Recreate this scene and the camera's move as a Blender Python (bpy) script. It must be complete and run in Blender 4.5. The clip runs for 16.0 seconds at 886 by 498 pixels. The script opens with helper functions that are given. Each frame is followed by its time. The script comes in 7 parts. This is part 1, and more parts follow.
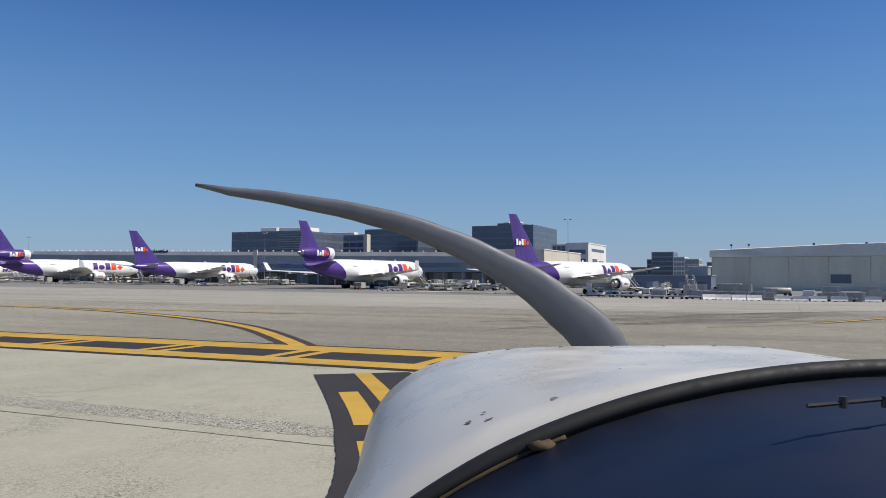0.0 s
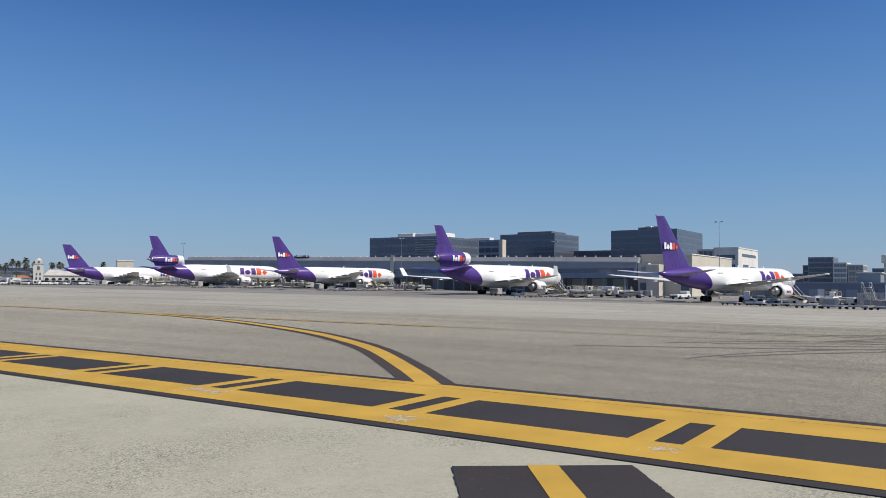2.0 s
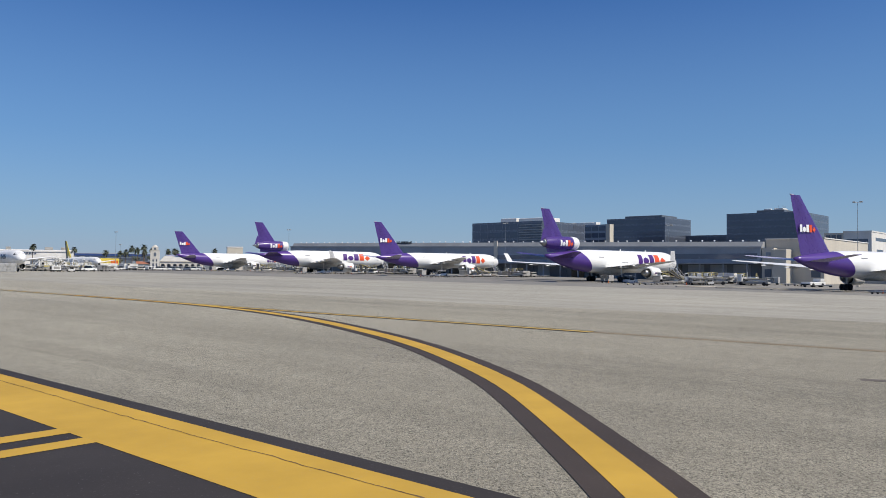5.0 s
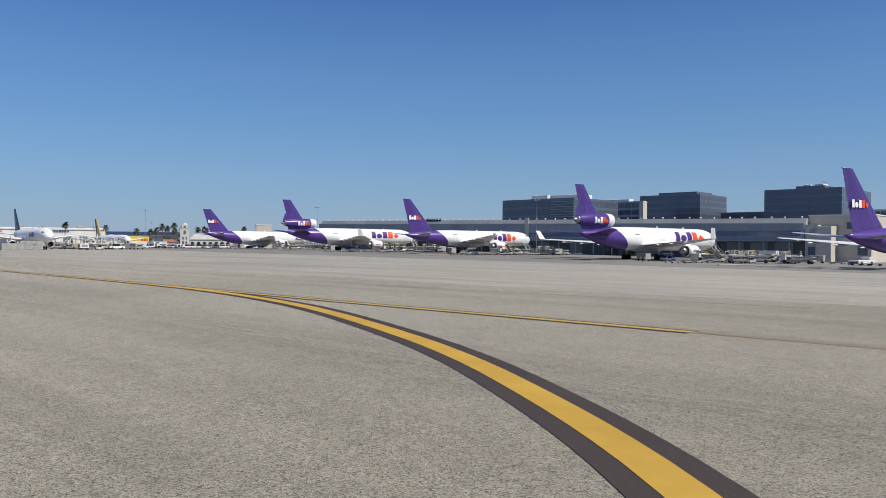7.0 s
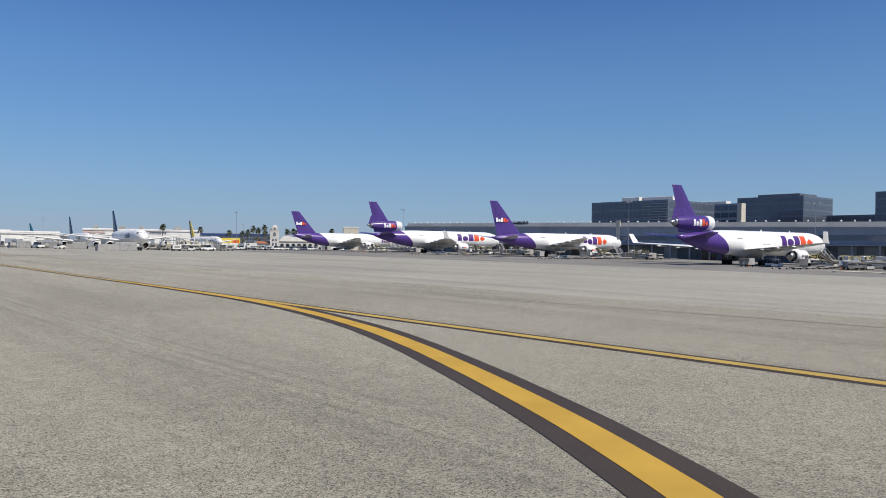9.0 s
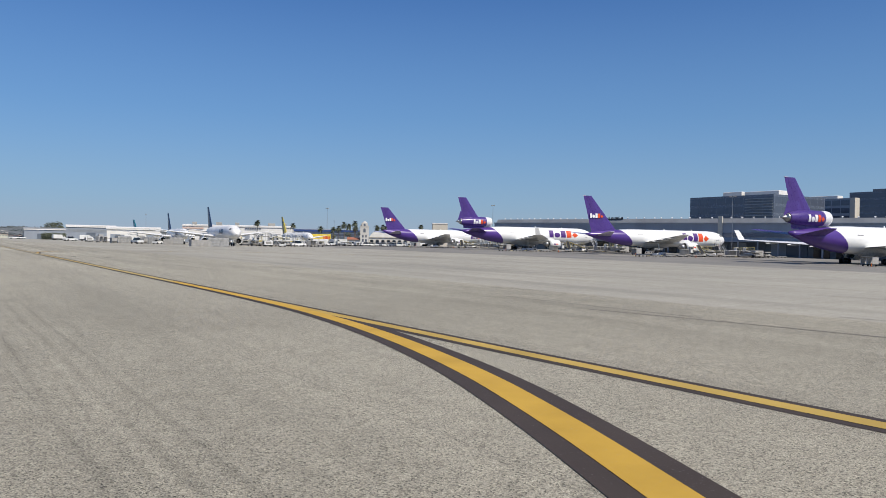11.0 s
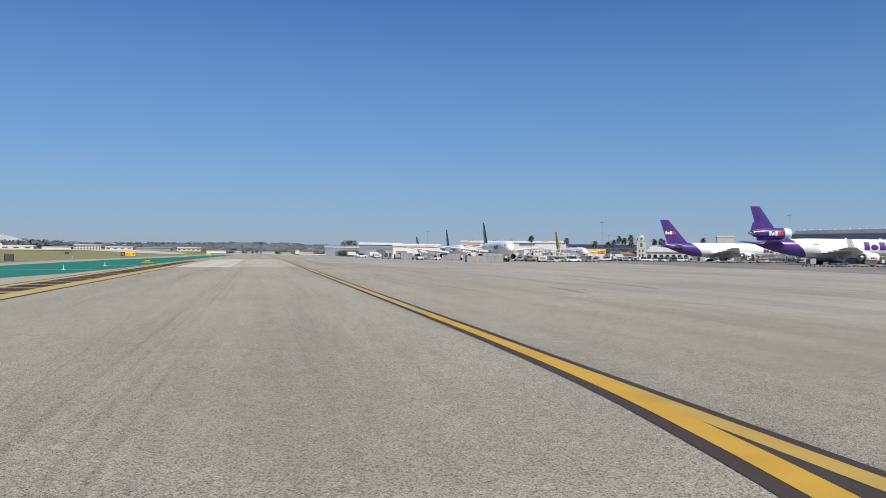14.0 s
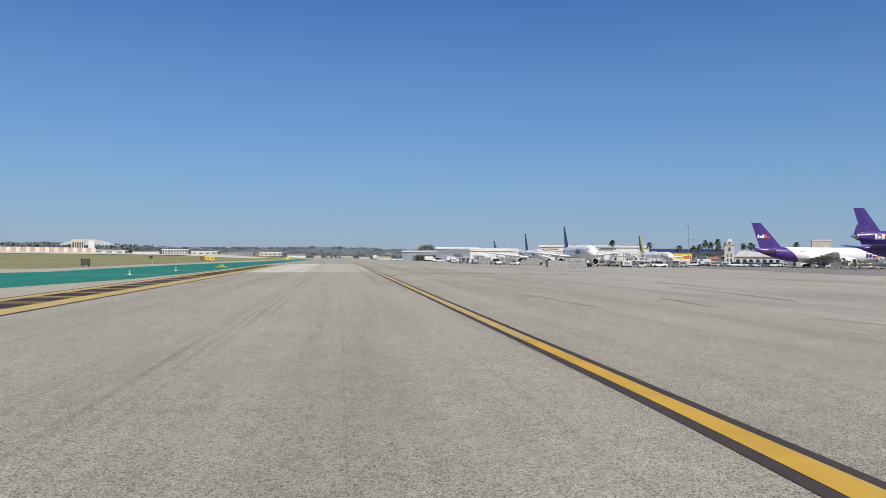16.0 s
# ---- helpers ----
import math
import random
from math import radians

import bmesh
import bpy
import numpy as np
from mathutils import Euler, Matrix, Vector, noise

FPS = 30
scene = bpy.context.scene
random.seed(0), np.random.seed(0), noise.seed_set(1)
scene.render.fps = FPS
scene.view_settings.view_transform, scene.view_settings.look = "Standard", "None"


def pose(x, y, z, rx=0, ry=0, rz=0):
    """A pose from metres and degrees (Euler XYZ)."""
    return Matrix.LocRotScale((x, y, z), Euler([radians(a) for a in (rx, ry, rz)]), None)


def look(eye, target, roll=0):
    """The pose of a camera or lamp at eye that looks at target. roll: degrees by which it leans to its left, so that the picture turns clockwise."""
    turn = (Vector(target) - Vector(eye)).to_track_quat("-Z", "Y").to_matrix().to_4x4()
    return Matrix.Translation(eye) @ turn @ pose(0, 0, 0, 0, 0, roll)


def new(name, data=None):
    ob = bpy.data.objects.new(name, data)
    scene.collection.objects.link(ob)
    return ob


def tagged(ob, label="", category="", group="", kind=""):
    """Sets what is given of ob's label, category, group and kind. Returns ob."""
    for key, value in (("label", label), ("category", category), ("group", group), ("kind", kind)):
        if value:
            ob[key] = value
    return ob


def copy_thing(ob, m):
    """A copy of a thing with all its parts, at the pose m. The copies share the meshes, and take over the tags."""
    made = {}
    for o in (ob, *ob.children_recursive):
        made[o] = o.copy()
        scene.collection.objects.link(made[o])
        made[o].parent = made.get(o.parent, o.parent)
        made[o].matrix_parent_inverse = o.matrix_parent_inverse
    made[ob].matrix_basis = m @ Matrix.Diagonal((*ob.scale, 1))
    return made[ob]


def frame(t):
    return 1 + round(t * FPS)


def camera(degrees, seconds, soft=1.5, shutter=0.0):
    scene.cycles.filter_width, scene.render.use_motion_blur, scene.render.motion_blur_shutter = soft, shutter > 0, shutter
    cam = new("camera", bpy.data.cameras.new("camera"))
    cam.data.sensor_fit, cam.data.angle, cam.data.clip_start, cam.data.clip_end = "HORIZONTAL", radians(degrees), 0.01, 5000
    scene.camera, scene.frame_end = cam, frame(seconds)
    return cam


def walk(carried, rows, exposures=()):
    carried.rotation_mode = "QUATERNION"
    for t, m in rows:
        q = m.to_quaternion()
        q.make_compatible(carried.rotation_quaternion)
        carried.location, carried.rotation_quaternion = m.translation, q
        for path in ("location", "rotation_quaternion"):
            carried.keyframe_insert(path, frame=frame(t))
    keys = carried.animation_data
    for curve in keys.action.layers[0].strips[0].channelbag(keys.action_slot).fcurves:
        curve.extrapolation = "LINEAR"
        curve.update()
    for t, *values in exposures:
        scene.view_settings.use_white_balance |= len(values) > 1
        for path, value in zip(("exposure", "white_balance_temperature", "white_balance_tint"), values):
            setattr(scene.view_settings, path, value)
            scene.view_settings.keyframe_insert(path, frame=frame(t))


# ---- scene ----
import itertools

# ---------------------------------------------------------------- camera
cam = camera(59.58, 16.0, soft=0.88)
EYE = 1.75
# seconds, east, north, turn, tilt, lean
PATH = [
    (0.0, -26.15, -37.53, -65.84, 2.15, -0.11), (0.5, -24.69, -36.71, -63.65, 2.63, -0.22),
    (1.0, -23.24, -35.80, -60.83, 2.65, -0.23), (1.5, -21.84, -34.82, -58.12, 2.69, -0.37),
    (2.0, -20.53, -33.77, -55.89, 2.54, -0.39), (2.5, -19.29, -32.69, -53.45, 2.55, -0.37),
    (3.0, -18.12, -31.63, -51.29, 2.43, -0.63), (3.5, -17.02, -30.62, -50.93, 2.44, -0.65),
    (4.0, -15.99, -29.68, -49.35, 2.32, -0.66), (4.5, -15.02, -28.76, -48.86, 1.89, -0.53),
    (5.0, -14.09, -27.84, -48.37, 1.46, -0.45), (5.5, -13.18, -26.92, -47.87, 1.03, -0.43),
    (6.0, -12.28, -25.99, -47.38, 0.59, -0.45), (6.5, -11.37, -25.03, -46.89, 0.16, -0.52),
    (7.0, -10.44, -24.04, -46.23, -0.20, -0.42), (7.5, -9.49, -23.01, -44.85, -0.14, -0.63),
    (8.0, -8.56, -21.94, -43.86, -0.12, -0.80), (8.5, -7.68, -20.83, -41.56, 0.04, -0.92),
    (9.0, -6.83, -19.67, -39.92, -0.05, -0.76), (9.5, -6.01, -18.47, -38.28, -0.14, -0.69),
    (10.0, -5.20, -17.23, -36.65, -0.23, -0.70), (10.5, -4.41, -15.96, -35.01, -0.32, -0.78),
    (11.0, -3.64, -14.65, -33.37, -0.41, -0.95), (11.5, -2.93, -13.28, -30.32, -0.53, -0.78),
    (12.0, -2.32, -11.86, -27.85, -0.60, -0.59), (12.5, -1.86, -10.37, -24.49, -0.58, -0.64),
    (13.0, -1.45, -8.83, -21.14, -0.50, -0.51), (13.5, -0.97, -7.24, -16.16, 0.01, -0.48),
    (14.0, -0.52, -5.63, -13.38, 0.44, -0.60), (14.5, -0.22, -4.06, -10.86, 0.03, -0.52),
    (15.0, 0.01, -2.62, -8.82, 0.01, -0.81), (15.5, 0.14, -1.27, -7.58, 0.01, -0.69),
    (16.0, 0.15, 0.00, -7.70, 0.72, -0.65)]


def rise(y):
    """The taxiway climbs gently to the north."""
    return 0.003 * max(y + 5, 0) if y < 125 else 0.39 + 0.001 * (y - 125)


def crown(x):
    """Its cross-section: highest along the centre line."""
    return 0.005 * min(max(x + 12, 0), 16.3) if x < 4.3 else max(0.0815 - 0.006 * (x - 4.3), 0)


walk(cam, [(t, pose(x, y, EYE + rise(y) + crown(x), 90 + tilt, lean, turn)) for t, x, y, turn, tilt, lean in PATH])

# ---------------------------------------------------------------- light
SUN = Vector((0.16, -0.74, 0.92)).normalized()      # the way to the sun
world = bpy.data.worlds.new("sky")
scene.world = world
world.use_nodes = True
wn, wl = world.node_tree.nodes, world.node_tree.links
sky = wn.new("ShaderNodeTexSky")
sky.sky_type = "NISHITA"
sky.sun_disc = False
sky.sun_elevation = math.asin(SUN.z)
sky.sun_rotation = math.atan2(SUN.x, SUN.y)
sky.altitude = 30
sky.air_density, sky.dust_density, sky.ozone_density = 1.0, 0.3, 3.5
hue = wn.new("ShaderNodeHueSaturation")
hue.inputs["Saturation"].default_value = 1.1
wl.new(sky.outputs[0], hue.inputs["Color"])
tint = wn.new("ShaderNodeMix")
tint.data_type, tint.blend_type = "RGBA", "MULTIPLY"
tint.inputs[0].default_value = 1.0
tint.inputs[7].default_value = (0.62, 0.91, 1.30, 1)
wl.new(hue.outputs[0], tint.inputs[6])
# blue sea haze that thickens towards the horizon
geo = wn.new("ShaderNodeTexCoord")
sepw = wn.new("ShaderNodeSeparateXYZ")
wl.new(geo.outputs["Generated"], sepw.inputs[0])
band = wn.new("ShaderNodeValToRGB")
be = band.color_ramp.elements
be[0].position, be[0].color = 0.0, (0.85, 0.85, 0.85, 1)
be[1].position, be[1].color = 0.34, (0, 0, 0, 1)
be.new(0.12).color = (0.5, 0.5, 0.5, 1)
wl.new(sepw.outputs[2], band.inputs[0])
haze = wn.new("ShaderNodeMix")
haze.data_type = "RGBA"
low = wn.new("ShaderNodeValToRGB")
le = low.color_ramp.elements
le[0].position, le[0].color = 0.0, (0.44, 0.525, 0.69, 1)
le[1].position, le[1].color = 0.16, (0.27, 0.475, 0.715, 1)
le.new(0.05).color = (0.36, 0.515, 0.715, 1)
wl.new(sepw.outputs[2], low.inputs[0])
full = wn.new("ShaderNodeVectorMath")
full.operation = "SCALE"
full.inputs["Scale"].default_value = 10.0
wl.new(low.outputs[0], full.inputs[0])
wl.new(full.outputs[0], haze.inputs[7])
wl.new(band.outputs[0], haze.inputs[0])
wl.new(tint.outputs[2], haze.inputs[6])
wl.new(haze.outputs[2], wn["Background"].inputs[0])
wn["Background"].inputs[1].default_value = 0.077
lamp = bpy.data.lights.new("sun", "SUN")
lamp.energy, lamp.angle, lamp.color = 5.0, radians(0.53), (1.0, 0.925, 0.80)
new("sun", lamp).matrix_world = look(SUN * 300, (0, 0, 0))
scene.view_settings.exposure = 0.0


# ---------------------------------------------------------------- materials
def mat(name, rough=0.6, metal=0.0):
    m = bpy.data.materials.new(name)
    m.use_nodes = True
    b = m.node_tree.nodes["Principled BSDF"]
    b.inputs["Roughness"].default_value, b.inputs["Metallic"].default_value = rough, metal
    return m, m.node_tree.nodes, m.node_tree.links, b


def nz(nodes, links, scale, detail=4.0, stretch=None, vec=None, rough=0.55, coord="Object"):
    """A noise in metres; stretch squeezes it along the axes."""
    n = nodes.new("ShaderNodeTexNoise")
    n.inputs["Scale"].default_value, n.inputs["Detail"].default_value = scale, detail
    n.inputs["Roughness"].default_value = rough
    if vec is None:
        vec = nodes.new("ShaderNodeTexCoord").outputs[coord]
    if stretch:
        mp = nodes.new("ShaderNodeMapping")
        mp.inputs["Scale"].default_value = stretch
        links.new(vec, mp.inputs[0])
        vec = mp.outputs[0]
    links.new(vec, n.inputs["Vector"])
    return n.outputs["Fac"]


def ramp(nodes, links, fac, stops):
    r = nodes.new("ShaderNodeValToRGB")
    e = r.color_ramp.elements
    while len(e) < len(stops):
        e.new(0.5)
    for k, (at, c) in zip(e, stops):
        k.position, k.color = at, (*c, 1) if len(c) == 3 else c
    links.new(fac, r.inputs[0])
    return r.outputs[0]


def mixc(nodes, links, a, b, fac, mode="MIX"):
    n = nodes.new("ShaderNodeMix")
    n.data_type, n.blend_type = "RGBA", mode
    for s, v in ((n.inputs[6], a), (n.inputs[7], b), (n.inputs[0], fac)):
        if isinstance(v, (tuple, float, int)):
            s.default_value = (*v, 1) if isinstance(v, tuple) else v
        else:
            links.new(v, s)
    return n.outputs[2]


def bump(nodes, links, bsdf, height, strength=0.3, dist=0.01):
    n = nodes.new("ShaderNodeBump")
    n.inputs["Strength"].default_value, n.inputs["Distance"].default_value = strength, dist
    links.new(height, n.inputs["Height"])
    links.new(n.outputs[0], bsdf.inputs["Normal"])


def grey(v):
    return (v, v, v)


def worn(name, col, rough=0.5, metal=0.0, dark=0.7, scale=0.6, fine=14.0, relief=0.0, streak=None):
    """A plain painted or cast surface with stains at two scales."""
    m, n, l, b = mat(name, rough, metal)
    a = nz(n, l, scale, 5, streak)
    f = nz(n, l, fine, 3)
    c = ramp(n, l, a, [(0.3, tuple(x * dark for x in col)), (0.62, col)])
    c = mixc(n, l, c, ramp(n, l, f, [(0.35, grey(0.82)), (0.65, grey(1.0))]), 0.6, "MULTIPLY")
    l.new(c, b.inputs["Base Color"])
    l.new(ramp(n, l, f, [(0.3, grey(max(rough - 0.1, 0.03))), (0.7, grey(min(rough + 0.12, 1)))]), b.inputs["Roughness"])
    if relief:
        bump(n, l, b, f, relief, 0.01)
    return m


def pavement(name, light, dark, speck, grain=55.0, streaks=0.35, joints=None, patchy=False, tracks=(), dust=0.0, coarse=0.0, cracks=0.0, older=None):
    """Concrete or asphalt: broad stains, rubber streaks along the taxiway, aggregate, fine relief."""
    m, n, l, b = mat(name, 0.85)
    v = n.new("ShaderNodeTexCoord").outputs["Object"]
    big = nz(n, l, 0.045, 6, None, v, 0.6)
    mid = nz(n, l, 0.5, 6, None, v, 0.65)
    lng = nz(n, l, 1.0, 5, (0.55, 0.012, 1), v, 0.6)
    agg = nz(n, l, grain, 2, None, v, 0.7)
    c = ramp(n, l, big, [(0.32, dark), (0.64, light)])
    c = mixc(n, l, c, ramp(n, l, mid, [(0.3, grey(0.92)), (0.7, grey(1.03))]), 0.8, "MULTIPLY")
    c = mixc(n, l, c, ramp(n, l, lng, [(0.36, grey(0.62)), (0.54, grey(1.03))]), streaks, "MULTIPLY")
    vo = n.new("ShaderNodeTexVoronoi")
    vo.inputs["Scale"].default_value = grain
    l.new(v, vo.inputs["Vector"])
    worn_in = 1.0
    if patchy:                                           # smooth cement skin, open aggregate where it has worn off
        worn_in = ramp(n, l, nz(n, l, 0.42, 7, None, v, 0.68), [(0.46, grey(0.06)), (0.66, grey(1.0))])
    c = mixc(n, l, c, ramp(n, l, vo.outputs["Color"], [(0.08, grey(1 - speck)), (0.42, grey(0.94)), (0.95, grey(1 + speck * 0.45))]), worn_in, "MULTIPLY")
    c = mixc(n, l, c, ramp(n, l, agg, [(0.35, grey(1 - 0.5 * speck)), (0.65, grey(1.0 + 0.3 * speck))]), worn_in if patchy else 0.9, "MULTIPLY")
    if coarse:                                           # uneven wear a hand's width across
        c = mixc(n, l, c, ramp(n, l, nz(n, l, 13.0, 4, None, v, 0.75), [(0.34, grey(1 - coarse)), (0.66, grey(1 + 0.7 * coarse))]), 1.0, "MULTIPLY")
        c = mixc(n, l, c, ramp(n, l, nz(n, l, 2.6, 4, None, v, 0.7), [(0.32, grey(1 - 0.6 * coarse)), (0.68, grey(1 + 0.4 * coarse))]), 1.0, "MULTIPLY")
    if cracks:                                           # wandering hairline cracks, here and there
        wv = n.new("ShaderNodeVectorMath")
        wob_ = n.new("ShaderNodeTexNoise")
        wob_.inputs["Scale"].default_value, wob_.inputs["Detail"].default_value = 0.9, 5.0
        l.new(v, wob_.inputs["Vector"])
        wv.operation = "MULTIPLY_ADD"
        wv.inputs[1].default_value = (1.6, 1.6, 0)
        l.new(wob_.outputs["Color"], wv.inputs[0])
        l.new(v, wv.inputs[2])
        ve = n.new("ShaderNodeTexVoronoi")
        ve.feature = "DISTANCE_TO_EDGE"
        ve.inputs["Scale"].default_value = 0.17
        l.new(wv.outputs[0], ve.inputs["Vector"])
        where = ramp(n, l, nz(n, l, 0.12, 3, None, v), [(0.5, grey(0)), (0.62, grey(cracks))])
        line = ramp(n, l, ve.outputs["Distance"], [(0.0, grey(1.0)), (0.006, grey(0.0))])
        c = mixc(n, l, c, grey(0.42), mixc(n, l, line, where, 1.0, "MULTIPLY"), "MULTIPLY")
    if older:                                            # the older, darker stretch gives way to newer pavement along y
        sy = n.new("ShaderNodeSeparateXYZ")
        l.new(v, sy.inputs[0])
        wander = n.new("ShaderNodeMath")
        wander.operation = "MULTIPLY_ADD"
        wander.inputs[1].default_value = 22.0
        l.new(nz(n, l, 0.11, 5, None, v), wander.inputs[0])
        l.new(sy.outputs[1], wander.inputs[2])
        span = n.new("ShaderNodeMapRange")
        span.inputs[1].default_value, span.inputs[2].default_value = older[0] + 11, older[1] + 11
        l.new(wander.outputs[0], span.inputs[0])
        c = mixc(n, l, c, ramp(n, l, span.outputs[0], [(0.0, tuple(older[2] * q for q in (1.0, 0.985, 0.96))), (1.0, grey(1.0))]), 1.0, "MULTIPLY")
    if tracks:
        sep = n.new("ShaderNodeSeparateXYZ")
        l.new(v, sep.inputs[0])

        def calc(op, *a):
            k = n.new("ShaderNodeMath")
            k.operation = op
            k.use_clamp = op == "SUBTRACT" and a[0] == 1.0
            for s, q in zip(k.inputs, a):
                if isinstance(q, (int, float)):
                    s.default_value = q
                else:
                    l.new(q, s)
            return k.outputs[0]
        wob = calc("MULTIPLY", calc("SUBTRACT", nz(n, l, 1.0, 3, (0.3, 0.12, 1), v), 0.5), 0.16)
        fade = ramp(n, l, nz(n, l, 1.0, 4, (1.4, 0.06, 1), v), [(0.38, grey(0.15)), (0.62, grey(1.0))])
        grit = ramp(n, l, nz(n, l, 16.0, 4, None, v, 0.7), [(0.3, grey(0.35)), (0.62, grey(1.0))])
        for x0, slant, w, depth in tracks:
            u = calc("ADD", calc("SUBTRACT", sep.outputs[0], x0), calc("MULTIPLY", sep.outputs[1], slant))
            u = calc("DIVIDE", calc("ABSOLUTE", calc("ADD", u, wob)), w)
            k = calc("MULTIPLY", calc("SUBTRACT", 1.0, u), calc("MULTIPLY", fade, grit))
            c = mixc(n, l, c, grey(0.5), calc("MULTIPLY", k, depth), "MULTIPLY")
    if joints:
        br = n.new("ShaderNodeTexBrick")
        br.offset = 0.0
        br.inputs["Scale"].default_value = 1.0
        br.inputs["Mortar Size"].default_value = 0.035
        br.inputs["Mortar Smooth"].default_value = 0.5
        br.inputs["Brick Width"].default_value, br.inputs["Row Height"].default_value = joints
        br.inputs["Color1"].default_value, br.inputs["Color2"].default_value = (1, 1, 1, 1), (0.94, 0.94, 0.94, 1)
        br.inputs["Mortar"].default_value = (0.62, 0.6, 0.58, 1)
        l.new(v, br.inputs["Vector"])
        c = mixc(n, l, c, br.outputs["Color"], 0.75, "MULTIPLY")
    l.new(c, b.inputs["Base Color"])
    b.inputs["Sheen Weight"].default_value = dust          # dusty film that shows at low angles
    b.inputs["Sheen Roughness"].default_value = 0.5
    b.inputs["Specular IOR Level"].default_value = 0.3
    bump(n, l, b, vo.outputs["Distance"], 0.25 if patchy else 0.8, 0.009)
    return m


def marking_paint(name, col, wear=0.5):
    """Road paint that wears through to the pavement in specks."""
    m, n, l, b = mat(name, 0.7)
    f = nz(n, l, 30.0, 4, None, None, 0.7)
    g = nz(n, l, 0.9, 5)
    c = ramp(n, l, g, [(0.3, tuple(x * 0.78 for x in col)), (0.7, col)])
    c = mixc(n, l, c, (0.3, 0.28, 0.25), ramp(n, l, f, [(0.62, grey(0)), (0.75, grey(wear))]))
    l.new(c, b.inputs["Base Color"])
    b.inputs["Specular IOR Level"].default_value = 0.25
    bump(n, l, b, f, 0.3, 0.004)
    return m


M = {}
M["taxiway"] = pavement("taxiway_asphalt", (0.440, 0.410, 0.325), (0.362, 0.337, 0.267), 0.8, 76.0, 0.42, None, False,
                        ((-2.08, 0, 0.10, 0.75), (-2.32, 0, 0.07, 0.6), (-2.65, 0, 0.10, 0.6), (-1.75, 0.001, 0.07, 0.5), (-3.0, 0.05, 0.035, 0.7), (0.25, 0, 0.03, 0.5), (2.5, 0, 0.08, 0.4), (-7.8, 0, 0.12, 0.4)), 0.02, 0.15, older=(-24, 18, 0.785))
M["ramp"] = pavement("ramp_concrete", (0.432, 0.406, 0.335), (0.340, 0.321, 0.268), 0.3, 30.0, 0.45, (7.6, 7.6), dust=0.03, coarse=0.12, cracks=0.35)
M["apron"] = pavement("apron_asphalt", (0.27, 0.257, 0.23), (0.19, 0.182, 0.168), 0.25, 30.0, 0.4)
M["shoulder"] = pavement("pale_concrete", (0.412, 0.392, 0.303), (0.35, 0.332, 0.26), 0.62, 60.0, 0.08, None, True, coarse=0.08, cracks=0.5)
M["gravel"] = pavement("open_gravel", (0.40, 0.385, 0.31), (0.31, 0.30, 0.245), 0.95, 58.0, 0.05)
M["pale"] = pavement("pale_asphalt", (0.60, 0.575, 0.50), (0.53, 0.505, 0.43), 0.4, 40.0, 0.4)
M["fresh"] = pavement("fresh_asphalt", (0.475, 0.447, 0.362), (0.42, 0.393, 0.312), 0.4, 40.0, 0.5)
M["grass"] = pavement("dry_grass", (0.30, 0.275, 0.125), (0.20, 0.20, 0.085), 0.5, 6.0, 0.2)
M["earth"] = pavement("far_ground", (0.22, 0.20, 0.16), (0.13, 0.13, 0.10), 0.3, 1.0, 0.1)
M["green"] = marking_paint("green_paint", (0.02, 0.19, 0.135), 0.25)
M["yellow"] = marking_paint("yellow_paint", (0.545, 0.335, 0.05), 0.5)
M["black"] = marking_paint("black_paint", (0.044, 0.037, 0.033), 0.4)
M["old_black"] = marking_paint("old_black_paint", (0.052, 0.037, 0.029), 0.5)
M["old_yellow"] = marking_paint("old_yellow_paint", (0.51, 0.375, 0.135), 0.6)
M["border"] = marking_paint("border_paint", (0.062, 0.047, 0.038), 0.45)
M["rubber_mark"] = marking_paint("rubber_mark", (0.145, 0.125, 0.105), 0.8)
M["centre_yellow"] = marking_paint("centre_line_paint", (0.485, 0.335, 0.082), 0.75)
# Paler with distance: wear plus low-angle haze put into the paint colour.
M["worn_hazy_yellow"] = marking_paint("worn_hazy_line_paint", (0.484, 0.36, 0.128), 0.85)
M["pale_yellow"] = marking_paint("pale_line_paint", (0.48, 0.405, 0.23), 0.9)
M["faded_line"] = marking_paint("faded_line_paint", (0.265, 0.205, 0.125), 0.95)
M["white_paint"] = worn("aircraft_white", (0.80, 0.80, 0.79), 0.3, 0, 0.9, 0.25, 3.0)
M["purple"] = worn("aircraft_purple", (0.077, 0.040, 0.215), 0.32, 0, 0.85, 0.3, 3.0)
M["orange"] = worn("orange_red", (0.75, 0.09, 0.02), 0.4, 0, 0.9, 0.3, 3.0)
M["logo_white"] = worn("logo_white", (0.82, 0.82, 0.82), 0.4, 0, 0.95, 0.3, 3.0)
M["logo_purple"] = worn("logo_purple", (0.08, 0.025, 0.19), 0.4, 0, 0.9, 0.3, 3.0)
M["wing_grey"] = worn("wing_grey", (0.78, 0.78, 0.77), 0.4, 0.0, 0.9, 0.3, 4.0)
M["steel"] = worn("bare_metal", (0.45, 0.45, 0.46), 0.35, 0.9, 0.7, 2.0, 20.0)
M["dark_metal"] = worn("dark_metal", (0.05, 0.05, 0.055), 0.45, 0.6, 0.7, 2.0, 20.0)
M["tyre"] = worn("tyre_rubber", (0.025, 0.025, 0.027), 0.8, 0, 0.7, 3.0, 30.0)
M["glass"] = worn("dark_glass", (0.02, 0.025, 0.03), 0.08, 0, 0.8, 0.2, 2.0)
# Stabiliser purple lightened to lilac to paint in its sun and sky sheen.
M["sheen_lilac"] = worn("stabiliser_sheen_lilac", (0.46, 0.43, 0.56), 0.3, 0, 0.9, 0.3, 3.0)
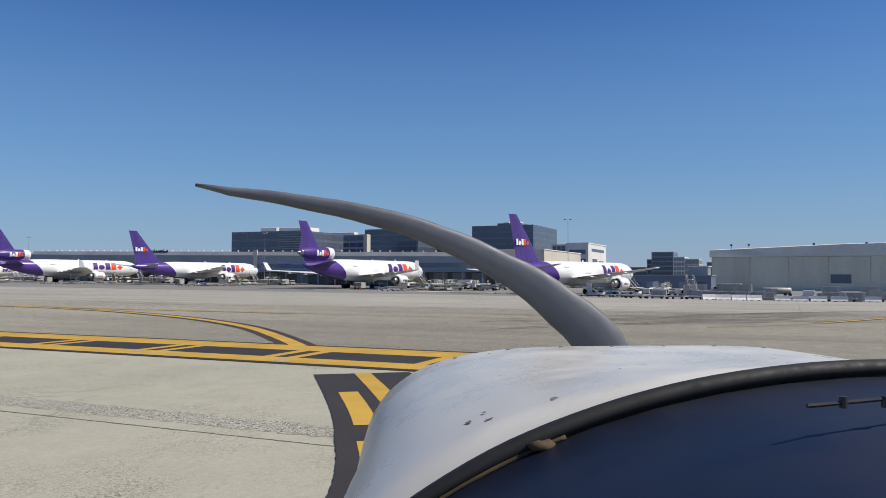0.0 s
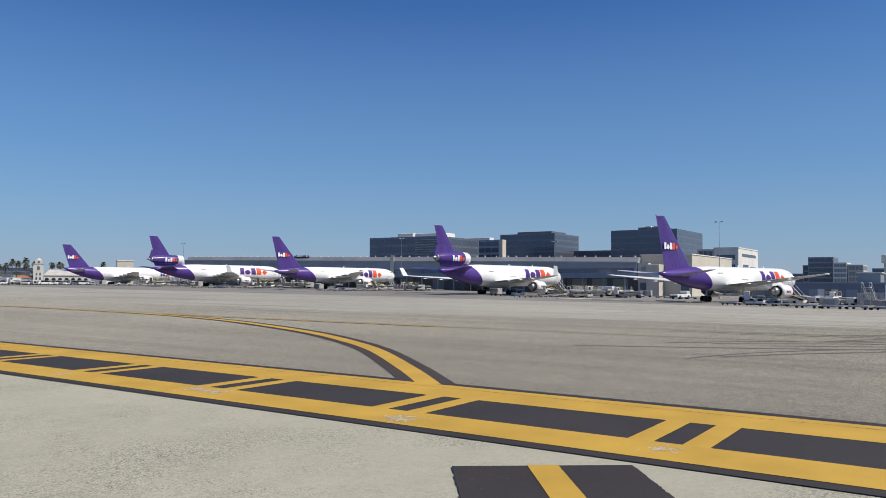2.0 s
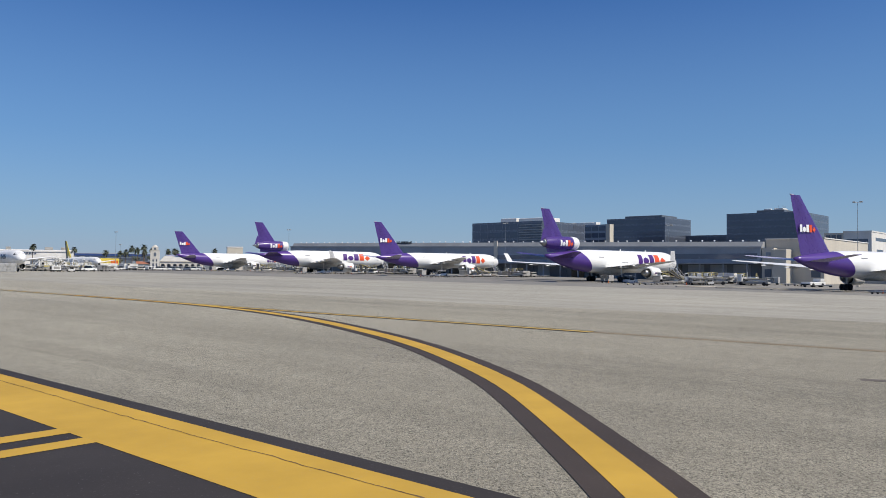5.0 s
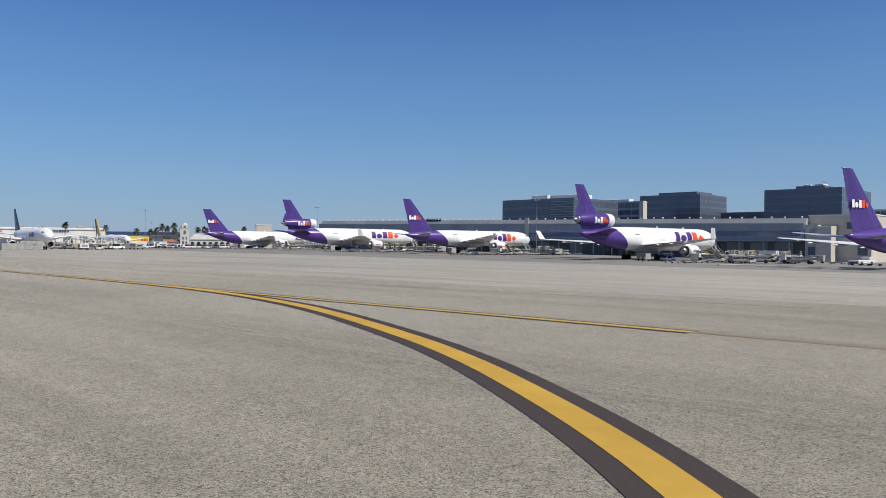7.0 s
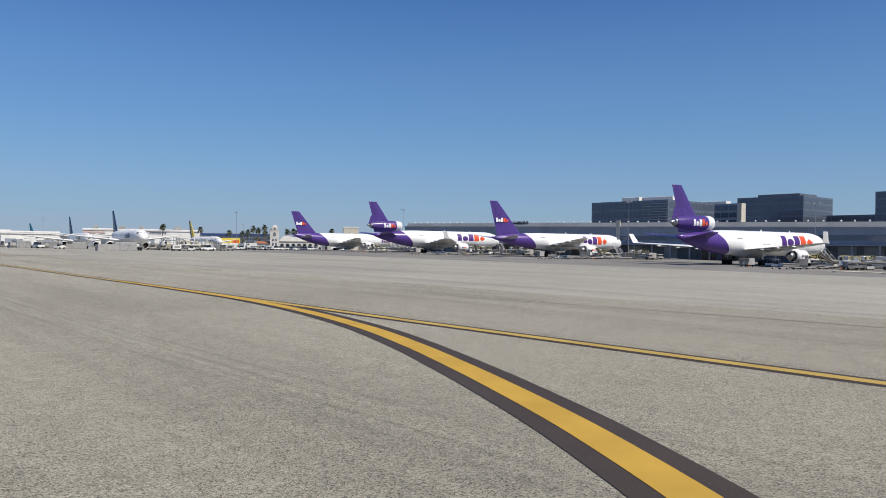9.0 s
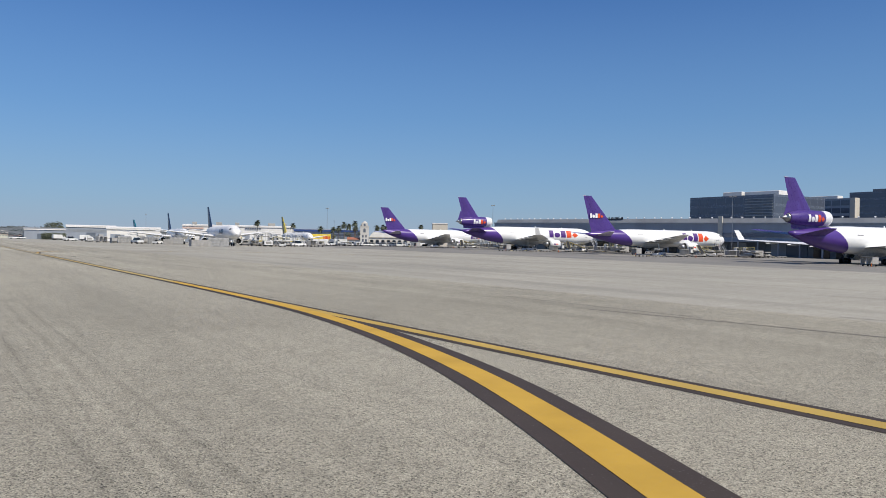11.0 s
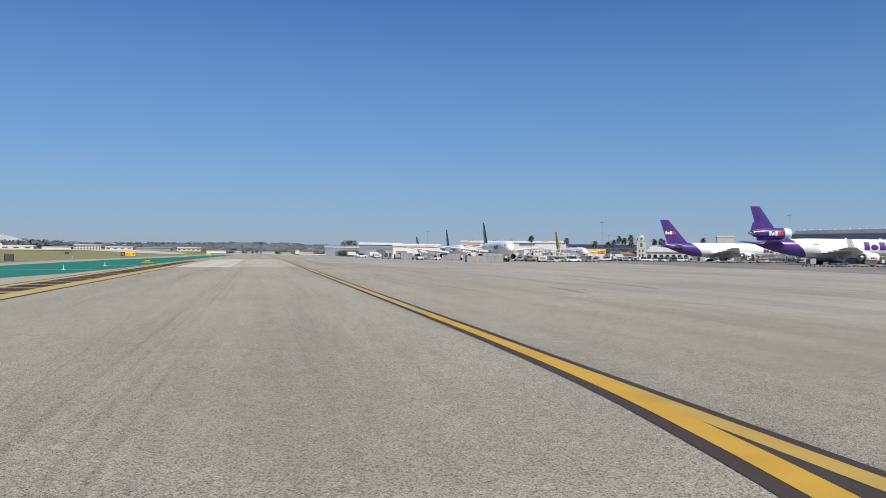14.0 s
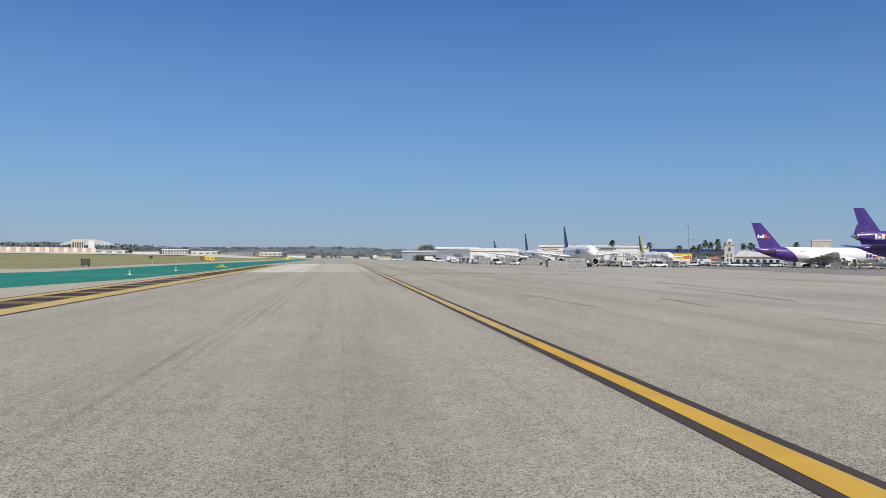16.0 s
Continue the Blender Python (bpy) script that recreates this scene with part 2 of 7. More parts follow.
M["panel_line"] = worn("panel_line", (0.30, 0.30, 0.31), 0.6, 0, 0.9, 0.5, 5.0)
M["navy"] = worn("navy_paint", (0.025, 0.045, 0.10), 0.35, 0, 0.85, 0.3, 3.0)
M["livery_yellow"] = worn("livery_yellow", (0.86, 0.64, 0.09), 0.35, 0, 0.9, 0.3, 3.0)
M["livery_green"] = worn("livery_green", (0.05, 0.22, 0.08), 0.35, 0, 0.9, 0.3, 3.0)
M["teal"] = worn("livery_teal", (0.03, 0.25, 0.32), 0.35, 0, 0.9, 0.3, 3.0)
M["silver"] = worn("silver_paint", (0.82, 0.82, 0.82), 0.5, 0.0, 0.85, 0.3, 3.0)
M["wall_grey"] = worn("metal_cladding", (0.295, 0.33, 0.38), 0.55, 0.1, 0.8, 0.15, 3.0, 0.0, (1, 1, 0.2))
# Dark cladding; also stands in for shade in the bays and arched openings.
M["wall_dark"] = worn("dark_cladding_and_shade", (0.125, 0.15, 0.185), 0.5, 0.1, 0.8, 0.15, 3.0, 0.0, (1, 1, 0.2))
M["roof_grey"] = worn("roof_membrane", (0.30, 0.31, 0.32), 0.8, 0, 0.75, 0.1, 2.0)
M["beige"] = worn("beige_concrete", (0.60, 0.55, 0.46), 0.8, 0, 0.85, 0.15, 4.0, 0.1, (1, 1, 0.25))
M["white_wall"] = worn("white_stucco", (0.76, 0.74, 0.70), 0.85, 0, 0.86, 0.2, 5.0, 0.1, (1, 1, 0.3))
# Cream: the shaded look of the white mission walls put into their colour.
M["cream_shade_wall"] = worn("cream_shade_stucco", (0.63, 0.605, 0.55), 0.85, 0, 0.84, 0.3, 5.0, 0.1, (1, 1, 0.3))
M["pale_roof"] = worn("pale_roof", (0.50, 0.49, 0.455), 0.85, 0, 0.8, 0.3, 4.0)
# White vault dulled to grey-blue, with distance haze included in the colour.
M["vault"] = worn("hazy_vault_sheet", (0.56, 0.585, 0.60), 0.6, 0, 0.85, 0.1, 2.0)
M["hangar"] = worn("hangar_sheet", (0.635, 0.625, 0.515), 0.65, 0.0, 0.8, 0.12, 2.0, 0.0, (1, 1, 0.15))
M["hangar_roof"] = worn("hangar_roof", (0.71, 0.69, 0.58), 0.65, 0, 0.8, 0.1, 2.0)
# Distance haze is mixed into both office colours as a lighter blue-grey.
M["bglass"] = worn("hazy_office_glass", (0.115, 0.135, 0.18), 0.16, 0.3, 0.85, 0.05, 0.6)
M["bglass_light"] = worn("hazy_office_spandrel", (0.145, 0.168, 0.215), 0.25, 0.25, 0.88, 0.1, 1.0)
M["navy_wall"] = worn("navy_cladding", (0.15, 0.19, 0.27), 0.5, 0, 0.85, 0.2, 3.0)
M["louver"] = worn("louver_metal", (0.30, 0.32, 0.34), 0.45, 0.4, 0.85, 0.2, 2.0)
M["gse_white"] = worn("truck_white", (0.76, 0.76, 0.74), 0.4, 0, 0.8, 0.5, 6.0)
M["gse_grey"] = worn("equipment_grey", (0.36, 0.35, 0.325), 0.55, 0.15, 0.7, 0.7, 6.0)
M["gse_yellow"] = worn("equipment_yellow", (0.60, 0.50, 0.19), 0.5, 0, 0.75, 0.7, 6.0)
M["chip"] = worn("bare_primer", (0.22, 0.20, 0.17), 0.7, 0, 0.6, 60.0, 200.0)
M["wrap"] = worn("plastic_wrap", (0.36, 0.36, 0.355), 0.35, 0, 0.55, 1.5, 7.0)
M["rust"] = worn("rusty_deck", (0.20, 0.125, 0.085), 0.75, 0, 0.6, 0.8, 7.0)
M["alu"] = worn("container_aluminium", (0.47, 0.455, 0.43), 0.55, 0.15, 0.75, 0.9, 5.0)
M["canvas"] = worn("container_canvas", (0.37, 0.36, 0.345), 0.8, 0, 0.75, 0.8, 6.0)
M["barrier"] = worn("barrier_white", (0.72, 0.71, 0.68), 0.7, 0, 0.75, 0.8, 6.0)
M["cone"] = worn("cone_orange", (0.70, 0.14, 0.02), 0.6, 0, 0.8, 2.0, 9.0)
M["bark"] = worn("bark", (0.16, 0.12, 0.085), 0.9, 0, 0.6, 3.0, 20.0)
# Foliage greyed, and the far one blued, to put distance haze in its colour.
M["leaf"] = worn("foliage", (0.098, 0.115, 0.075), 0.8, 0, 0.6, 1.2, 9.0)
M["hazy_leaf_far"] = worn("hazy_far_foliage", (0.120, 0.138, 0.144), 0.95, 0, 0.85, 0.1, 0.8)
# Varied house tones, muted so the walls sink into the painted haze.
M["far_house"], hn, hl, hb = mat("hazy_house_wall", 0.85)
hl.new(ramp(hn, hl, hn.new("ShaderNodeNewGeometry").outputs["Random Per Island"], [(0.0, (0.11, 0.12, 0.13)), (0.4, (0.21, 0.20, 0.19)), (0.75, (0.34, 0.31, 0.28)), (1.0, (0.55, 0.54, 0.52))]), hb.inputs["Base Color"])
M["roof_tile"] = worn("red_roof_tile", (0.38, 0.15, 0.09), 0.8, 0, 0.75, 0.5, 6.0)
M["sign_yellow"] = worn("sign_yellow", (0.80, 0.58, 0.02), 0.5, 0, 0.92, 0.5, 5.0)
M["sign_black"] = worn("sign_black", (0.02, 0.02, 0.02), 0.5, 0, 0.9, 0.5, 5.0)
M["sign_back"] = worn("sign_back", (0.075, 0.07, 0.062), 0.7, 0, 0.6, 3.0, 12.0)
M["cowl"] = worn("cowl_paint", (0.605, 0.585, 0.53), 0.3, 0, 0.93, 2.2, 9.0)
# Blue in this near-black colour imitates sky reflected over the glareshield.
M["panel_sky_blue"] = worn("sky_tinted_vinyl", (0.005, 0.0105, 0.031), 0.5, 0, 0.9, 3.0, 8.0)
M["seal"] = worn("rubber_seal", (0.012, 0.012, 0.012), 0.7, 0, 0.7, 20.0, 120.0)
M["sealant"] = worn("old_sealant", (0.075, 0.048, 0.024), 0.85, 0, 0.35, 40.0, 150.0)
M["prop_paint"] = worn("propeller_grey", (0.15, 0.158, 0.175), 0.5, 0.2, 0.8, 5.0, 30.0)
# Hill scrub colour is shifted to blue-grey to include aerial haze.
M["hill"] = worn("hill_haze_tint", (0.13, 0.145, 0.155), 0.95, 0, 0.75, 0.01, 0.06)
M["blue_band"] = worn("blue_roof_band", (0.03, 0.07, 0.22), 0.5, 0, 0.85, 0.2, 4.0)
M["red_stripe"] = worn("red_stripe", (0.66, 0.42, 0.33), 0.8, 0, 0.8, 0.2, 4.0)


# ---------------------------------------------------------------- mesh helpers
def obj(name, bm, material, smooth=False, parent=None):
    """Links a bmesh as one mesh object."""
    me = bpy.data.meshes.new(name)
    bm.normal_update()
    bm.to_mesh(me)
    bm.free()
    for mm in (material if isinstance(material, (list, tuple)) else [material]):
        me.materials.append(mm)
    if smooth:
        for p in me.polygons:
            p.use_smooth = True
    ob = new(name, me)
    ob.parent = parent
    return ob


def part(name, bm, material, parent, label="", smooth=False):
    ob = obj(name, bm, material, smooth, parent)
    return tagged(ob, label) if label else ob


def thing(name, m, label, category, group="", kind=""):
    e = new(name)
    e.matrix_world = m
    return tagged(e, label, category, group, kind)


def box(bm, x0, x1, y0, y1, z0, z1, bevel=0.0, m=None):
    vs = [bm.verts.new((x, y, z)) for x in (x0, x1) for y in (y0, y1) for z in (z0, z1)]
    fs = [bm.faces.new([vs[i] for i in q]) for q in ((0, 1, 3, 2), (4, 6, 7, 5), (0, 4, 5, 1), (2, 3, 7, 6), (0, 2, 6, 4), (1, 5, 7, 3))]
    if bevel:
        es = list({e for f in fs for e in f.edges})
        r = bmesh.ops.bevel(bm, geom=es, offset=bevel, segments=1, affect="EDGES")
        vs = list({v for f in r["faces"] for v in f.verts} | {v for v in vs if v.is_valid})
    if m is not None:
        bmesh.ops.transform(bm, matrix=m, verts=[v for v in vs if v.is_valid])
    return vs


def B(*a, bevel=0.0):
    bm = bmesh.new()
    box(bm, *a, bevel=bevel)
    return bm


def boxes(rows, bevel=0.0):
    bm = bmesh.new()
    for r in rows:
        box(bm, *r, bevel=bevel)
    return bm


def rod(bm, a, b, r, seg=8, r2=None):
    """A bar from a to b."""
    a, b = Vector(a), Vector(b)
    d = b - a
    q = d.to_track_quat("Z", "Y").to_matrix()
    r2 = r if r2 is None else r2
    rings = []
    for c, k in ((a, r), (b, r2)):
        rings.append([bm.verts.new(c + q @ Vector((math.cos(i * math.tau / seg) * k, math.sin(i * math.tau / seg) * k, 0))) for i in range(seg)])
    for i in range(seg):
        j = (i + 1) % seg
        bm.faces.new((rings[0][i], rings[0][j], rings[1][j], rings[1][i]))
    bm.faces.new(rings[0][::-1])
    bm.faces.new(rings[1])


def R(a, b, r, seg=8, r2=None):
    bm = bmesh.new()
    rod(bm, a, b, r, seg, r2)
    return bm


def loft(rings, closed=True, cap=True):
    """Skin through rings of points."""
    bm = bmesh.new()
    vv = [[bm.verts.new(p) for p in r] for r in rings]
    n = len(vv[0])
    for a, b in zip(vv, vv[1:]):
        for i in range(n if closed else n - 1):
            j = (i + 1) % n
            bm.faces.new((a[i], a[j], b[j], b[i]))
    if cap and closed:
        bm.faces.new(vv[0][::-1])
        bm.faces.new(vv[-1])
    bmesh.ops.recalc_face_normals(bm, faces=bm.faces)
    return bm


def ground_z(x, y):
    """The pavement's height: the taxiway's crown and climb, and the ramp, which falls gently towards its drains in the south-west."""
    if x <= 16:
        return rise(y) + crown(x)
    k = min(max((x - 33) / 122, 0), 1)
    return rise(y) * max((70 - x) / 54, 0) + crown(x) - min(max(0.0119 * (205 - y), 0), 2.9) * k


def lift(bm):
    """Lays a flat bmesh on the pavement, cut where the pavement bends."""
    for co, no in (((-12, 0, 0), (1, 0, 0)), ((4.3, 0, 0), (1, 0, 0)), ((16, 0, 0), (1, 0, 0)), ((0, -5, 0), (0, 1, 0)), ((0, 125, 0), (0, 1, 0))):
        bmesh.ops.bisect_plane(bm, geom=bm.verts[:] + bm.edges[:] + bm.faces[:], plane_co=co, plane_no=no, dist=1e-5)
    for v in bm.verts:
        v.co.z += ground_z(v.co.x, v.co.y)
    return bm


def sheet(pts, z):
    """A flat sheet with the outline pts."""
    bm = bmesh.new()
    bm.faces.new([bm.verts.new((x, y, z)) for x, y in pts])
    bm.normal_update()
    for f in bm.faces:
        if f.normal.z < 0:
            f.normal_flip()
    return bm


def ribbon(pts, half, z, shift=0.0, end=None):
    """A flat stripe along a line of points."""
    bm = bmesh.new()
    rows = []
    for i, p in enumerate(pts):
        a, b = pts[max(i - 1, 0)], pts[min(i + 1, len(pts) - 1)]
        d = Vector((b[0] - a[0], b[1] - a[1])).normalized()
        s = Vector((d.y, -d.x))
        h = half if end is None else half + (end - half) * max(0, i / (len(pts) - 1) - 0.55) / 0.45
        rows.append([bm.verts.new((p[0] + s.x * (shift + k), p[1] + s.y * (shift + k), z)) for k in (-h, h)])
    for a, b in zip(rows, rows[1:]):
        f = bm.faces.new((a[0], a[1], b[1], b[0]))
    bm.normal_update()
    for f in bm.faces:
        if f.normal.z < 0:
            f.normal_flip()
    return bm


def spline(pts, n=12):
    """A smooth line through the points (Catmull-Rom)."""
    out = []
    q = [pts[0], *pts, pts[-1]]
    for a, b, c, d in zip(q, q[1:], q[2:], q[3:]):
        for i in range(n):
            t = i / n
            out.append(tuple(0.5 * (2 * b[k] + (c[k] - a[k]) * t + (2 * a[k] - 5 * b[k] + 4 * c[k] - d[k]) * t * t + (3 * b[k] - a[k] - 3 * c[k] + d[k]) * t ** 3) for k in range(2)))
    return out + [tuple(pts[-1])]


# ---------------------------------------------------------------- ground
tagged(obj("ground", sheet([(-4500, -4500), (4500, -4500), (4500, 4500), (-4500, 4500)], -3.15), M["earth"]),
       "dry open ground reaching the horizon", "ground", kind="structure")
LAD = -12.0                                   # west edge of the ladder's inner field
bm = bmesh.new()
xs = [16, 18, 33, 70, 85, 100, 125, 155, 230, 330]
ys = [-420, -200, -120, -90, -60, -38, -20, -5, *range(0, 121, 20), 125, 140, 160, 180, 205, 300, 400, 620]
vv = [[bm.verts.new((x, y, ground_z(x, y))) for x in xs] for y in ys]
for p, q in zip(vv, vv[1:]):
    for i in range(len(xs) - 1):
        f = bm.faces.new((p[i], p[i + 1], q[i + 1], q[i]))
        f.material_index = 1 if xs[i] >= 100 else 0
tagged(obj("ramp", bm, [M["ramp"], M["apron"]], True), "grey concrete cargo ramp with slab joints and stains", "pavement", kind="structure")
tagged(obj("taxiway", lift(sheet([(-12.4, -420), (16, -420), (16, 900), (-12.4, 900)], 0.0)), M["taxiway"]),
       "worn grey asphalt taxiway with rubber streaks", "taxiway", kind="structure")
tagged(obj("shoulder", lift(sheet([(-300, -420), (-12.4, -420), (-12.4, 900), (-300, 900)], -0.006)), M["shoulder"]),
       "pale beige concrete pavement beside the ladder marking", "pavement", kind="structure")
def field_z(x, y):
    """The infield rises gently away from the taxiway."""
    return max(3.0 * min(max((y - 130) / 480, 0), 1) * min(max((-x - 30) / 60, 0), 1), rise(y) + 0.012)


bm = bmesh.new()
rows = []
for y, edge in ((60, -150), (69, -90), (76, -42), (86, -31.5), (110, -30.6), (125, -30.5), (150, -30), (200, -29), (300, -28.5), (450, -28), (610, -27.5), (900, -27)):
    rows.append([bm.verts.new((x, y, field_z(x, y))) for x in [-1500, -500, -300] + [edge + (-300 - edge) * (1 - k / 8) ** 1.6 for k in range(1, 9)]])
for p, q in zip(rows, rows[1:]):
    for i in range(len(p) - 1):
        bm.faces.new((p[i], p[i + 1], q[i + 1], q[i]))
tagged(obj("grass_field", bm, M["grass"], True), "dry yellow-green infield grass", "grass", kind="structure")
tagged(obj("green_island", lift(sheet([(-120, 44), (-60, 40.5), (-30, 39.5), (-16.4, 40.5), (-14.0, 56), (-13.3, 75), (-13.1, 120), (-13.1, 420), (-20, 420), (-22.5, 200), (-25.4, 110), (-25.9, 88), (-25.8, 74), (-29, 66.5), (-60, 61), (-120, 60)], 0.002)), M["green"]),
       "green painted taxiway island", "painted island", kind="structure")
rj = random.Random(3)


def ragged(pts, half, z, jitter):
    """A stripe with a ragged, worn edge."""
    bm = bmesh.new()
    rows = []
    for p, q in zip(pts, pts[1:]):
        d = Vector((q[0] - p[0], q[1] - p[1]))
        side = Vector((d.y, -d.x)).normalized()
        m = max(int(d.length / 0.045), 1)
        for i in range(m):
            c = Vector(p) + d * (i / m)
            rows.append([bm.verts.new((c.x + side.x * k, c.y + side.y * k, z)) for k in (-half + rj.gauss(0, jitter), half + rj.gauss(0, jitter))])
    for a, b in zip(rows, rows[1:]):
        bm.faces.new((a[0], a[1], b[1], b[0]))
    bm.normal_update()
    for f in bm.faces:
        if f.normal.z < 0:
            f.normal_flip()
    return bm


tagged(obj("rough_strip", ragged([(-18.6, -75), (-18.56, -20)], 0.29, -0.0035, 0.02), M["gravel"]), "rough strip of open gravel in the pale concrete", "pavement joint", kind="structure")
for x in (-19.24, -29.48):
    tagged(obj("joint", ragged([(x, -75), (x + 0.06, -20)], 0.013, -0.003, 0.005), M["rubber_mark"]), "dark joint in the pale concrete", "pavement joint", kind="structure")
for x0, y0, x1, y1 in ((-21.6, 64.1, -14.3, 66.7), (-17.4, 83, -13.4, 84.6), (-60, 60.5, -29, 65.5)):
    tagged(obj("edge_line", lift(ribbon([(x0, y0), (x1, y1)], 0.22, 0.006)), M["barrier"]), "thin white line on the green island", "pavement marking", kind="structure")
# ladder marking along the taxiway's edge
ladder = thing("ladder_marking", pose(0, 0, 0), "yellow ladder marking on a black field", "pavement marking", kind="structure")
# southern stretch, a taper, and the narrower, older northern stretch
SPANS = ((-130, 2), (2, 20), (20, 130))
for s0, n0, label in (((-1.08, 2.73), (-0.62, 2.95), "black painted field"), ((-0.85, 0.0), (-0.42, 0.13), ""), ((1.38, 2.48), (1.86, 2.80), "")):
    for k, (y0, y1) in enumerate(SPANS):
        (a0, b0), (a1, b1) = n0 if k == 2 else s0, s0 if k == 0 else n0
        strip = lift(sheet([(LAD + a0, y0), (LAD + b0, y0), (LAD + b1, y1), (LAD + a1, y1)], 0.006 if label else 0.010))
        if label:
            part("backing", strip, M["old_black" if k else "black"], ladder, label)
        else:
            part("line", strip, M["old_yellow" if k == 2 else "yellow"], ladder)
bar_mesh = {}
for k in range(-29, 41):
    for dy in (0.0, 0.62):
        yb = -19.75 + 3.75 * k - 0.31 + dy
        x0, x1, paint = (-0.01, 1.39, "yellow") if yb < 20 else (0.12, 1.87, "old_yellow")
        if paint not in bar_mesh:
            o = part("bar", sheet([(x0, -0.15), (x1, -0.15), (x1, 0.15), (x0, 0.15)], 0.0102), M[paint], ladder)
            bar_mesh[paint] = o.data
            for v in o.data.vertices:
                v.co.z += 0.005 * max(v.co.x, 0)
        else:
            o = new("bar", bar_mesh[paint])
            o.parent = ladder
        o.location = (LAD, yb, rise(yb))

M["smudge"] = worn("scraped_paint", (0.56, 0.50, 0.38), 0.8, 0, 0.7, 6.0, 40.0)
rs = random.Random(11)
bm = bmesh.new()
for k in range(-12, 14):
    for g in range(rs.randint(1, 3)):
        gx, gy = LAD - 0.42 + rs.uniform(-0.22, 0.22), -19.9 + 3.75 * k + rs.uniform(-0.4, 0.4)
        sx, sy = rs.uniform(0.05, 0.12), rs.uniform(0.08, 0.2)
        for j in range(70):
            cx, cy, w = gx + rs.gauss(0, sx), gy + rs.gauss(0, sy), rs.uniform(0.006, 0.032)
            if LAD - 0.83 < cx < LAD - 0.03:
                bm.faces.new([bm.verts.new((cx + math.cos(a) * w * rs.uniform(0.4, 1.3), cy + math.sin(a) * w * rs.uniform(0.4, 1.3), 0.0112 + 0.00003 * j + rise(cy))) for a in (i * math.tau / 7 for i in range(7))])
tagged(obj("paint_flakes", bm, M["smudge"]), "pale scraped flakes in the yellow paint", "paint marks", kind="stuff")
M["crack"] = worn("dark_crack", (0.16, 0.10, 0.05), 0.9, 0, 0.6, 3.0, 30.0)
crack = []
y, x = -60.0, LAD + 2.2
while y < 20:
    crack.append((x, y))
    y += rs.uniform(0.08, 0.3)
    x = LAD + 2.2 + 0.02 * math.sin(y * 0.7) + rs.gauss(0, 0.008)
tagged(obj("seam_crack", lift(ragged(crack, 0.006, 0.0125, 0.003)), M["crack"]), "thin rusty crack along the yellow line", "crack", kind="structure")

# taxi lines
CURVE = spline([(-9.6, -26.1), (-7.75, -24.2), (-4.85, -20.95), (-2.65, -17.75), (-1.2, -15.2), (-0.1, -12.85), (0.85, -10.6), (1.55, -8.8), (2.3, -6.6), (2.9, -4.3), (3.4, -1.7), (3.75, 1), (3.98, 4), (4.1, 9), (4.12, 16)], 6)
lead = thing("lead_in_line", pose(0, 0, 0), "yellow curved lead-in line with black borders", "pavement marking", kind="structure")
part("border", lift(ribbon(CURVE, 0.46, 0.007, 0, 0.3)), M["border"], lead)
part("stripe", lift(ribbon(CURVE, 0.2, 0.011, 0, 0.14)), M["yellow"], lead)
centre = thing("centre_line", pose(0, 0, 0), "yellow taxiway centre line with black borders", "pavement marking", kind="structure")
SOUTH = spline([(34, -48), (20, -44.5), (12.9, -41.4), (8.6, -39.5), (6.4, -38.5)], 8)
FADED = spline([(8.6, -39.2), (6.6, -36.6), (5.4, -32.5), (4.5, -27), (4.22, -22), (4.12, -17)], 8)
SPUR = spline([(6.4, -38.5), (4.57, -37.5), (3.04, -36.1), (2.0, -34.9)], 6)
part("faded_stripe", lift(ribbon(SPUR, 0.14, 0.0062)), M["faded_line"], centre, "faded brownish end of the line")
part("border", lift(ribbon(SOUTH, 0.30, 0.005)), M["border"], centre)
part("stripe", lift(ribbon(SOUTH, 0.14, 0.009)), M["centre_yellow"], centre)
part("faded_stripe", lift(ribbon(FADED, 0.12, 0.005)), M["faded_line"], centre, "faded brownish stretch of the line")
part("border", lift(ribbon([(4.12, -17), (4.12, 900)], 0.30, 0.005)), M["border"], centre)
part("stripe", lift(ribbon([(4.12, -17), (4.12, 8)], 0.14, 0.009)), M["centre_yellow"], centre)
part("stripe", lift(ribbon([(4.12, 8), (4.12, 58)], 0.14, 0.009)), M["worn_hazy_yellow"], centre)
part("stripe", lift(ribbon([(4.12, 58), (4.12, 900)], 0.14, 0.009)), M["pale_yellow"], centre, "paler stretch of the line, worn and haze-tinted")
arm = thing("turn_off_line", pose(0, 0, 0), "faded turn-off line curving onto the ramp", "pavement marking", kind="structure")
ARM = spline([(4.25, 64.5), (5.2, 70.5), (7.6, 76), (12, 80.5), (20, 83), (34, 84), (60, 84)])
part("border", lift(ribbon(ARM, 0.24, 0.0045)), M["border"], arm)
part("stripe", lift(ribbon(ARM, 0.1, 0.0085)), M["yellow"], arm)
stub = thing("hold_short_lead", pose(0, 0, 0), "dashed yellow line on a black field", "pavement marking", kind="structure")
DASH = spline([(-13.75, -30.35), (-15.4, -31.6), (-17.03, -32.8), (-18.3, -33.65), (-20.4, -34.9), (-25, -37.0), (-33, -39.6)])
part("backing", ragged(DASH, 0.88, 0.006, 0.005), M["black"], stub, "black painted field")
part("stripe", ribbon(DASH, 0.15, 0.0105), M["yellow"], stub)
run = [0.0]
for p, q in zip(DASH, DASH[1:]):
    run.append(run[-1] + math.hypot(q[0] - p[0], q[1] - p[1]))
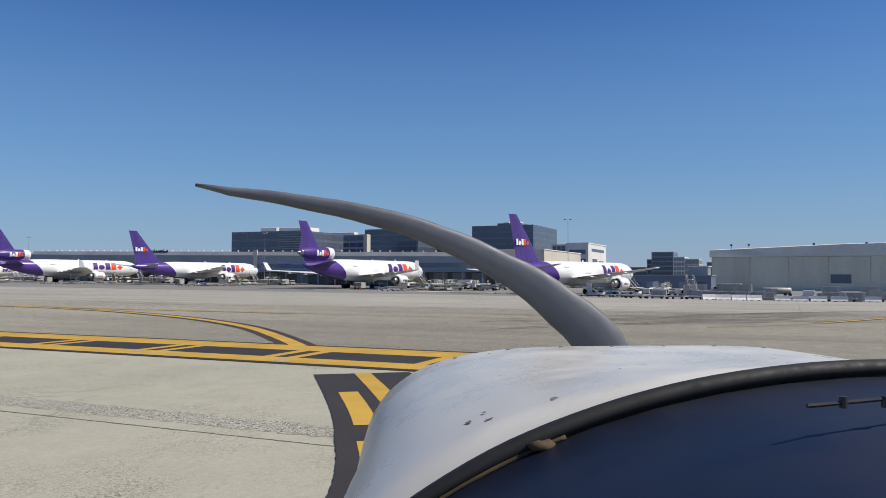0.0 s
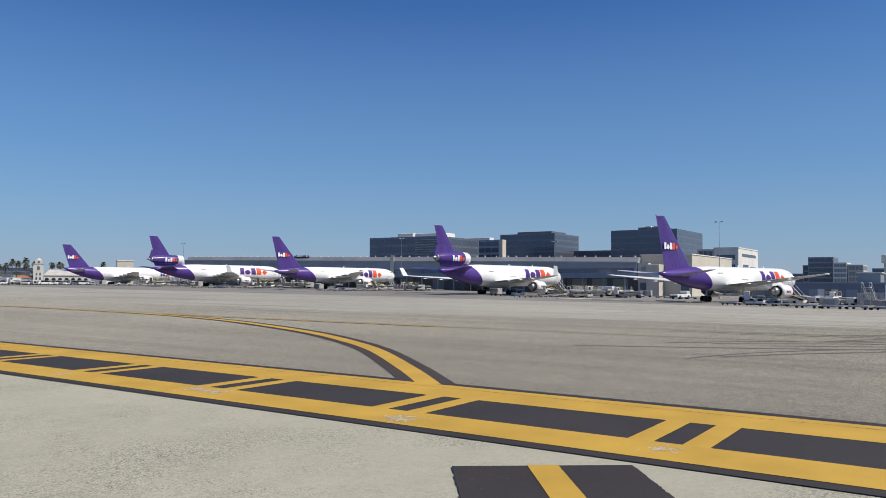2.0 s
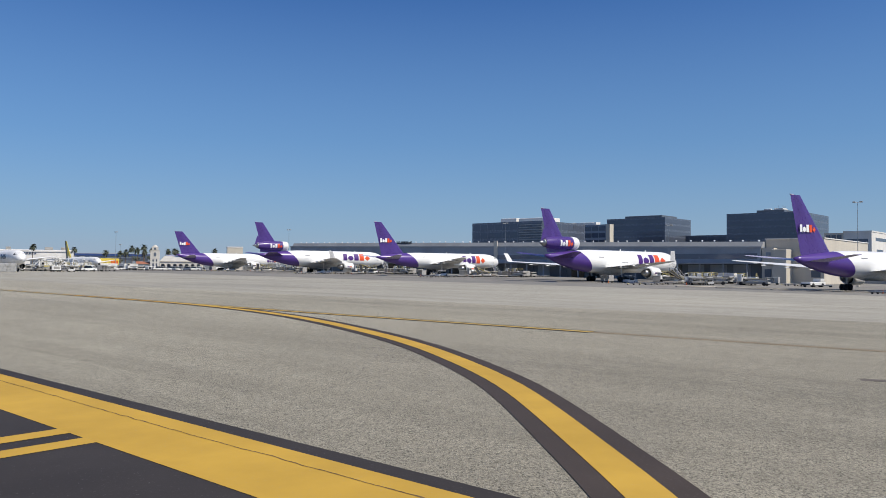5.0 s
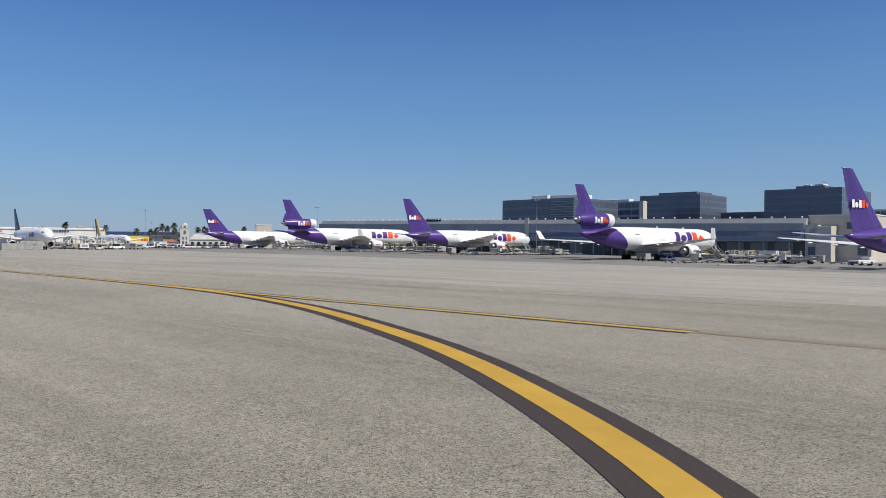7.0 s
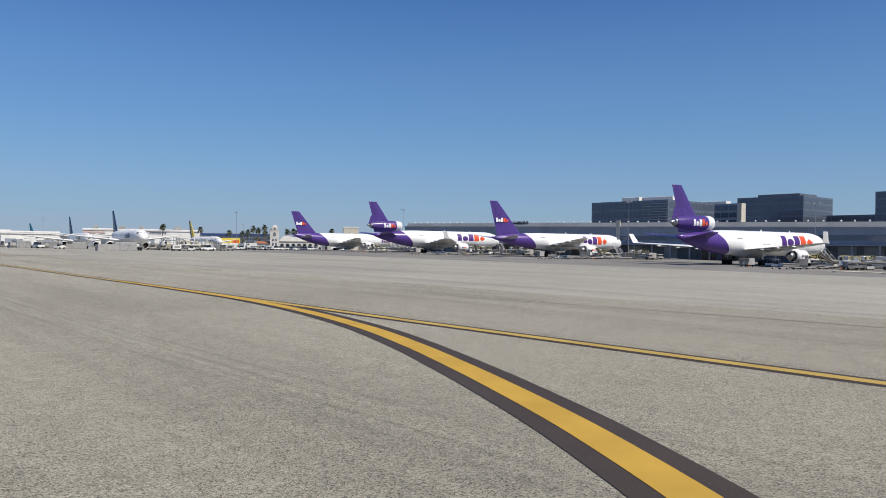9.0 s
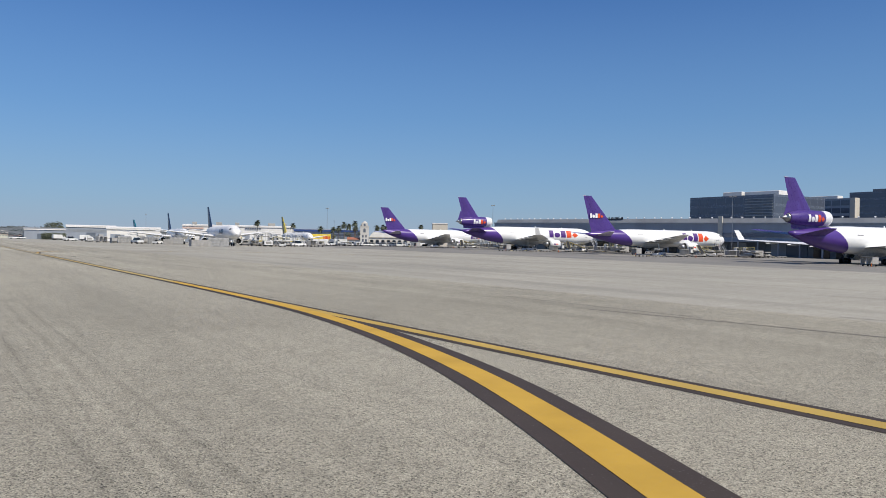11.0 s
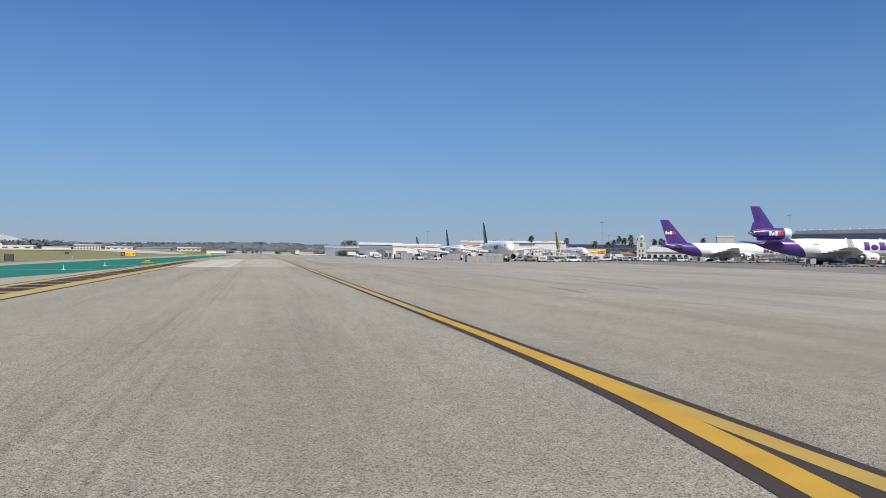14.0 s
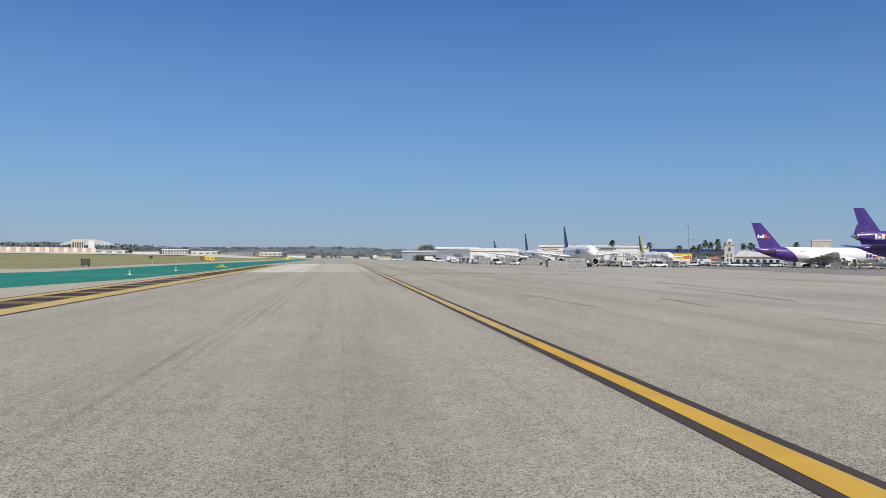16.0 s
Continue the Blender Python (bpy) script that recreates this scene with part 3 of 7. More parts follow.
for sh in (-0.5, 0.5):
    for k in range(6):
        s0 = 2.3 + 3.65 * k
        ps = [(float(np.interp(v, run, [p[0] for p in DASH])), float(np.interp(v, run, [p[1] for p in DASH]))) for v in np.linspace(s0, s0 + 2.74, 6)]
        part("dash", ribbon(ps, 0.15, 0.0105, sh), M["yellow"], stub)

# dark rubber scuffs, patches and cracks on the ramp
tagged(obj("resurfaced_strip", lift(sheet([(-3.4, 79), (3.7, 80.5), (3.7, 165), (-3.4, 160)], 0.003)), M["fresh"]), "lighter resurfaced strip of the taxiway", "pavement", kind="structure")
tagged(obj("pale_section", lift(sheet([(-9.25, 78.4), (-3.4, 79), (-3.4, 160), (-9.25, 148)], 0.003)), M["pale"]), "pale concrete strip beside the resurfaced taxiway", "pavement", kind="structure")
for x0, x1 in ((-7.5, -4.9), (-3.9, 0.4), (1.2, 3.8)):
    tagged(obj("joint", lift(ragged([(x0, 79.4), (x1, 79.9)], 0.12, 0.0042, 0.03)), M["rubber_mark"]), "dark joint at the edge of the resurfaced strip", "pavement joint", kind="structure")
rng = random.Random(5)
bm = bmesh.new()
SKIDS = [(14.5 - 0.75 * i, -39.0 + 0.2 * i, 8 + (i * 5) % 7, 0.15 + 0.05 * (i % 3), 1.85 + 0.12 * (i % 4), 0.09 - 0.022 * (i % 6)) for i in range(14)] + [(14.1, 32.8, 2.5, 0.09, -0.82, 0), (14.8, 22.4, 4.1, 0.09, -1.30, 0), (15.0, 10.3, 2.5, 0.08, -1.16, 0)] + [(16 + 1.5 * i, -44, 12 + 3 * (i % 3), 0.16, 1.8 + 0.08 * i, 0.03) for i in range(6)]
for n in range(190):
    x, y = rng.uniform(7, 120), rng.uniform(-60, 230)
    ln, w, a = rng.uniform(4, 18), rng.uniform(0.05, 0.16), math.pi / 2 + rng.gauss(0, 0.13)
    k = rng.uniform(-0.012, 0.012)
    if n < len(SKIDS):
        x, y, ln, w, a, k = SKIDS[n]
    ps, px, py = [], x, y
    for s in range(11):
        ps.append((px, py))
        px, py = px + math.cos(a + k * s * ln / 10) * ln / 10, py + math.sin(a + k * s * ln / 10) * ln / 10
    t = ribbon(ps, w / 2, 0.004)
    for v in t.verts:
        v.co.z = 0.012 + 0.0002 * (n % 30) + ground_z(v.co.x, v.co.y) if v.co.x > 16 else 0.0028 + 0.00009 * (n % 30) + ground_z(v.co.x, v.co.y)
    me = bpy.data.meshes.new("scuff")
    t.to_mesh(me)
    t.free()
    bm.from_mesh(me)
    bpy.data.meshes.remove(me)
tagged(obj("rubber_scuffs", bm, M["rubber_mark"]), "dark tyre scuffs and sealed cracks on the ramp", "tyre marks", kind="stuff")
for x, y, r in ((8.1, 52.1, 0.22), (5.8, 53.8, 0.2)):
    bm = bmesh.new()
    rod(bm, (0, 0, 0.0), (0, 0, 0.012), r, 20)
    o = obj("manhole_cover", bm, M["dark_metal"])
    o.location = (x, y, ground_z(x, y))
    tagged(o, "round dark iron cover set in the taxiway", "manhole cover", "covers in the taxiway")


# ---------------------------------------------------------------- airliners
def tail_paint(name, base, tail, a, b, z0, r):
    """White fuselage whose tail is painted behind a curved edge."""
    m, n, l, bs = mat(name, 0.3)
    sep = n.new("ShaderNodeSeparateXYZ")
    l.new(n.new("ShaderNodeTexCoord").outputs["Object"], sep.inputs[0])

    def calc(op, p, q):
        k = n.new("ShaderNodeMath")
        k.operation = op
        for s, v in zip(k.inputs, (p, q)):
            if isinstance(v, (int, float)):
                s.default_value = v
            else:
                l.new(v, s)
        return k.outputs[0]
    u = calc("MAXIMUM", calc("DIVIDE", calc("SUBTRACT", sep.outputs[2], z0), r), 0.0)
    edge = calc("SUBTRACT", a, calc("MULTIPLY", calc("POWER", u, 1.3), b))
    mask = calc("LESS_THAN", sep.outputs[0], edge)
    g = nz(n, l, 0.5, 5, (0.25, 1, 1))
    c = mixc(n, l, base, tail, mask)
    c = mixc(n, l, c, ramp(n, l, g, [(0.3, grey(0.86)), (0.6, grey(1.0))]), 0.8, "MULTIPLY")
    l.new(c, bs.inputs["Base Color"])
    return m


def foil(rle, rte, tle, tte, thick, up, tip_thick=None):
    """A wing-like panel from root to tip, each given by leading and trailing edge."""
    up = Vector(up)
    rings = []
    for le, te, th in ((rle, rte, thick), (tle, tte, tip_thick or thick * 0.45)):
        le, te = Vector(le), Vector(te)
        sec = []
        for s, h in ((0, 0), (0.08, 0.32), (0.35, 0.5), (0.7, 0.28), (1, 0.02), (1, -0.02), (0.7, -0.2), (0.35, -0.42), (0.08, -0.3)):
            sec.append(le + (te - le) * s + up * (h * th))
        rings.append(sec)
    return loft(rings)


def spin_x(profile, seg=20, y=0.0, z=0.0, close=False):
    """A body of revolution about an axis along x; profile of (x, radius)."""
    rings = [[Vector((x, y + math.cos(i * math.tau / seg) * r, z + math.sin(i * math.tau / seg) * r)) for i in range(seg)] for x, r in profile]
    return loft(rings, True, close)


def nacelle(ac, y, z, x0, x1, r, shell, label):
    """Engine: cowl with a hollow inlet, dark fan with its cone, hot exhaust."""
    ln = x1 - x0
    xe = x0 + 0.24 * ln
    e = part("engine", spin_x([(xe + 0.5, r * 0.74), (xe + 0.04, r * 0.84), (xe, r * 0.87), (x0 + 0.45 * ln, r * 0.97), (x0 + 0.65 * ln, r), (x0 + 0.85 * ln, r * 0.99), (x1 - 0.12, r * 0.93), (x1, r * 0.86), (x1 - 0.15, r * 0.8), (x1 - 0.9, r * 0.78)], 24, y, z), shell, ac, label, True)
    part("fan_duct", spin_x([(xe + 0.45, r * 0.76), (xe + 0.5, r * 0.4)], 24, y, z), M["dark_metal"], e, "dark fan nozzle", True)
    part("inlet_lip", spin_x([(x1 - 0.22, r * 0.945), (x1 + 0.02, r * 0.875), (x1 - 0.2, r * 0.79)], 24, y, z), M["steel"], e, "polished metal inlet lip", True)
    part("fan", spin_x([(x1 - 0.9, r * 0.8), (x1 - 0.92, 0.32), (x1 - 0.4, 0.02)], 24, y, z, True), M["dark_metal"], e, "dark fan with a pointed hub", True)
    part("exhaust", spin_x([(x0 - 0.9, 0.05), (x0 - 0.35, r * 0.34), (x0 - 0.1, r * 0.42), (x0 - 0.12, r * 0.46), (x0 + 0.12 * ln, r * 0.58), (xe + 0.55, r * 0.62)], 20, y, z, True), M["steel"], e, "bare metal exhaust nozzle", True)
    return e


def wheel_set(ac, x, y, r, w, n_axles, z_top):
    g = part("gear_leg", R((x, y, r), (x, y * 0.93, z_top), 0.17, 10), M["wing_grey"], ac)
    for i in range(n_axles):
        ax = x + (i - (n_axles - 1) / 2) * r * 2.25
        for s in (-1, 1):
            part("wheel", spin_y(r, w, ax, y + s * w * 0.85), M["tyre"], g, "", True)


def spin_y(r, w, x, y, z=None):
    z = r if z is None else z
    prof = ((-w / 2, r * 0.55), (-w / 2, r * 0.88), (-w * 0.3, r), (w * 0.3, r), (w / 2, r * 0.88), (w / 2, r * 0.55))
    return loft([[Vector((x + math.cos(i * math.tau / 18) * q, y + d, z + math.sin(i * math.tau / 18) * q)) for i in range(18)] for d, q in prof])


# the five plain shapes of the operator's mark: kind, and its span across and up in a unit cell
MARK = (("bar", 0.02, 0.74, 0, 1), ("disc", -0.12, 0.86, 0, 0.72), ("bar", 0.02, 0.84, 0, 1), ("bar", 0.0, 0.84, 0, 1), ("lozenge", -0.06, 0.98, 0, 0.76))


def wordmark(ac, x0, x1, z0, z1, surf, first, second, side):
    """The operator's mark as plain shapes in its two colours, laid on the skin."""
    step, h = (x1 - x0) / 5, z1 - z0
    for k, (kind, a, b, c, d) in enumerate(MARK):
        bm = bmesh.new()
        n = 10
        rows = []
        for i in range(n + 1):
            v = i / n
            w = {"bar": 1.0, "disc": math.sqrt(max(1 - (2 * v - 1) ** 2, 0.02)), "lozenge": max(1 - abs(2 * v - 1), 0.03)}[kind] * (b - a) / 2
            z = z0 + h * (c + (d - c) * v)
            rows.append([bm.verts.new((x, surf(x, z) * side, z)) for x in (x0 + step * (k + (a + b) / 2 - w), x0 + step * (k + (a + b) / 2), x0 + step * (k + (a + b) / 2 + w))])
        for p, q in zip(rows, rows[1:]):
            for i in (0, 1):
                bm.faces.new((p[i], p[i + 1], q[i + 1], q[i]))
        bmesh.ops.recalc_face_normals(bm, faces=bm.faces)
        part("mark_" + kind, bm, first if k < 3 else second, ac)


def airliner(tip, heading, s, label, name="cargo_airliner"):
    """A parked jet; s holds its sizes. tip: where the fin's trailing tip stands over."""
    ac = thing(name, pose(tip[0], tip[1], s.get("base", 0.0), 0, 0, heading) @ Matrix.Scale(s.get("grow", 1.0), 4), label, "aircraft", s["group"])
    L, r0, zc = s["L"], s["R"], s["zc"]
    prof = []
    for u in np.linspace(0, 1, 13):                     # tail cone
        x = s["cone"] + (0.36 * L - s["cone"]) * u
        k = 0.07 + 0.93 * math.sin(u * math.pi / 2) ** 0.85
        prof.append((x, r0 * k, zc + r0 * (1 - k) * s.get("rise", 0.3)))
    for u in np.linspace(0.45, 0.86, 6):
        prof.append((L * u, r0, zc))
    for u in np.linspace(0.1, 1, 9):                    # nose
        k = max(math.sqrt(max(1 - u ** 2.1, 0)), 0.03)
        prof.append((L * (0.86 + 0.14 * u), r0 * k, zc - r0 * (1 - k) * 0.22))

    def hw(x, z):
        for (xa, ra, za), (xb, rb, zb) in zip(prof, prof[1:]):
            if xa <= x <= xb:
                f = (x - xa) / (xb - xa)
                r, zz = ra + (rb - ra) * f, za + (zb - za) * f
                return math.sqrt(max(r * r - (z - zz) ** 2, 0.01)) + 0.03
        return 0.1
    seg = 28
    rings = [[Vector((x, math.cos(i * math.tau / seg) * r, z + math.sin(i * math.tau / seg) * r)) for i in range(seg)] for x, r, z in prof]
    part("fuselage", loft(rings), s["skin"], ac, s["skin_label"], True)
    fz = s["fin_z"]
    (ra, rb), (ta, tb), zt = s["fin_root"], s["fin_tip"], s["H"]
    part("fin", foil((rb, 0, fz), (ra, 0, fz), (tb, 0, zt), (ta, 0, zt), 0.9, (0, 1, 0), 0.3), s["fin_mat"], ac, s["fin_label"], False)
    if s.get("fin_rear"):
        part("rudder", foil((ra + (rb - ra) * 0.42, 0, fz + 0.3), (ra - 0.03, 0, fz + 0.3), (ta + (tb - ta) * 0.8, 0, zt + 0.02), (ta - 0.03, 0, zt + 0.02), 0.8, (0, 1, 0), 0.36), s["fin_rear"], ac, "dark navy rudder")
    for sd in (-1, 1):
        hz = s["stab_z"]
        part("stabiliser", foil((s["stab_x"][1], sd * 0.6, hz), (s["stab_x"][0], sd * 0.6, hz), (s["stab_t"][1], sd * s["stab_y"], hz + s["stab_d"]), (s["stab_t"][0], sd * s["stab_y"], hz + s["stab_d"]), 0.55, (0, 0, 1)), s["stab_mat"], ac)
        wz = zc - r0 * 0.55
        wx0, wx1 = s["wing_root"]
        wt0, wt1 = s["wing_tip"]
        w = part("wing", foil((wx1, sd * r0 * 0.6, wz), (wx0, sd * r0 * 0.6, wz), (wt1, sd * s["span"], wz + s["dihedral"]), (wt0, sd * s["span"], wz + s["dihedral"]), 1.05, (0, 0, 1), 0.25), M["wing_grey"], ac, "light grey swept wing")
        for k in (0.3, 0.5, 0.7):
            yy = r0 * 0.6 + (s["span"] - r0 * 0.6) * k
            xx = wx0 + (wt0 - wx0) * k
            part("flap_fairing", spin_x([(xx - 1.4, 0.03), (xx - 0.6, 0.16), (xx + 1.4, 0.22), (xx + 3.2, 0.04)], 10, sd * yy, wz + s["dihedral"] * k - 0.35, True), M["wing_grey"], w, "", True)
        if s.get("winglet"):
            z1 = wz + s["dihedral"]
            part("winglet", foil((wt1 - 0.4, sd * s["span"], z1), (wt0, sd * s["span"], z1), (wt0 + 0.7, sd * (s["span"] + 0.7), z1 + s["winglet"]), (wt0 - 0.9, sd * (s["span"] + 0.7), z1 + s["winglet"]), 0.2, (0, 1, 0)), M["white_paint"], w, "white upturned winglet")
        ey, ex0, ex1, ez, er = s["engine"]
        e = nacelle(ac, sd * ey, ez, ex0, ex1, er, M[s.get("eng_mat", "white_paint")], "white engine nacelle")
        part("pylon", foil((ex1 - 1.4, sd * ey, ez + er * 0.85), (ex0 - 2.2, sd * ey, ez + er * 0.7), (ex1 - 2.8, sd * ey, wz + s["dihedral"] * 0.3 + 0.3), (ex0 - 3, sd * ey, wz + s["dihedral"] * 0.3), 0.45, (0, 1, 0)), M["white_paint"], ac)
        if sd < 0 and s.get("centre_gear"):
            wheel_set(ac, s["gear_x"] + 1.2, 0.0, s["wheel"], 0.45, 1, zc - r0 * 0.6)
        if sd < 0:
            for k in range(4):
                part("mark_block", B(ex0 + (ex1 - ex0) * (0.5 + 0.08 * k), ex0 + (ex1 - ex0) * (0.56 + 0.08 * k), sd * (ey + er * 1.005), sd * (ey + er * 0.96), ez - 0.22, ez + 0.22), s["first"] if k < 2 else s["second"], e)
        wheel_set(ac, s["gear_x"], sd * s["gear_y"], s["wheel"], 0.45, s["axles"], zc - r0 * 0.6)
        wordmark(ac, *s["mark"], hw, s["first"], s["second"], sd)
        fm = s.get("fin_mark")
        if fm:
            wordmark(ac, *fm, lambda x, z: 0.5 - 0.028 * (z - fz) + 0.02, s["fin_first"], s["second"], sd)
    if s.get("tail_engine"):
        x0, x1, ez, er = s["tail_engine"]
        e = part("tail_engine", spin_x([(x0, er * 0.62), (x0 + 2.5, er * 0.9), (x0 + 5, er), (x1 - 2.4, er)], 24, 0, ez), M["purple"], ac, "purple tail engine duct", True)
        part("inlet_ring", spin_x([(x1 - 2.4, er), (x1 - 1.3, er), (x1 - 0.3, er * 0.95), (x1, er * 0.86), (x1 - 0.4, er * 0.78), (x1 - 3, er * 0.74), (x1 - 3.1, 0.02)], 24, 0, ez), M["white_paint"], e, "white inlet ring", True)
        part("exhaust", spin_x([(x0 - 2.0, 0.06), (x0 - 1.1, er * 0.26), (x0 - 0.5, er * 0.3), (x0 - 0.5, er * 0.46), (x0 + 0.2, er * 0.6)], 20, 0, ez, True), M["steel"], e, "bare metal exhaust cone", True)
        part("lower_rudder", foil((x0 + 5.2, 0, ez + 0.4), (x0 - 1.2, 0, ez + 0.4), (x0 + 3.4, 0, ez + 3.6), (x0 - 0.2, 0, ez + 3.6), 1.0, (0, 1, 0), 0.8), M["purple"], ac)
        part("tail_pylon", foil((x1 - 2.2, 0, zc + r0 * 0.7), (x0 + 1.2, 0, zc + r0 * 0.7), (x1 - 3.4, 0, ez - er * 0.4), (x0 + 0.8, 0, ez - er * 0.4), 1.3, (0, 1, 0), 1.5), M["purple"], ac)
        wordmark(ac, x0 + 4.4, x0 + 9.4, ez - 0.85, ez + 0.75, lambda x, z: math.sqrt(er ** 2 - (z - ez) ** 2) + 0.03, M["logo_white"], M["orange"], -1)
        wordmark(ac, x0 + 4.4, x0 + 9.4, ez - 0.85, ez + 0.75, lambda x, z: math.sqrt(er ** 2 - (z - ez) ** 2) + 0.03, M["logo_white"], M["orange"], 1)
    gx = s["gear_x"]
    part("belly_fairing", spin_x([(gx - 9, 0.2), (gx - 6, r0 * 0.5), (gx - 1, r0 * 0.82), (gx + 5, r0 * 0.84), (gx + 9, r0 * 0.5), (gx + 11.5, 0.2)], 20, 0, zc - r0 * 0.42, True), M["white_paint"], ac, "white wing root fairing", True)
    if s.get("freighter"):
        def seam(pts, w=0.05):
            """A thin door outline laid on the skin."""
            for sd in (-1, 1):
                bm = bmesh.new()
                for (xa, za), (xb, zb) in zip(pts, pts[1:]):
                    d = Vector((zb - za, xa - xb)).normalized() * w
                    q = [(xa - d.x, za - d.y), (xa + d.x, za + d.y), (xb + d.x, zb + d.y), (xb - d.x, zb - d.y)]
                    bm.faces.new([bm.verts.new((x, sd * (hw(x, z) + 0.004), z)) for x, z in q])
                bmesh.ops.recalc_face_normals(bm, faces=bm.faces)
                part("door_outline", bm, M["panel_line"], ac)
        x = L * 0.905
        seam([(x, zc - 0.3), (x, zc + 1.5), (x + 1.0, zc + 1.5), (x + 1.0, zc - 0.3), (x, zc - 0.3)])
        seam([(L * 0.5, zc - 1.5), (L * 0.5, zc - 0.2), (L * 0.5 + 2.4, zc - 0.2), (L * 0.5 + 2.4, zc - 1.5)])
        part("registration_bar", B(L * 0.335, L * 0.335 + 2.0, -hw(L * 0.35, zc + 1.1) - 0.01, -hw(L * 0.35, zc + 1.1) + 0.1, zc + 0.95, zc + 1.2), M["panel_line"], ac)
        for sd in (-1, 1):                               # hinge line of the rudder
            bm = bmesh.new()
            q = [(ra + (rb - ra) * 0.30, fz + 0.9), (ra + (rb - ra) * 0.30 + 0.05, fz + 0.9), (ta + (tb - ta) * 0.36 + 0.04, zt - 0.2), (ta + (tb - ta) * 0.36, zt - 0.2)]
            bm.faces.new([bm.verts.new((x, sd * (0.36 - 0.26 * (z - fz) / (zt - fz)), z)) for x, z in q])
            bmesh.ops.recalc_face_normals(bm, faces=bm.faces)
            part("rudder_hinge", bm, M["logo_purple"], ac)
        part("fin_cap", B(ta - 0.05, ta + 0.9, -0.1, 0.1, zt - 0.02, zt + 0.12), M["sheen_lilac"], ac)
    ng = part("nose_gear", R((L * 0.88, 0, 0.5), (L * 0.88, 0, zc - r0 * 0.8), 0.13, 10), M["wing_grey"], ac)
    for sd in (-1, 1):
        part("wheel", spin_y(0.5, 0.32, L * 0.88, sd * 0.3), M["tyre"], ng, "", True)
    for k in range(3):                                   # cockpit panes
        for sd in (-1, 1):
            x = L * (0.972 - 0.011 * k)
            z = zc + r0 * 0.36
            bm = bmesh.new()
            q = [(x, z - 0.05), (x - 0.55, z - 0.02), (x - 0.62, z + 0.5), (x - 0.14, z + 0.48)]
            bm.faces.new([bm.verts.new((a, sd * hw(a, b), b)) for a, b in q])
            part("cockpit_window", bm, M["glass"], ac)
    for k in (0.55, 0.75):
        part("antenna", B(L * k, L * k + 0.45, -0.03, 0.03, zc + r0 - 0.05, zc + r0 + 0.4), M["wing_grey"], ac)
    return ac


WHITE, PURPLE = (0.82, 0.82, 0.80), (0.085, 0.04, 0.235)
TWIN = dict(rise=0.36, L=54.0, R=2.55, zc=5.15, cone=1.0, H=17.4, fin_z=6.6, fin_root=(3.0, 12.4), fin_tip=(0.0, 2.8), stab_z=5.55, stab_x=(3.6, 9.8), stab_t=(1.6, 3.6), stab_y=10.8, stab_d=1.1,
            wing_root=(21.5, 34.0), wing_tip=(16.2, 18.4), span=25.2, dihedral=2.2, engine=(8.2, 29.4, 35.4, 2.45, 1.55), gear_x=24.5, gear_y=4.6, wheel=0.68, axles=2,
            skin=tail_paint("twin_skin", WHITE, PURPLE, 17.2, 4.8, 2.6, 5.1), skin_label="white fuselage with a purple tail section", fin_mat=M["purple"], fin_label="tall purple swept fin", stab_mat=M["sheen_lilac"], freighter=True,
            mark=(35.4, 45.6, 4.3, 6.9), first=M["logo_purple"], second=M["orange"], fin_mark=(2.2, 6.9, 10.8, 12.15), fin_first=M["logo_white"], group="cargo jets on the ramp")
TRI = dict(TWIN, rise=0.45, stab_mat=M["purple"], L=59.0, R=3.08, zc=5.45, cone=1.6, H=18.65, fin_z=11.2, fin_root=(2.2, 8.6), fin_tip=(0.0, 3.2), stab_z=6.2, stab_x=(3.5, 12.0), stab_t=(1.0, 4.0), stab_y=10.0, stab_d=1.3,
           wing_root=(23.0, 38.5), wing_tip=(15.6, 18.2), span=27.4, dihedral=1.6, winglet=2.4, engine=(8.8, 31.2, 37.4, 2.35, 1.6), gear_x=26.5, gear_y=5.3, centre_gear=True,
           skin=tail_paint("tri_skin", WHITE, PURPLE, 18.2, 5.4, 2.4, 6.1), mark=(37.0, 50.0, 4.9, 7.5), fin_mark=None, tail_engine=(1.2, 13.4, 10.0, 1.75))
OLD = dict(TWIN, rise=0.75, L=53.0, R=2.8, zc=4.9, H=16.5, skin=tail_paint("old_skin", WHITE, PURPLE, 17.6, 5.0, 2.1, 5.6), fin_root=(3.6, 13.0), fin_tip=(0.0, 3.6), fin_z=6.3)
airliner((138.7, 20.2), -17, dict(TWIN, base=-2.2, grow=1.065), "white twin-jet freighter with purple tail, parked on the ramp")
airliner((151.9, 86.0), -8.2, dict(TRI, base=-1.42, grow=1.02), "white three-engined freighter with purple tail and winglets")
airliner((158.1, 155.2), -10.3, dict(TWIN, base=-0.6), "white twin-jet freighter with purple tail among loaders")
airliner((145.5, 202.9), -8, dict(TRI, base=-0.03, grow=0.95), "white three-engined freighter with purple tail, parked in the row")
airliner((152.2, 269.7), -2, dict(OLD, mark=(43.5, 50.0, 4.0, 6.0)), "white freighter with purple tail at the end of the row")
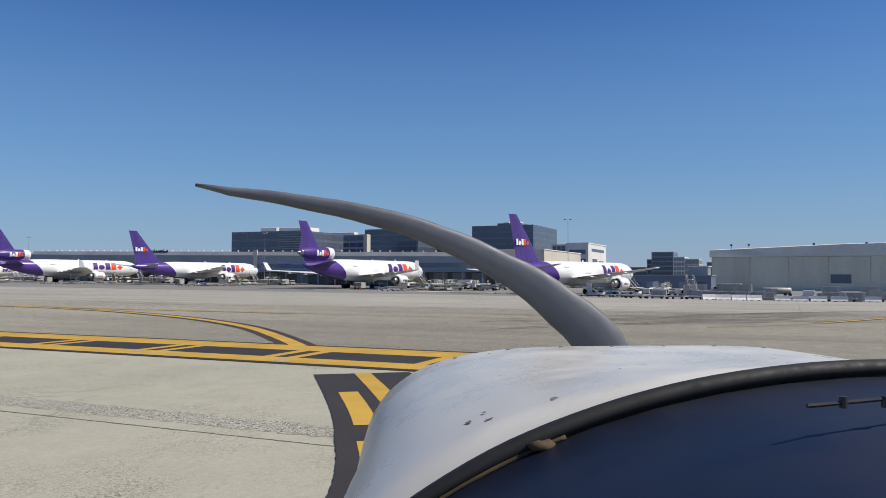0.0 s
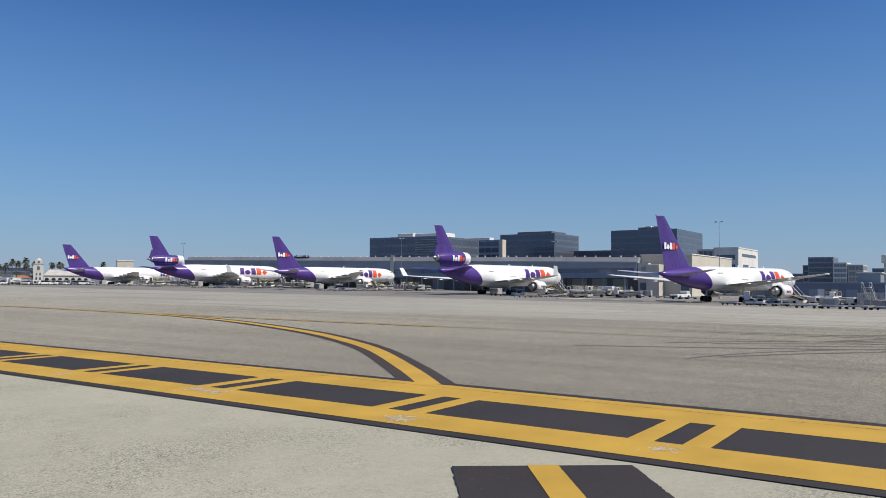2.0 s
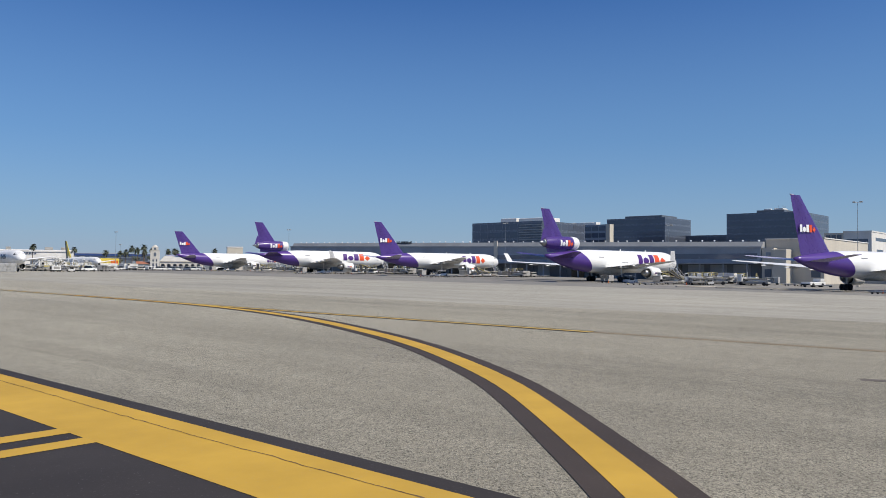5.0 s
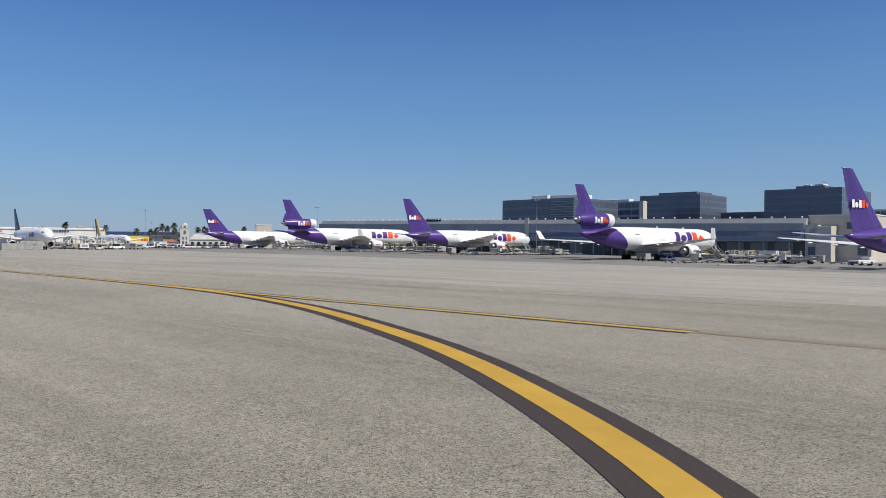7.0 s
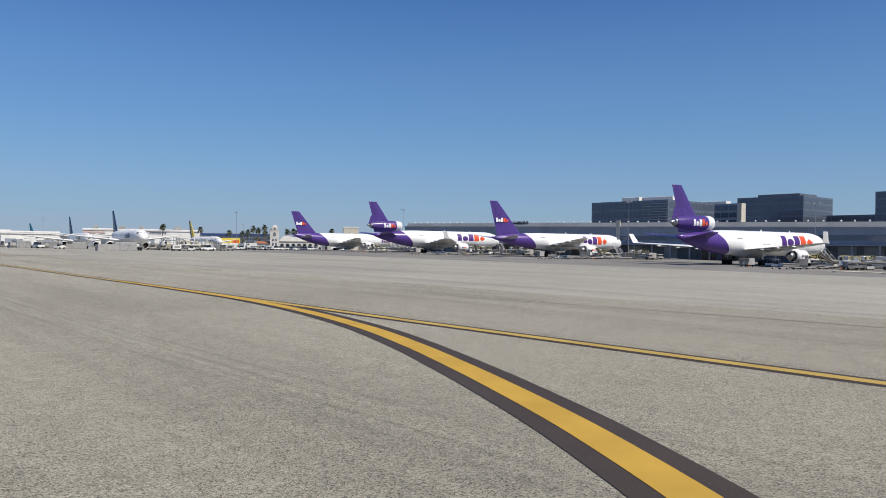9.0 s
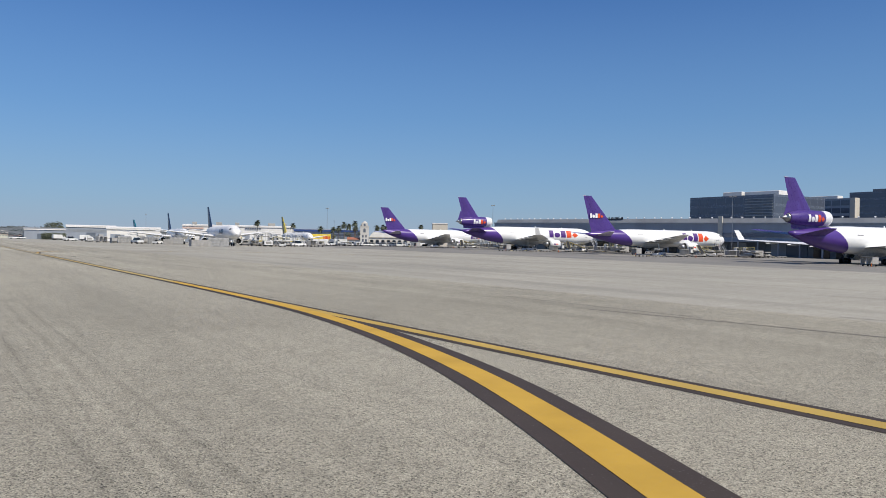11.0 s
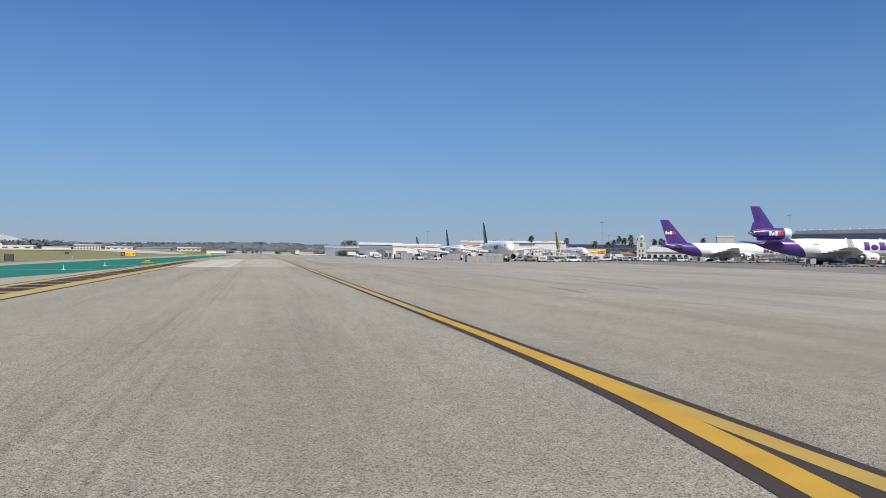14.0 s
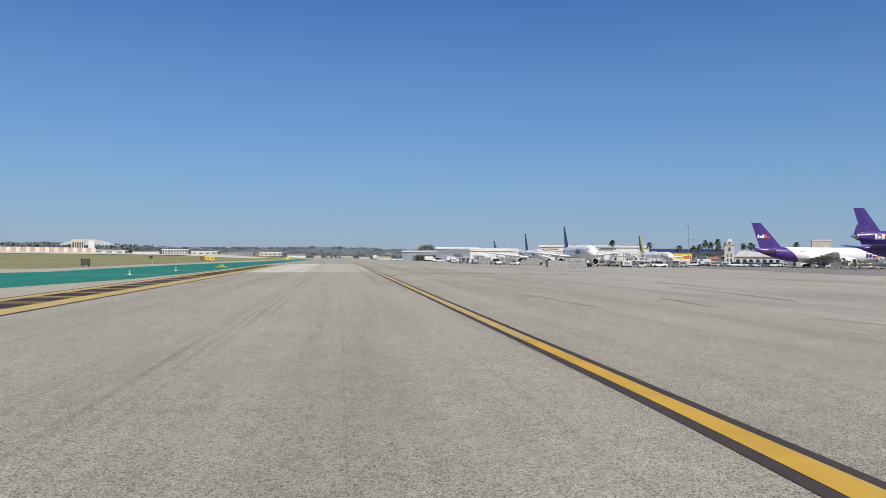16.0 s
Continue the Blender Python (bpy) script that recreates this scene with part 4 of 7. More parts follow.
SMALL = dict(TWIN, freighter=False, rise=0.6, L=38.5, R=1.9, zc=3.55, cone=1.2, H=12.6, fin_z=4.6, fin_root=(2.4, 8.6), fin_tip=(0.0, 2.1), stab_z=4.4, stab_x=(2.6, 6.4), stab_t=(1.0, 2.4), stab_y=6.6, stab_d=0.7,
             wing_root=(15.5, 24.0), wing_tip=(11.2, 12.8), span=17.0, dihedral=1.9, engine=(5.0, 19.8, 24.2, 1.5, 1.05), gear_x=17.6, gear_y=2.9, wheel=0.5, axles=1, fin_mark=None, mark=(29.0, 34.0, 3.1, 4.3), group="airliners on the far apron")
airliner((128.3, 319.5), -93, dict(SMALL, skin=M["silver"], skin_label="grey-white fuselage", fin_mat=M["livery_yellow"], fin_rear=M["navy"], fin_label="yellow fin", stab_mat=M["wing_grey"], first=M["navy"], second=M["navy"]), "grey-white twin jet with a yellow fin on the far apron", "airliner")
airliner((71.3, 239.9), -96, dict(SMALL, L=44, H=12.4, R=2.1, zc=3.9, fin_z=5.2, skin=M["silver"], skin_label="silver-white fuselage", fin_mat=M["navy"], fin_label="dark navy fin", stab_mat=M["wing_grey"], first=M["navy"], second=M["navy"], mark=(30.0, 36.0, 3.5, 4.9)), "silver-white twin jet with a navy fin facing the taxiway", "airliner")
airliner((70.5, 288.3), -95, dict(SMALL, H=11.6, skin=M["white_paint"], skin_label="white fuselage", fin_mat=M["navy"], fin_label="dark fin", stab_mat=M["wing_grey"], first=M["navy"], second=M["navy"]), "white twin jet with a dark fin on the far apron", "airliner")
airliner((91.0, 450.0), -80, dict(SMALL, H=12.4, skin=M["white_paint"], skin_label="white fuselage", fin_mat=M["teal"], fin_label="teal fin", stab_mat=M["wing_grey"], first=M["teal"], second=M["teal"]), "white twin jet with a teal fin behind the far sheds", "airliner")


# ---------------------------------------------------------------- buildings
def window_rows(b, face, a0, a1, zs, plane, material, n=1, depth=0.12, h=1.5, gap=0.35):
    """Window panes set into a face that looks west ('x') or south ('y'), row by row."""
    for z in zs:
        w = (a1 - a0) / n
        for k in range(n):
            p, q = a0 + k * w + gap / 2, a0 + (k + 1) * w - gap / 2
            bx = (plane - depth * 0.4, plane + depth, p, q, z, z + h) if face == "x" else (p, q, plane - depth * 0.4, plane + depth, z, z + h)
            part("window", B(*bx), material, b)


def office(x0, x1, y0, y1, h, wall, glass, label, floors, nx=1, ny=1, parapet=0.6):
    """A block whose west and south faces carry rows of glazing."""
    b = thing("office_building", pose(0, 0, 0), label, "building", "office blocks behind the ramp")
    part("wall", B(x0, x1, y0, y1, -3.4, h), wall, b)
    part("roof", B(x0 + 0.5, x1 - 0.5, y0 + 0.5, y1 - 0.5, h, h + 0.15), M["roof_grey"], b)
    part("parapet", boxes([(x0, x1, y0, y0 + 0.4, h, h + parapet), (x0, x1, y1 - 0.4, y1, h, h + parapet), (x0, x0 + 0.4, y0 + 0.4, y1 - 0.4, h, h + parapet)]), wall, b)
    fh = h / floors
    zs = [fh * k + 0.9 for k in range(floors)]
    window_rows(b, "x", y0 + 0.6, y1 - 0.6, zs, x0, glass, nx, h=fh - 1.3)
    window_rows(b, "y", x0 + 0.6, x1 - 0.6, zs, y0, glass, ny, h=fh - 1.3)
    return b


def plant(b, rows, material):
    for r in rows:
        part("rooftop_plant", B(*r, bevel=0.15), material, b)


# low cargo terminal along the ramp
XT = 228.0
term = thing("cargo_terminal", pose(0, 0, 0), "long grey cargo terminal with dark truck bays", "building")


def slope(y):
    return 10.9 + (y - 57) * 0.0137


bm = loft([[(XT + 0, y, 4.4), (XT, y, slope(y) - 1.6), (XT + 60, y, slope(y) - 1.6), (XT + 60, y, 4.4)] for y in (57, 291)])
part("upper_wall", bm, M["wall_grey"], term, "blue-grey metal cladding")
# the dark colour paints the shade of the recess below the canopy
part("base_wall", B(XT + 3.2, XT + 59.5, 57.2, 290.8, -3.2, 4.4), M["wall_dark"], term, "recessed bay wall, shade kept in its dark colour")
part("roof", loft([[(XT + 1.0, y, slope(y) - 1.6), (XT + 2.2, y, slope(y)), (XT + 58, y, slope(y) + 0.4), (XT + 59, y, slope(y) - 1.6)] for y in (57, 291)]), M["roof_grey"], term, "pale grey roof edge")
part("fascia", loft([[(XT - 0.25, y, slope(y) - 2.1), (XT - 0.25, y, slope(y) - 1.55), (XT + 1.4, y, slope(y) - 1.55), (XT + 1.4, y, slope(y) - 2.1)] for y in (56.9, 291.1)]), M["louver"], term, "pale metal fascia")
part("window_band", loft([[(XT - 0.1, y, 5.6), (XT - 0.1, y, 7.2), (XT + 0.3, y, 7.2), (XT + 0.3, y, 5.6)] for y in (58, 200)]), M["bglass"], term, "dark strip of upper windows")
part("canopy", B(XT - 3.2, XT + 3.2, 58, 290, 4.0, 4.42), M["wall_grey"], term, "flat canopy over the bays")
rng = random.Random(2)
for k in range(31):
    y = 60 + k * 7.5
    part("column", B(XT - 2.9, XT - 2.5, y, y + 0.4, -2.2, 4.0), M["wall_grey"], term)
    if k < 30:
        part("bay_door", B(XT + 3.05, XT + 3.25, y + 1.2, y + 6.6, ground_z(230, y) + 0.02, 3.7), rng.choice((M["wall_grey"], M["glass"], M["wall_dark"])), term)
rv = random.Random(21)
for k in range(52):                                       # turbine vents along the eaves
    y = 59 + k * 4.45 + rv.uniform(-0.6, 0.6)
    q = rv.uniform(0.26, 0.40)
    v = part("roof_vent", R((XT + 3.0, y, slope(y) - 0.2), (XT + 3.0, y, slope(y) + 0.35), q * 0.7, 10), M["white_paint"], term)
    part("vent_cap", R((XT + 3.0, y, slope(y) + 0.35), (XT + 3.0, y, slope(y) + 0.56), q * 1.25, 10, q * 0.5), M["white_paint"], v)
part("downpipe_panel", B(XT - 0.35, XT + 0.0, 158.5, 160.3, 4.4, slope(159) + 0.7), M["beige"], term, "beige wall fin")
sgn = thing("roof_sign", pose(0, 4.5, 0), "row of dark rooftop letters on a frame", "sign")
part("frame", boxes([(XT + 1.9, XT + 2.0, 203, 212.5, slope(210) - 0.3, slope(210) + 0.2)]), M["dark_metal"], sgn)
for k in range(14):
    if k not in (2, 10):
        part("sign_bar", B(XT + 1.9, XT + 2.0, 203.1 + 0.68 * k, 203.5 + 0.68 * k, slope(210) + 0.2, slope(210) + (0.95 if k in (3, 11) else 0.72)), M["dark_metal"], sgn)
# beige end block of the terminal
end = thing("terminal_annex", pose(0, 0, 0), "beige concrete annex at the terminal's end", "building")
part("wall", B(XT + 4, XT + 55, 40, 56.9, -3.2, 11.6), M["beige"], end)
part("stair_tower", B(XT - 1.5, XT + 4, 49, 53.2, -3.2, 8.4, bevel=0.08), M["beige"], end, "beige stair tower")
part("front_block", B(XT + 0.5, XT + 4, 53.3, 56.8, -3.2, 8.9), M["beige"], end)
for y0, y1, z0, z1, m2 in ((54.2, 55.6, 6.4, 7.6, "wall_grey"), (44.5, 46.5, 7.6, 9.6, "wall_dark"), (41, 43.6, 0, 3.2, "wall_dark"), (54, 56, 0, 2.4, "wall_dark")):
    x = XT + (0.5 if y0 > 53.2 else 4)
    part("window", B(x - 0.06, x + 0.2, y0, y1, z0, z1), M[m2], end)
part("roof", B(XT + 3.8, XT + 55.2, 39.8, 57.1, 11.6, 11.9), M["white_wall"], end)

# office blocks beyond
a = office(305, 345, 190, 235, 25.4, M["bglass_light"], M["bglass"], "dark glass office block with metal louvres", 6, 9, 7)
plant(a, [(318, 330, 196, 214, 25.5, 28.6), (318, 330, 215.5, 226, 25.5, 28.9)], M["white_wall"])
for k in range(17):
    part("louvre", B(304.3, 304.9, 190.2, 204, 4 + k * 1.25, 4.35 + k * 1.25), M["louver"], a)
a = office(380, 388, 197, 236, 27.4, M["wall_grey"], M["bglass"], "glass office block with a pale end wall", 7, 8, 4)
part("end_wall", B(379.2, 383.5, 194.5, 196.9, 0, 28.0), M["beige"], a, "pale concrete end wall")
plant(a, [(382, 387, 205, 232, 27.6, 29.6)], M["white_wall"])
a = office(440, 478, 190, 231, 34.6, M["bglass_light"], M["bglass"], "dark block with smooth glass walls", 9, 1, 1)
plant(a, [(448, 470, 196, 222, 34.8, 37.2)], M["wall_dark"])
a = office(450, 505, 112.6, 155, 35.6, M["bglass_light"], M["bglass"], "large dark office block with flat roof", 9, 1, 1)
plant(a, [(458, 480, 124, 140, 35.8, 38.2)], M["wall_dark"])
plant(a, [(462, 470, 126, 131, 38.2, 39.4), (459, 461.5, 132, 136, 38.2, 39.0), (472, 475, 127, 130, 38.2, 39.1)], M["white_wall"])
b_roof = a
office(470, 500, 150, 200, 24.0, M["bglass_light"], M["bglass"], "low dark link between the office blocks", 6, 4, 2)
a = thing("office_building", pose(0, 0, 0), "white concrete office block with one long window", "building", "office blocks behind the ramp")
for k in range(5):
    part("roof_rail", R((462 + 1.6 * k, 126.5, 39.4), (462 + 1.6 * k, 126.5, 40.7), 0.06), M["louver"], b_roof)
part("roof_rail", R((462, 126.5, 40.7), (468.4, 126.5, 40.7), 0.06), M["louver"], b_roof)
part("antenna", R((476, 133, 38.2), (476, 133, 42.5), 0.08), M["louver"], b_roof)
part("wall", B(406, 452, 66.4, 79, -3.4, 21.4), M["white_wall"], a)
part("roof", B(405.8, 452.2, 66.2, 79.2, 21.4, 22.0), M["white_wall"], a)
for x0, x1, z0, z1 in ((414, 446, 17.2, 18.8), (416, 428, 9.5, 13.0), (432, 446, 9.5, 12.0), (416, 446, 3.0, 7.5)):
    part("window", B(x0, x1, 66.3, 66.6, z0, z1), M["bglass"], a)
for k in range(3):
    part("window", B(405.9, 406.2, 68, 77.5, 5 + 5.2 * k, 7.6 + 5.2 * k), M["bglass"], a)
office(406.5, 440, 79.2, 88, 20.6, M["beige"], M["bglass"], "beige wing of the white office block", 5, 3, 2)
# paler metal on walls and panes suggests haze on these farthest blocks
for x0, y0, y1, h, w in ((700, 59, 78.5, 25.5, "louver"), (720, 78.5, 86, 19.2, "louver"), (690, 48, 58, 20.5, "white_wall"), (690, 36, 47.5, 18.6, "beige"), (760, 20, 36, 17.0, "wall_grey"), (800, 88, 118, 13, "wall_grey")):
    office(x0, x0 + 30, y0, y1, h, M[w], M["louver" if w in ("white_wall", "beige") else "bglass_light"], {"white_wall": "distant white office block", "beige": "distant beige office block"}.get(w, "distant dark office block"), max(int(h / 4), 2), 1 if w in ("wall_grey", "louver") else 4, 2)

nb = thing("service_building", pose(0, 0, 0), "low dark blue service building beside the hangar", "building")
part("wall", B(262, 280, -12, 24, -3.2, 2.6), M["navy_wall"], nb)
part("roof", B(261.6, 280.4, -12.3, 24.3, 2.6, 3.0), M["wall_grey"], nb)
penthouse = part("penthouse", B(266, 279, -10.5, -4, 3.0, 6.0), M["wall_grey"], nb, "pale grey rooftop plant room")
part("penthouse_roof", B(265.6, 279.4, -10.9, -3.6, 6.0, 6.35), M["gse_white"], penthouse)
for k in range(6):
    part("door", B(261.93, 262.1, -10 + 5.6 * k, -6.6 + 5.6 * k, -2.5, 0.6), M["wall_grey" if k % 2 else "wall_dark"], nb)
part("annexe", B(266, 280, 24.2, 38, -3.2, 1.4), M["wall_grey"], nb, "lower grey wing")

# long hangar
hg = thing("hangar", pose(0, 0, 0), "large grey sheet-metal hangar with sliding doors", "hangar")
HX = 303.0
part("wall", B(HX + 0.6, HX + 70, -140, -8.6, -3.4, 10.4), M["hangar"], hg)
part("roof", loft([[(HX, y, 10.4), (HX + 0.6, y, q), (HX + 34, y, q + 1.5), (HX + 70, y, q), (HX + 70, y, 10.4)] for y, q in ((-141, 13.2), (-92, 14.9), (-74, 15.2), (-56, 14.9), (-7.8, 13.1))]), M["hangar_roof"], hg, "pale weathered roof and deep eaves band")
for k in range(9):
    y = -9 - 14.0 * k
    off = 0.0 if k % 2 else 0.28
    part("sliding_door", B(HX + 0.1 + off, HX + 0.5 + off, y - 13.9, y, -2.85, 10.2), M["hangar"], hg)
    for j in range(1, 4):
        part("door_rib", B(HX + 0.02 + off, HX + 0.12 + off, y - 3.5 * j - 0.06, y - 3.5 * j + 0.06, 0.1, 10.1), M["hangar"], hg)
part("low_door", B(HX - 0.05, HX + 0.1, -58.5, -51.5, 0.05, 3.4), M["wall_dark"], hg, "dark roller door")
for y in (-16, -22.5, -46, -64):
    p = part("floodlight", R((HX + 3, y, 13.0), (HX + 3, y, 15.0), 0.07), M["dark_metal"], hg)
    part("lamp_head", B(HX + 2.6, HX + 3.3, y - 0.4, y + 0.4, 14.9, 15.6, bevel=0.1), M["dark_metal"], p)


# ---------------------------------------------------------------- the light aircraft's nose, as it stands at the start
HD = -60.7
NOSE = Matrix.Translation((-26.15, -37.53, 0)) @ pose(0, 0, 0, 0, 0, 90 + HD)
nose = thing("light_aircraft_nose", NOSE, "white light aircraft nose with chipped paint and propeller", "aircraft")
YC = -0.43                                   # middle of the aircraft: right of the pilot


# along the nose: distance ahead, squareness, top, half width and foot of the upper cowl, from the eye
SECTION = ((0.59, 2.18, -0.066, 0.575, -0.488), (0.75, 3.0, -0.086, 0.50, -0.43), (0.95, 3.85, -0.108, 0.462, -0.40), (1.12, 3.85, -0.1085, 0.456, -0.40),
           (1.24, 3.85, -0.110, 0.451, -0.40), (1.285, 3.85, -0.119, 0.405, -0.40), (1.315, 3.85, -0.133, 0.345, -0.40), (1.335, 3.85, -0.150, 0.285, -0.39))
Z = EYE


def section(u):
    return [float(np.interp(u, [k[0] for k in SECTION], [k[i] for k in SECTION])) for i in range(1, 5)]


def cowl_ring(u, k=36):
    """One cross-section: the square-shouldered upper cowl and a rounder belly below."""
    n, top, half, low = section(u)
    pts = []
    for i in range(k + 1):
        c, d = math.cos(math.pi * i / k), math.sin(math.pi * i / k)
        pts.append(Vector((u, YC + half * math.copysign(abs(c) ** (2 / n), c), Z + low + (top - low) * abs(d) ** (2 / n))))
    for i in range(1, 12):
        c, d = math.cos(math.pi * i / 12), math.sin(math.pi * i / 12)
        pts.append(Vector((u, YC - half * c, Z + low - 0.42 * d ** 0.8)))
    return pts


def cowl_z(u, y):
    n, top, half, low = section(u)
    return Z + low + (top - low) * max(1 - min(abs((y - YC) / half), 1.0) ** n, 0.0) ** (1 / n)


part("cowling", loft([cowl_ring(u) for u in (0.59, 0.66, 0.75, 0.85, 0.95, 1.12, 1.24, 1.285, 1.315, 1.335)]), M["cowl"], nose, "white painted engine cowling with chips", True)


def arc_z(y, rise=0.0):
    q = min(abs((y - YC) / 0.578), 1.0)
    return Z - 0.491 + 0.425 * (1 - q ** 2.183) ** (1 / 2.183) + rise


def seal_bead(u, deep, wide, drop, y0, y1, k=70):
    """A bead that follows the foot of the windscreen from y0 to y1."""
    rings = []
    for i in range(k + 1):
        y = y0 + (y1 - y0) * i / k
        tg = Vector((0, 0.01, arc_z(y + 0.005) - arc_z(y - 0.005))).normalized() * math.copysign(1, y1 - y0)
        sd = tg.cross(Vector((1, 0, 0)))
        w = wide * (0.85 + 0.3 * noise.noise(Vector((y * 9, u, 0))))
        rings.append([Vector((u, y, arc_z(y) - drop)) + Vector((1, 0, 0)) * deep * math.cos(q) + sd * w * math.sin(q) for q in (k2 * math.tau / 10 for k2 in range(10))])
    return loft(rings)


part("windscreen_seal", seal_bead(0.585, 0.009, 0.0085, 0.004, YC + 0.565, YC - 0.565), M["seal"], nose, "black rubber windscreen seal", True)
part("sealant_bead", seal_bead(0.578, 0.003, 0.0022, 0.0092, YC + 0.54, YC + 0.285, 60), M["sealant"], nose, "brown line of old sealant", True)
rows = []
for u, d in ((0.578, 0.010), (0.45, 0.018), (0.30, 0.034), (0.12, 0.06)):
    rows.append([Vector((u, YC + 0.56 * math.cos(math.pi * i / 32), arc_z(YC + 0.56 * math.cos(math.pi * i / 32)) - d)) for i in range(33)])
bm = loft(rows, False)
bmesh.ops.solidify(bm, geom=bm.faces[:], thickness=0.012)
part("glareshield", bm, M["panel_sky_blue"], nose, "dark glareshield, blue with painted sky reflection", True)
bm = bmesh.new()
bmesh.ops.create_icosphere(bm, subdivisions=2, radius=0.0065, matrix=Matrix.Translation((0.575, YC + 0.305, arc_z(YC + 0.305) - 0.007)) @ Matrix.Diagonal((1, 1.7, 0.6, 1)))
for v in bm.verts:
    v.co += Vector((0, noise.noise(v.co * 300), noise.noise(v.co * 260 + Vector((5, 2, 1))))) * 0.004
part("sealant_lump", bm, M["sealant"], nose, "brown lump of old sealant", True)
part("probe", R((0.45, -0.262, Z - 0.077), (0.45, -0.36, Z - 0.0695), 0.0014), M["dark_metal"], nose, "thin dark probe on the glareshield")
for y in (-0.285, -0.312):
    part("probe_foot", R((0.45, y, Z - 0.0785), (0.45, y, Z - 0.0715), 0.0024, 8), M["dark_metal"], nose)
for u, y, sz in ((0.66, 0.275, 0.012), (0.67, 0.33, 0.010), (0.69, 0.345, 0.009), (0.70, 0.33, 0.007), (0.78, 0.2, 0.006), (0.80, 0.17, 0.005), (1.2, 0.25, 0.008), (1.2, -0.02, 0.006), (1.21, -0.13, 0.006), (1.22, 0.08, 0.004), (1.2, 0.33, 0.006)):
    bm = bmesh.new()
    bmesh.ops.create_icosphere(bm, subdivisions=2, radius=sz * 0.3, matrix=Matrix.Translation((u, YC + y, cowl_z(u, YC + y))) @ Matrix.Diagonal((1.5, 1, 0.06, 1)))
    for v in bm.verts:
        v.co += Vector((noise.noise(v.co * 260), noise.noise(v.co * 240 + Vector((3, 1, 2))), 0)) * sz * 0.4
        v.co.z += cowl_z(v.co.x, v.co.y) - cowl_z(u, YC + y)
    part("paint_chip", bm, M["chip"], nose)
for k in range(9):                                       # screws along the cowl's front edge and side seam
    y = 0.30 - 0.085 * k
    part("screw", R((1.225, YC + y, cowl_z(1.225, YC + y) - 0.004), (1.225, YC + y, cowl_z(1.225, YC + y) + 0.0012), 0.0035, 8), M["steel"], nose)
hub = (1.42, YC, Z - 0.32)
part("spinner", spin_x([(1.335, 0.15), (1.42, 0.145), (1.52, 0.12), (1.6, 0.05), (1.62, 0.01)], 20, YC, hub[2], True), M["cowl"], nose, "white spinner", True)
# swept-back blades: turn about the hub and half width along the radius
SWEEP = ((0.08, 112, 0.044), (0.20, 87, 0.0455), (0.28, 72.5, 0.037), (0.397, 59.8, 0.0265), (0.498, 52.2, 0.0215), (0.614, 44.9, 0.0175), (0.712, 39.7, 0.0135), (0.83, 34.8, 0.0085), (0.893, 33.0, 0.003))
for half_turn in (0, 180):
    rings, line = [], []
    for q in np.linspace(0.08, 0.893, 30):
        a = radians(float(np.interp(q, [k[0] for k in SWEEP], [k[1] for k in SWEEP])) + half_turn)
        line.append((Vector(hub) + Vector((0, math.cos(a), math.sin(a))) * q, float(np.interp(q, [k[0] for k in SWEEP], [k[2] for k in SWEEP]))))
    for i, (c, w) in enumerate(line):
        d = (line[min(i + 1, 29)][0] - line[max(i - 1, 0)][0]).normalized()
        side = d.cross(Vector((1, 0, 0)))
        rings.append([c + side * w * math.cos(a) + Vector((1, 0, 0)) * (0.12 * w * math.cos(a) + (0.004 + 0.2 * w) * math.sin(a)) for a in (k * math.tau / 12 for k in range(12))])
    part("propeller_blade", loft(rings), M["prop_paint"], nose, "dark grey swept propeller blade", True)
part("nose_leg", R((1.0, YC, 0.2), (0.9, YC, Z - 0.66), 0.035, 10), M["steel"], nose)
part("nose_wheel", loft([[Vector((1.0 + math.cos(i * math.tau / 18) * q, YC + d, 0.19 + math.sin(i * math.tau / 18) * q)) for i in range(18)] for d, q in ((-0.07, 0.1), (-0.07, 0.16), (-0.04, 0.19), (0.04, 0.19), (0.07, 0.16), (0.07, 0.1))]), M["tyre"], nose, "", True)


# ---------------------------------------------------------------- ramp equipment
def wheels(parent, rows, r, w):
    for x, y in rows:
        part("wheel", spin_y(r, w, x, y), M["tyre"], parent, "", True)


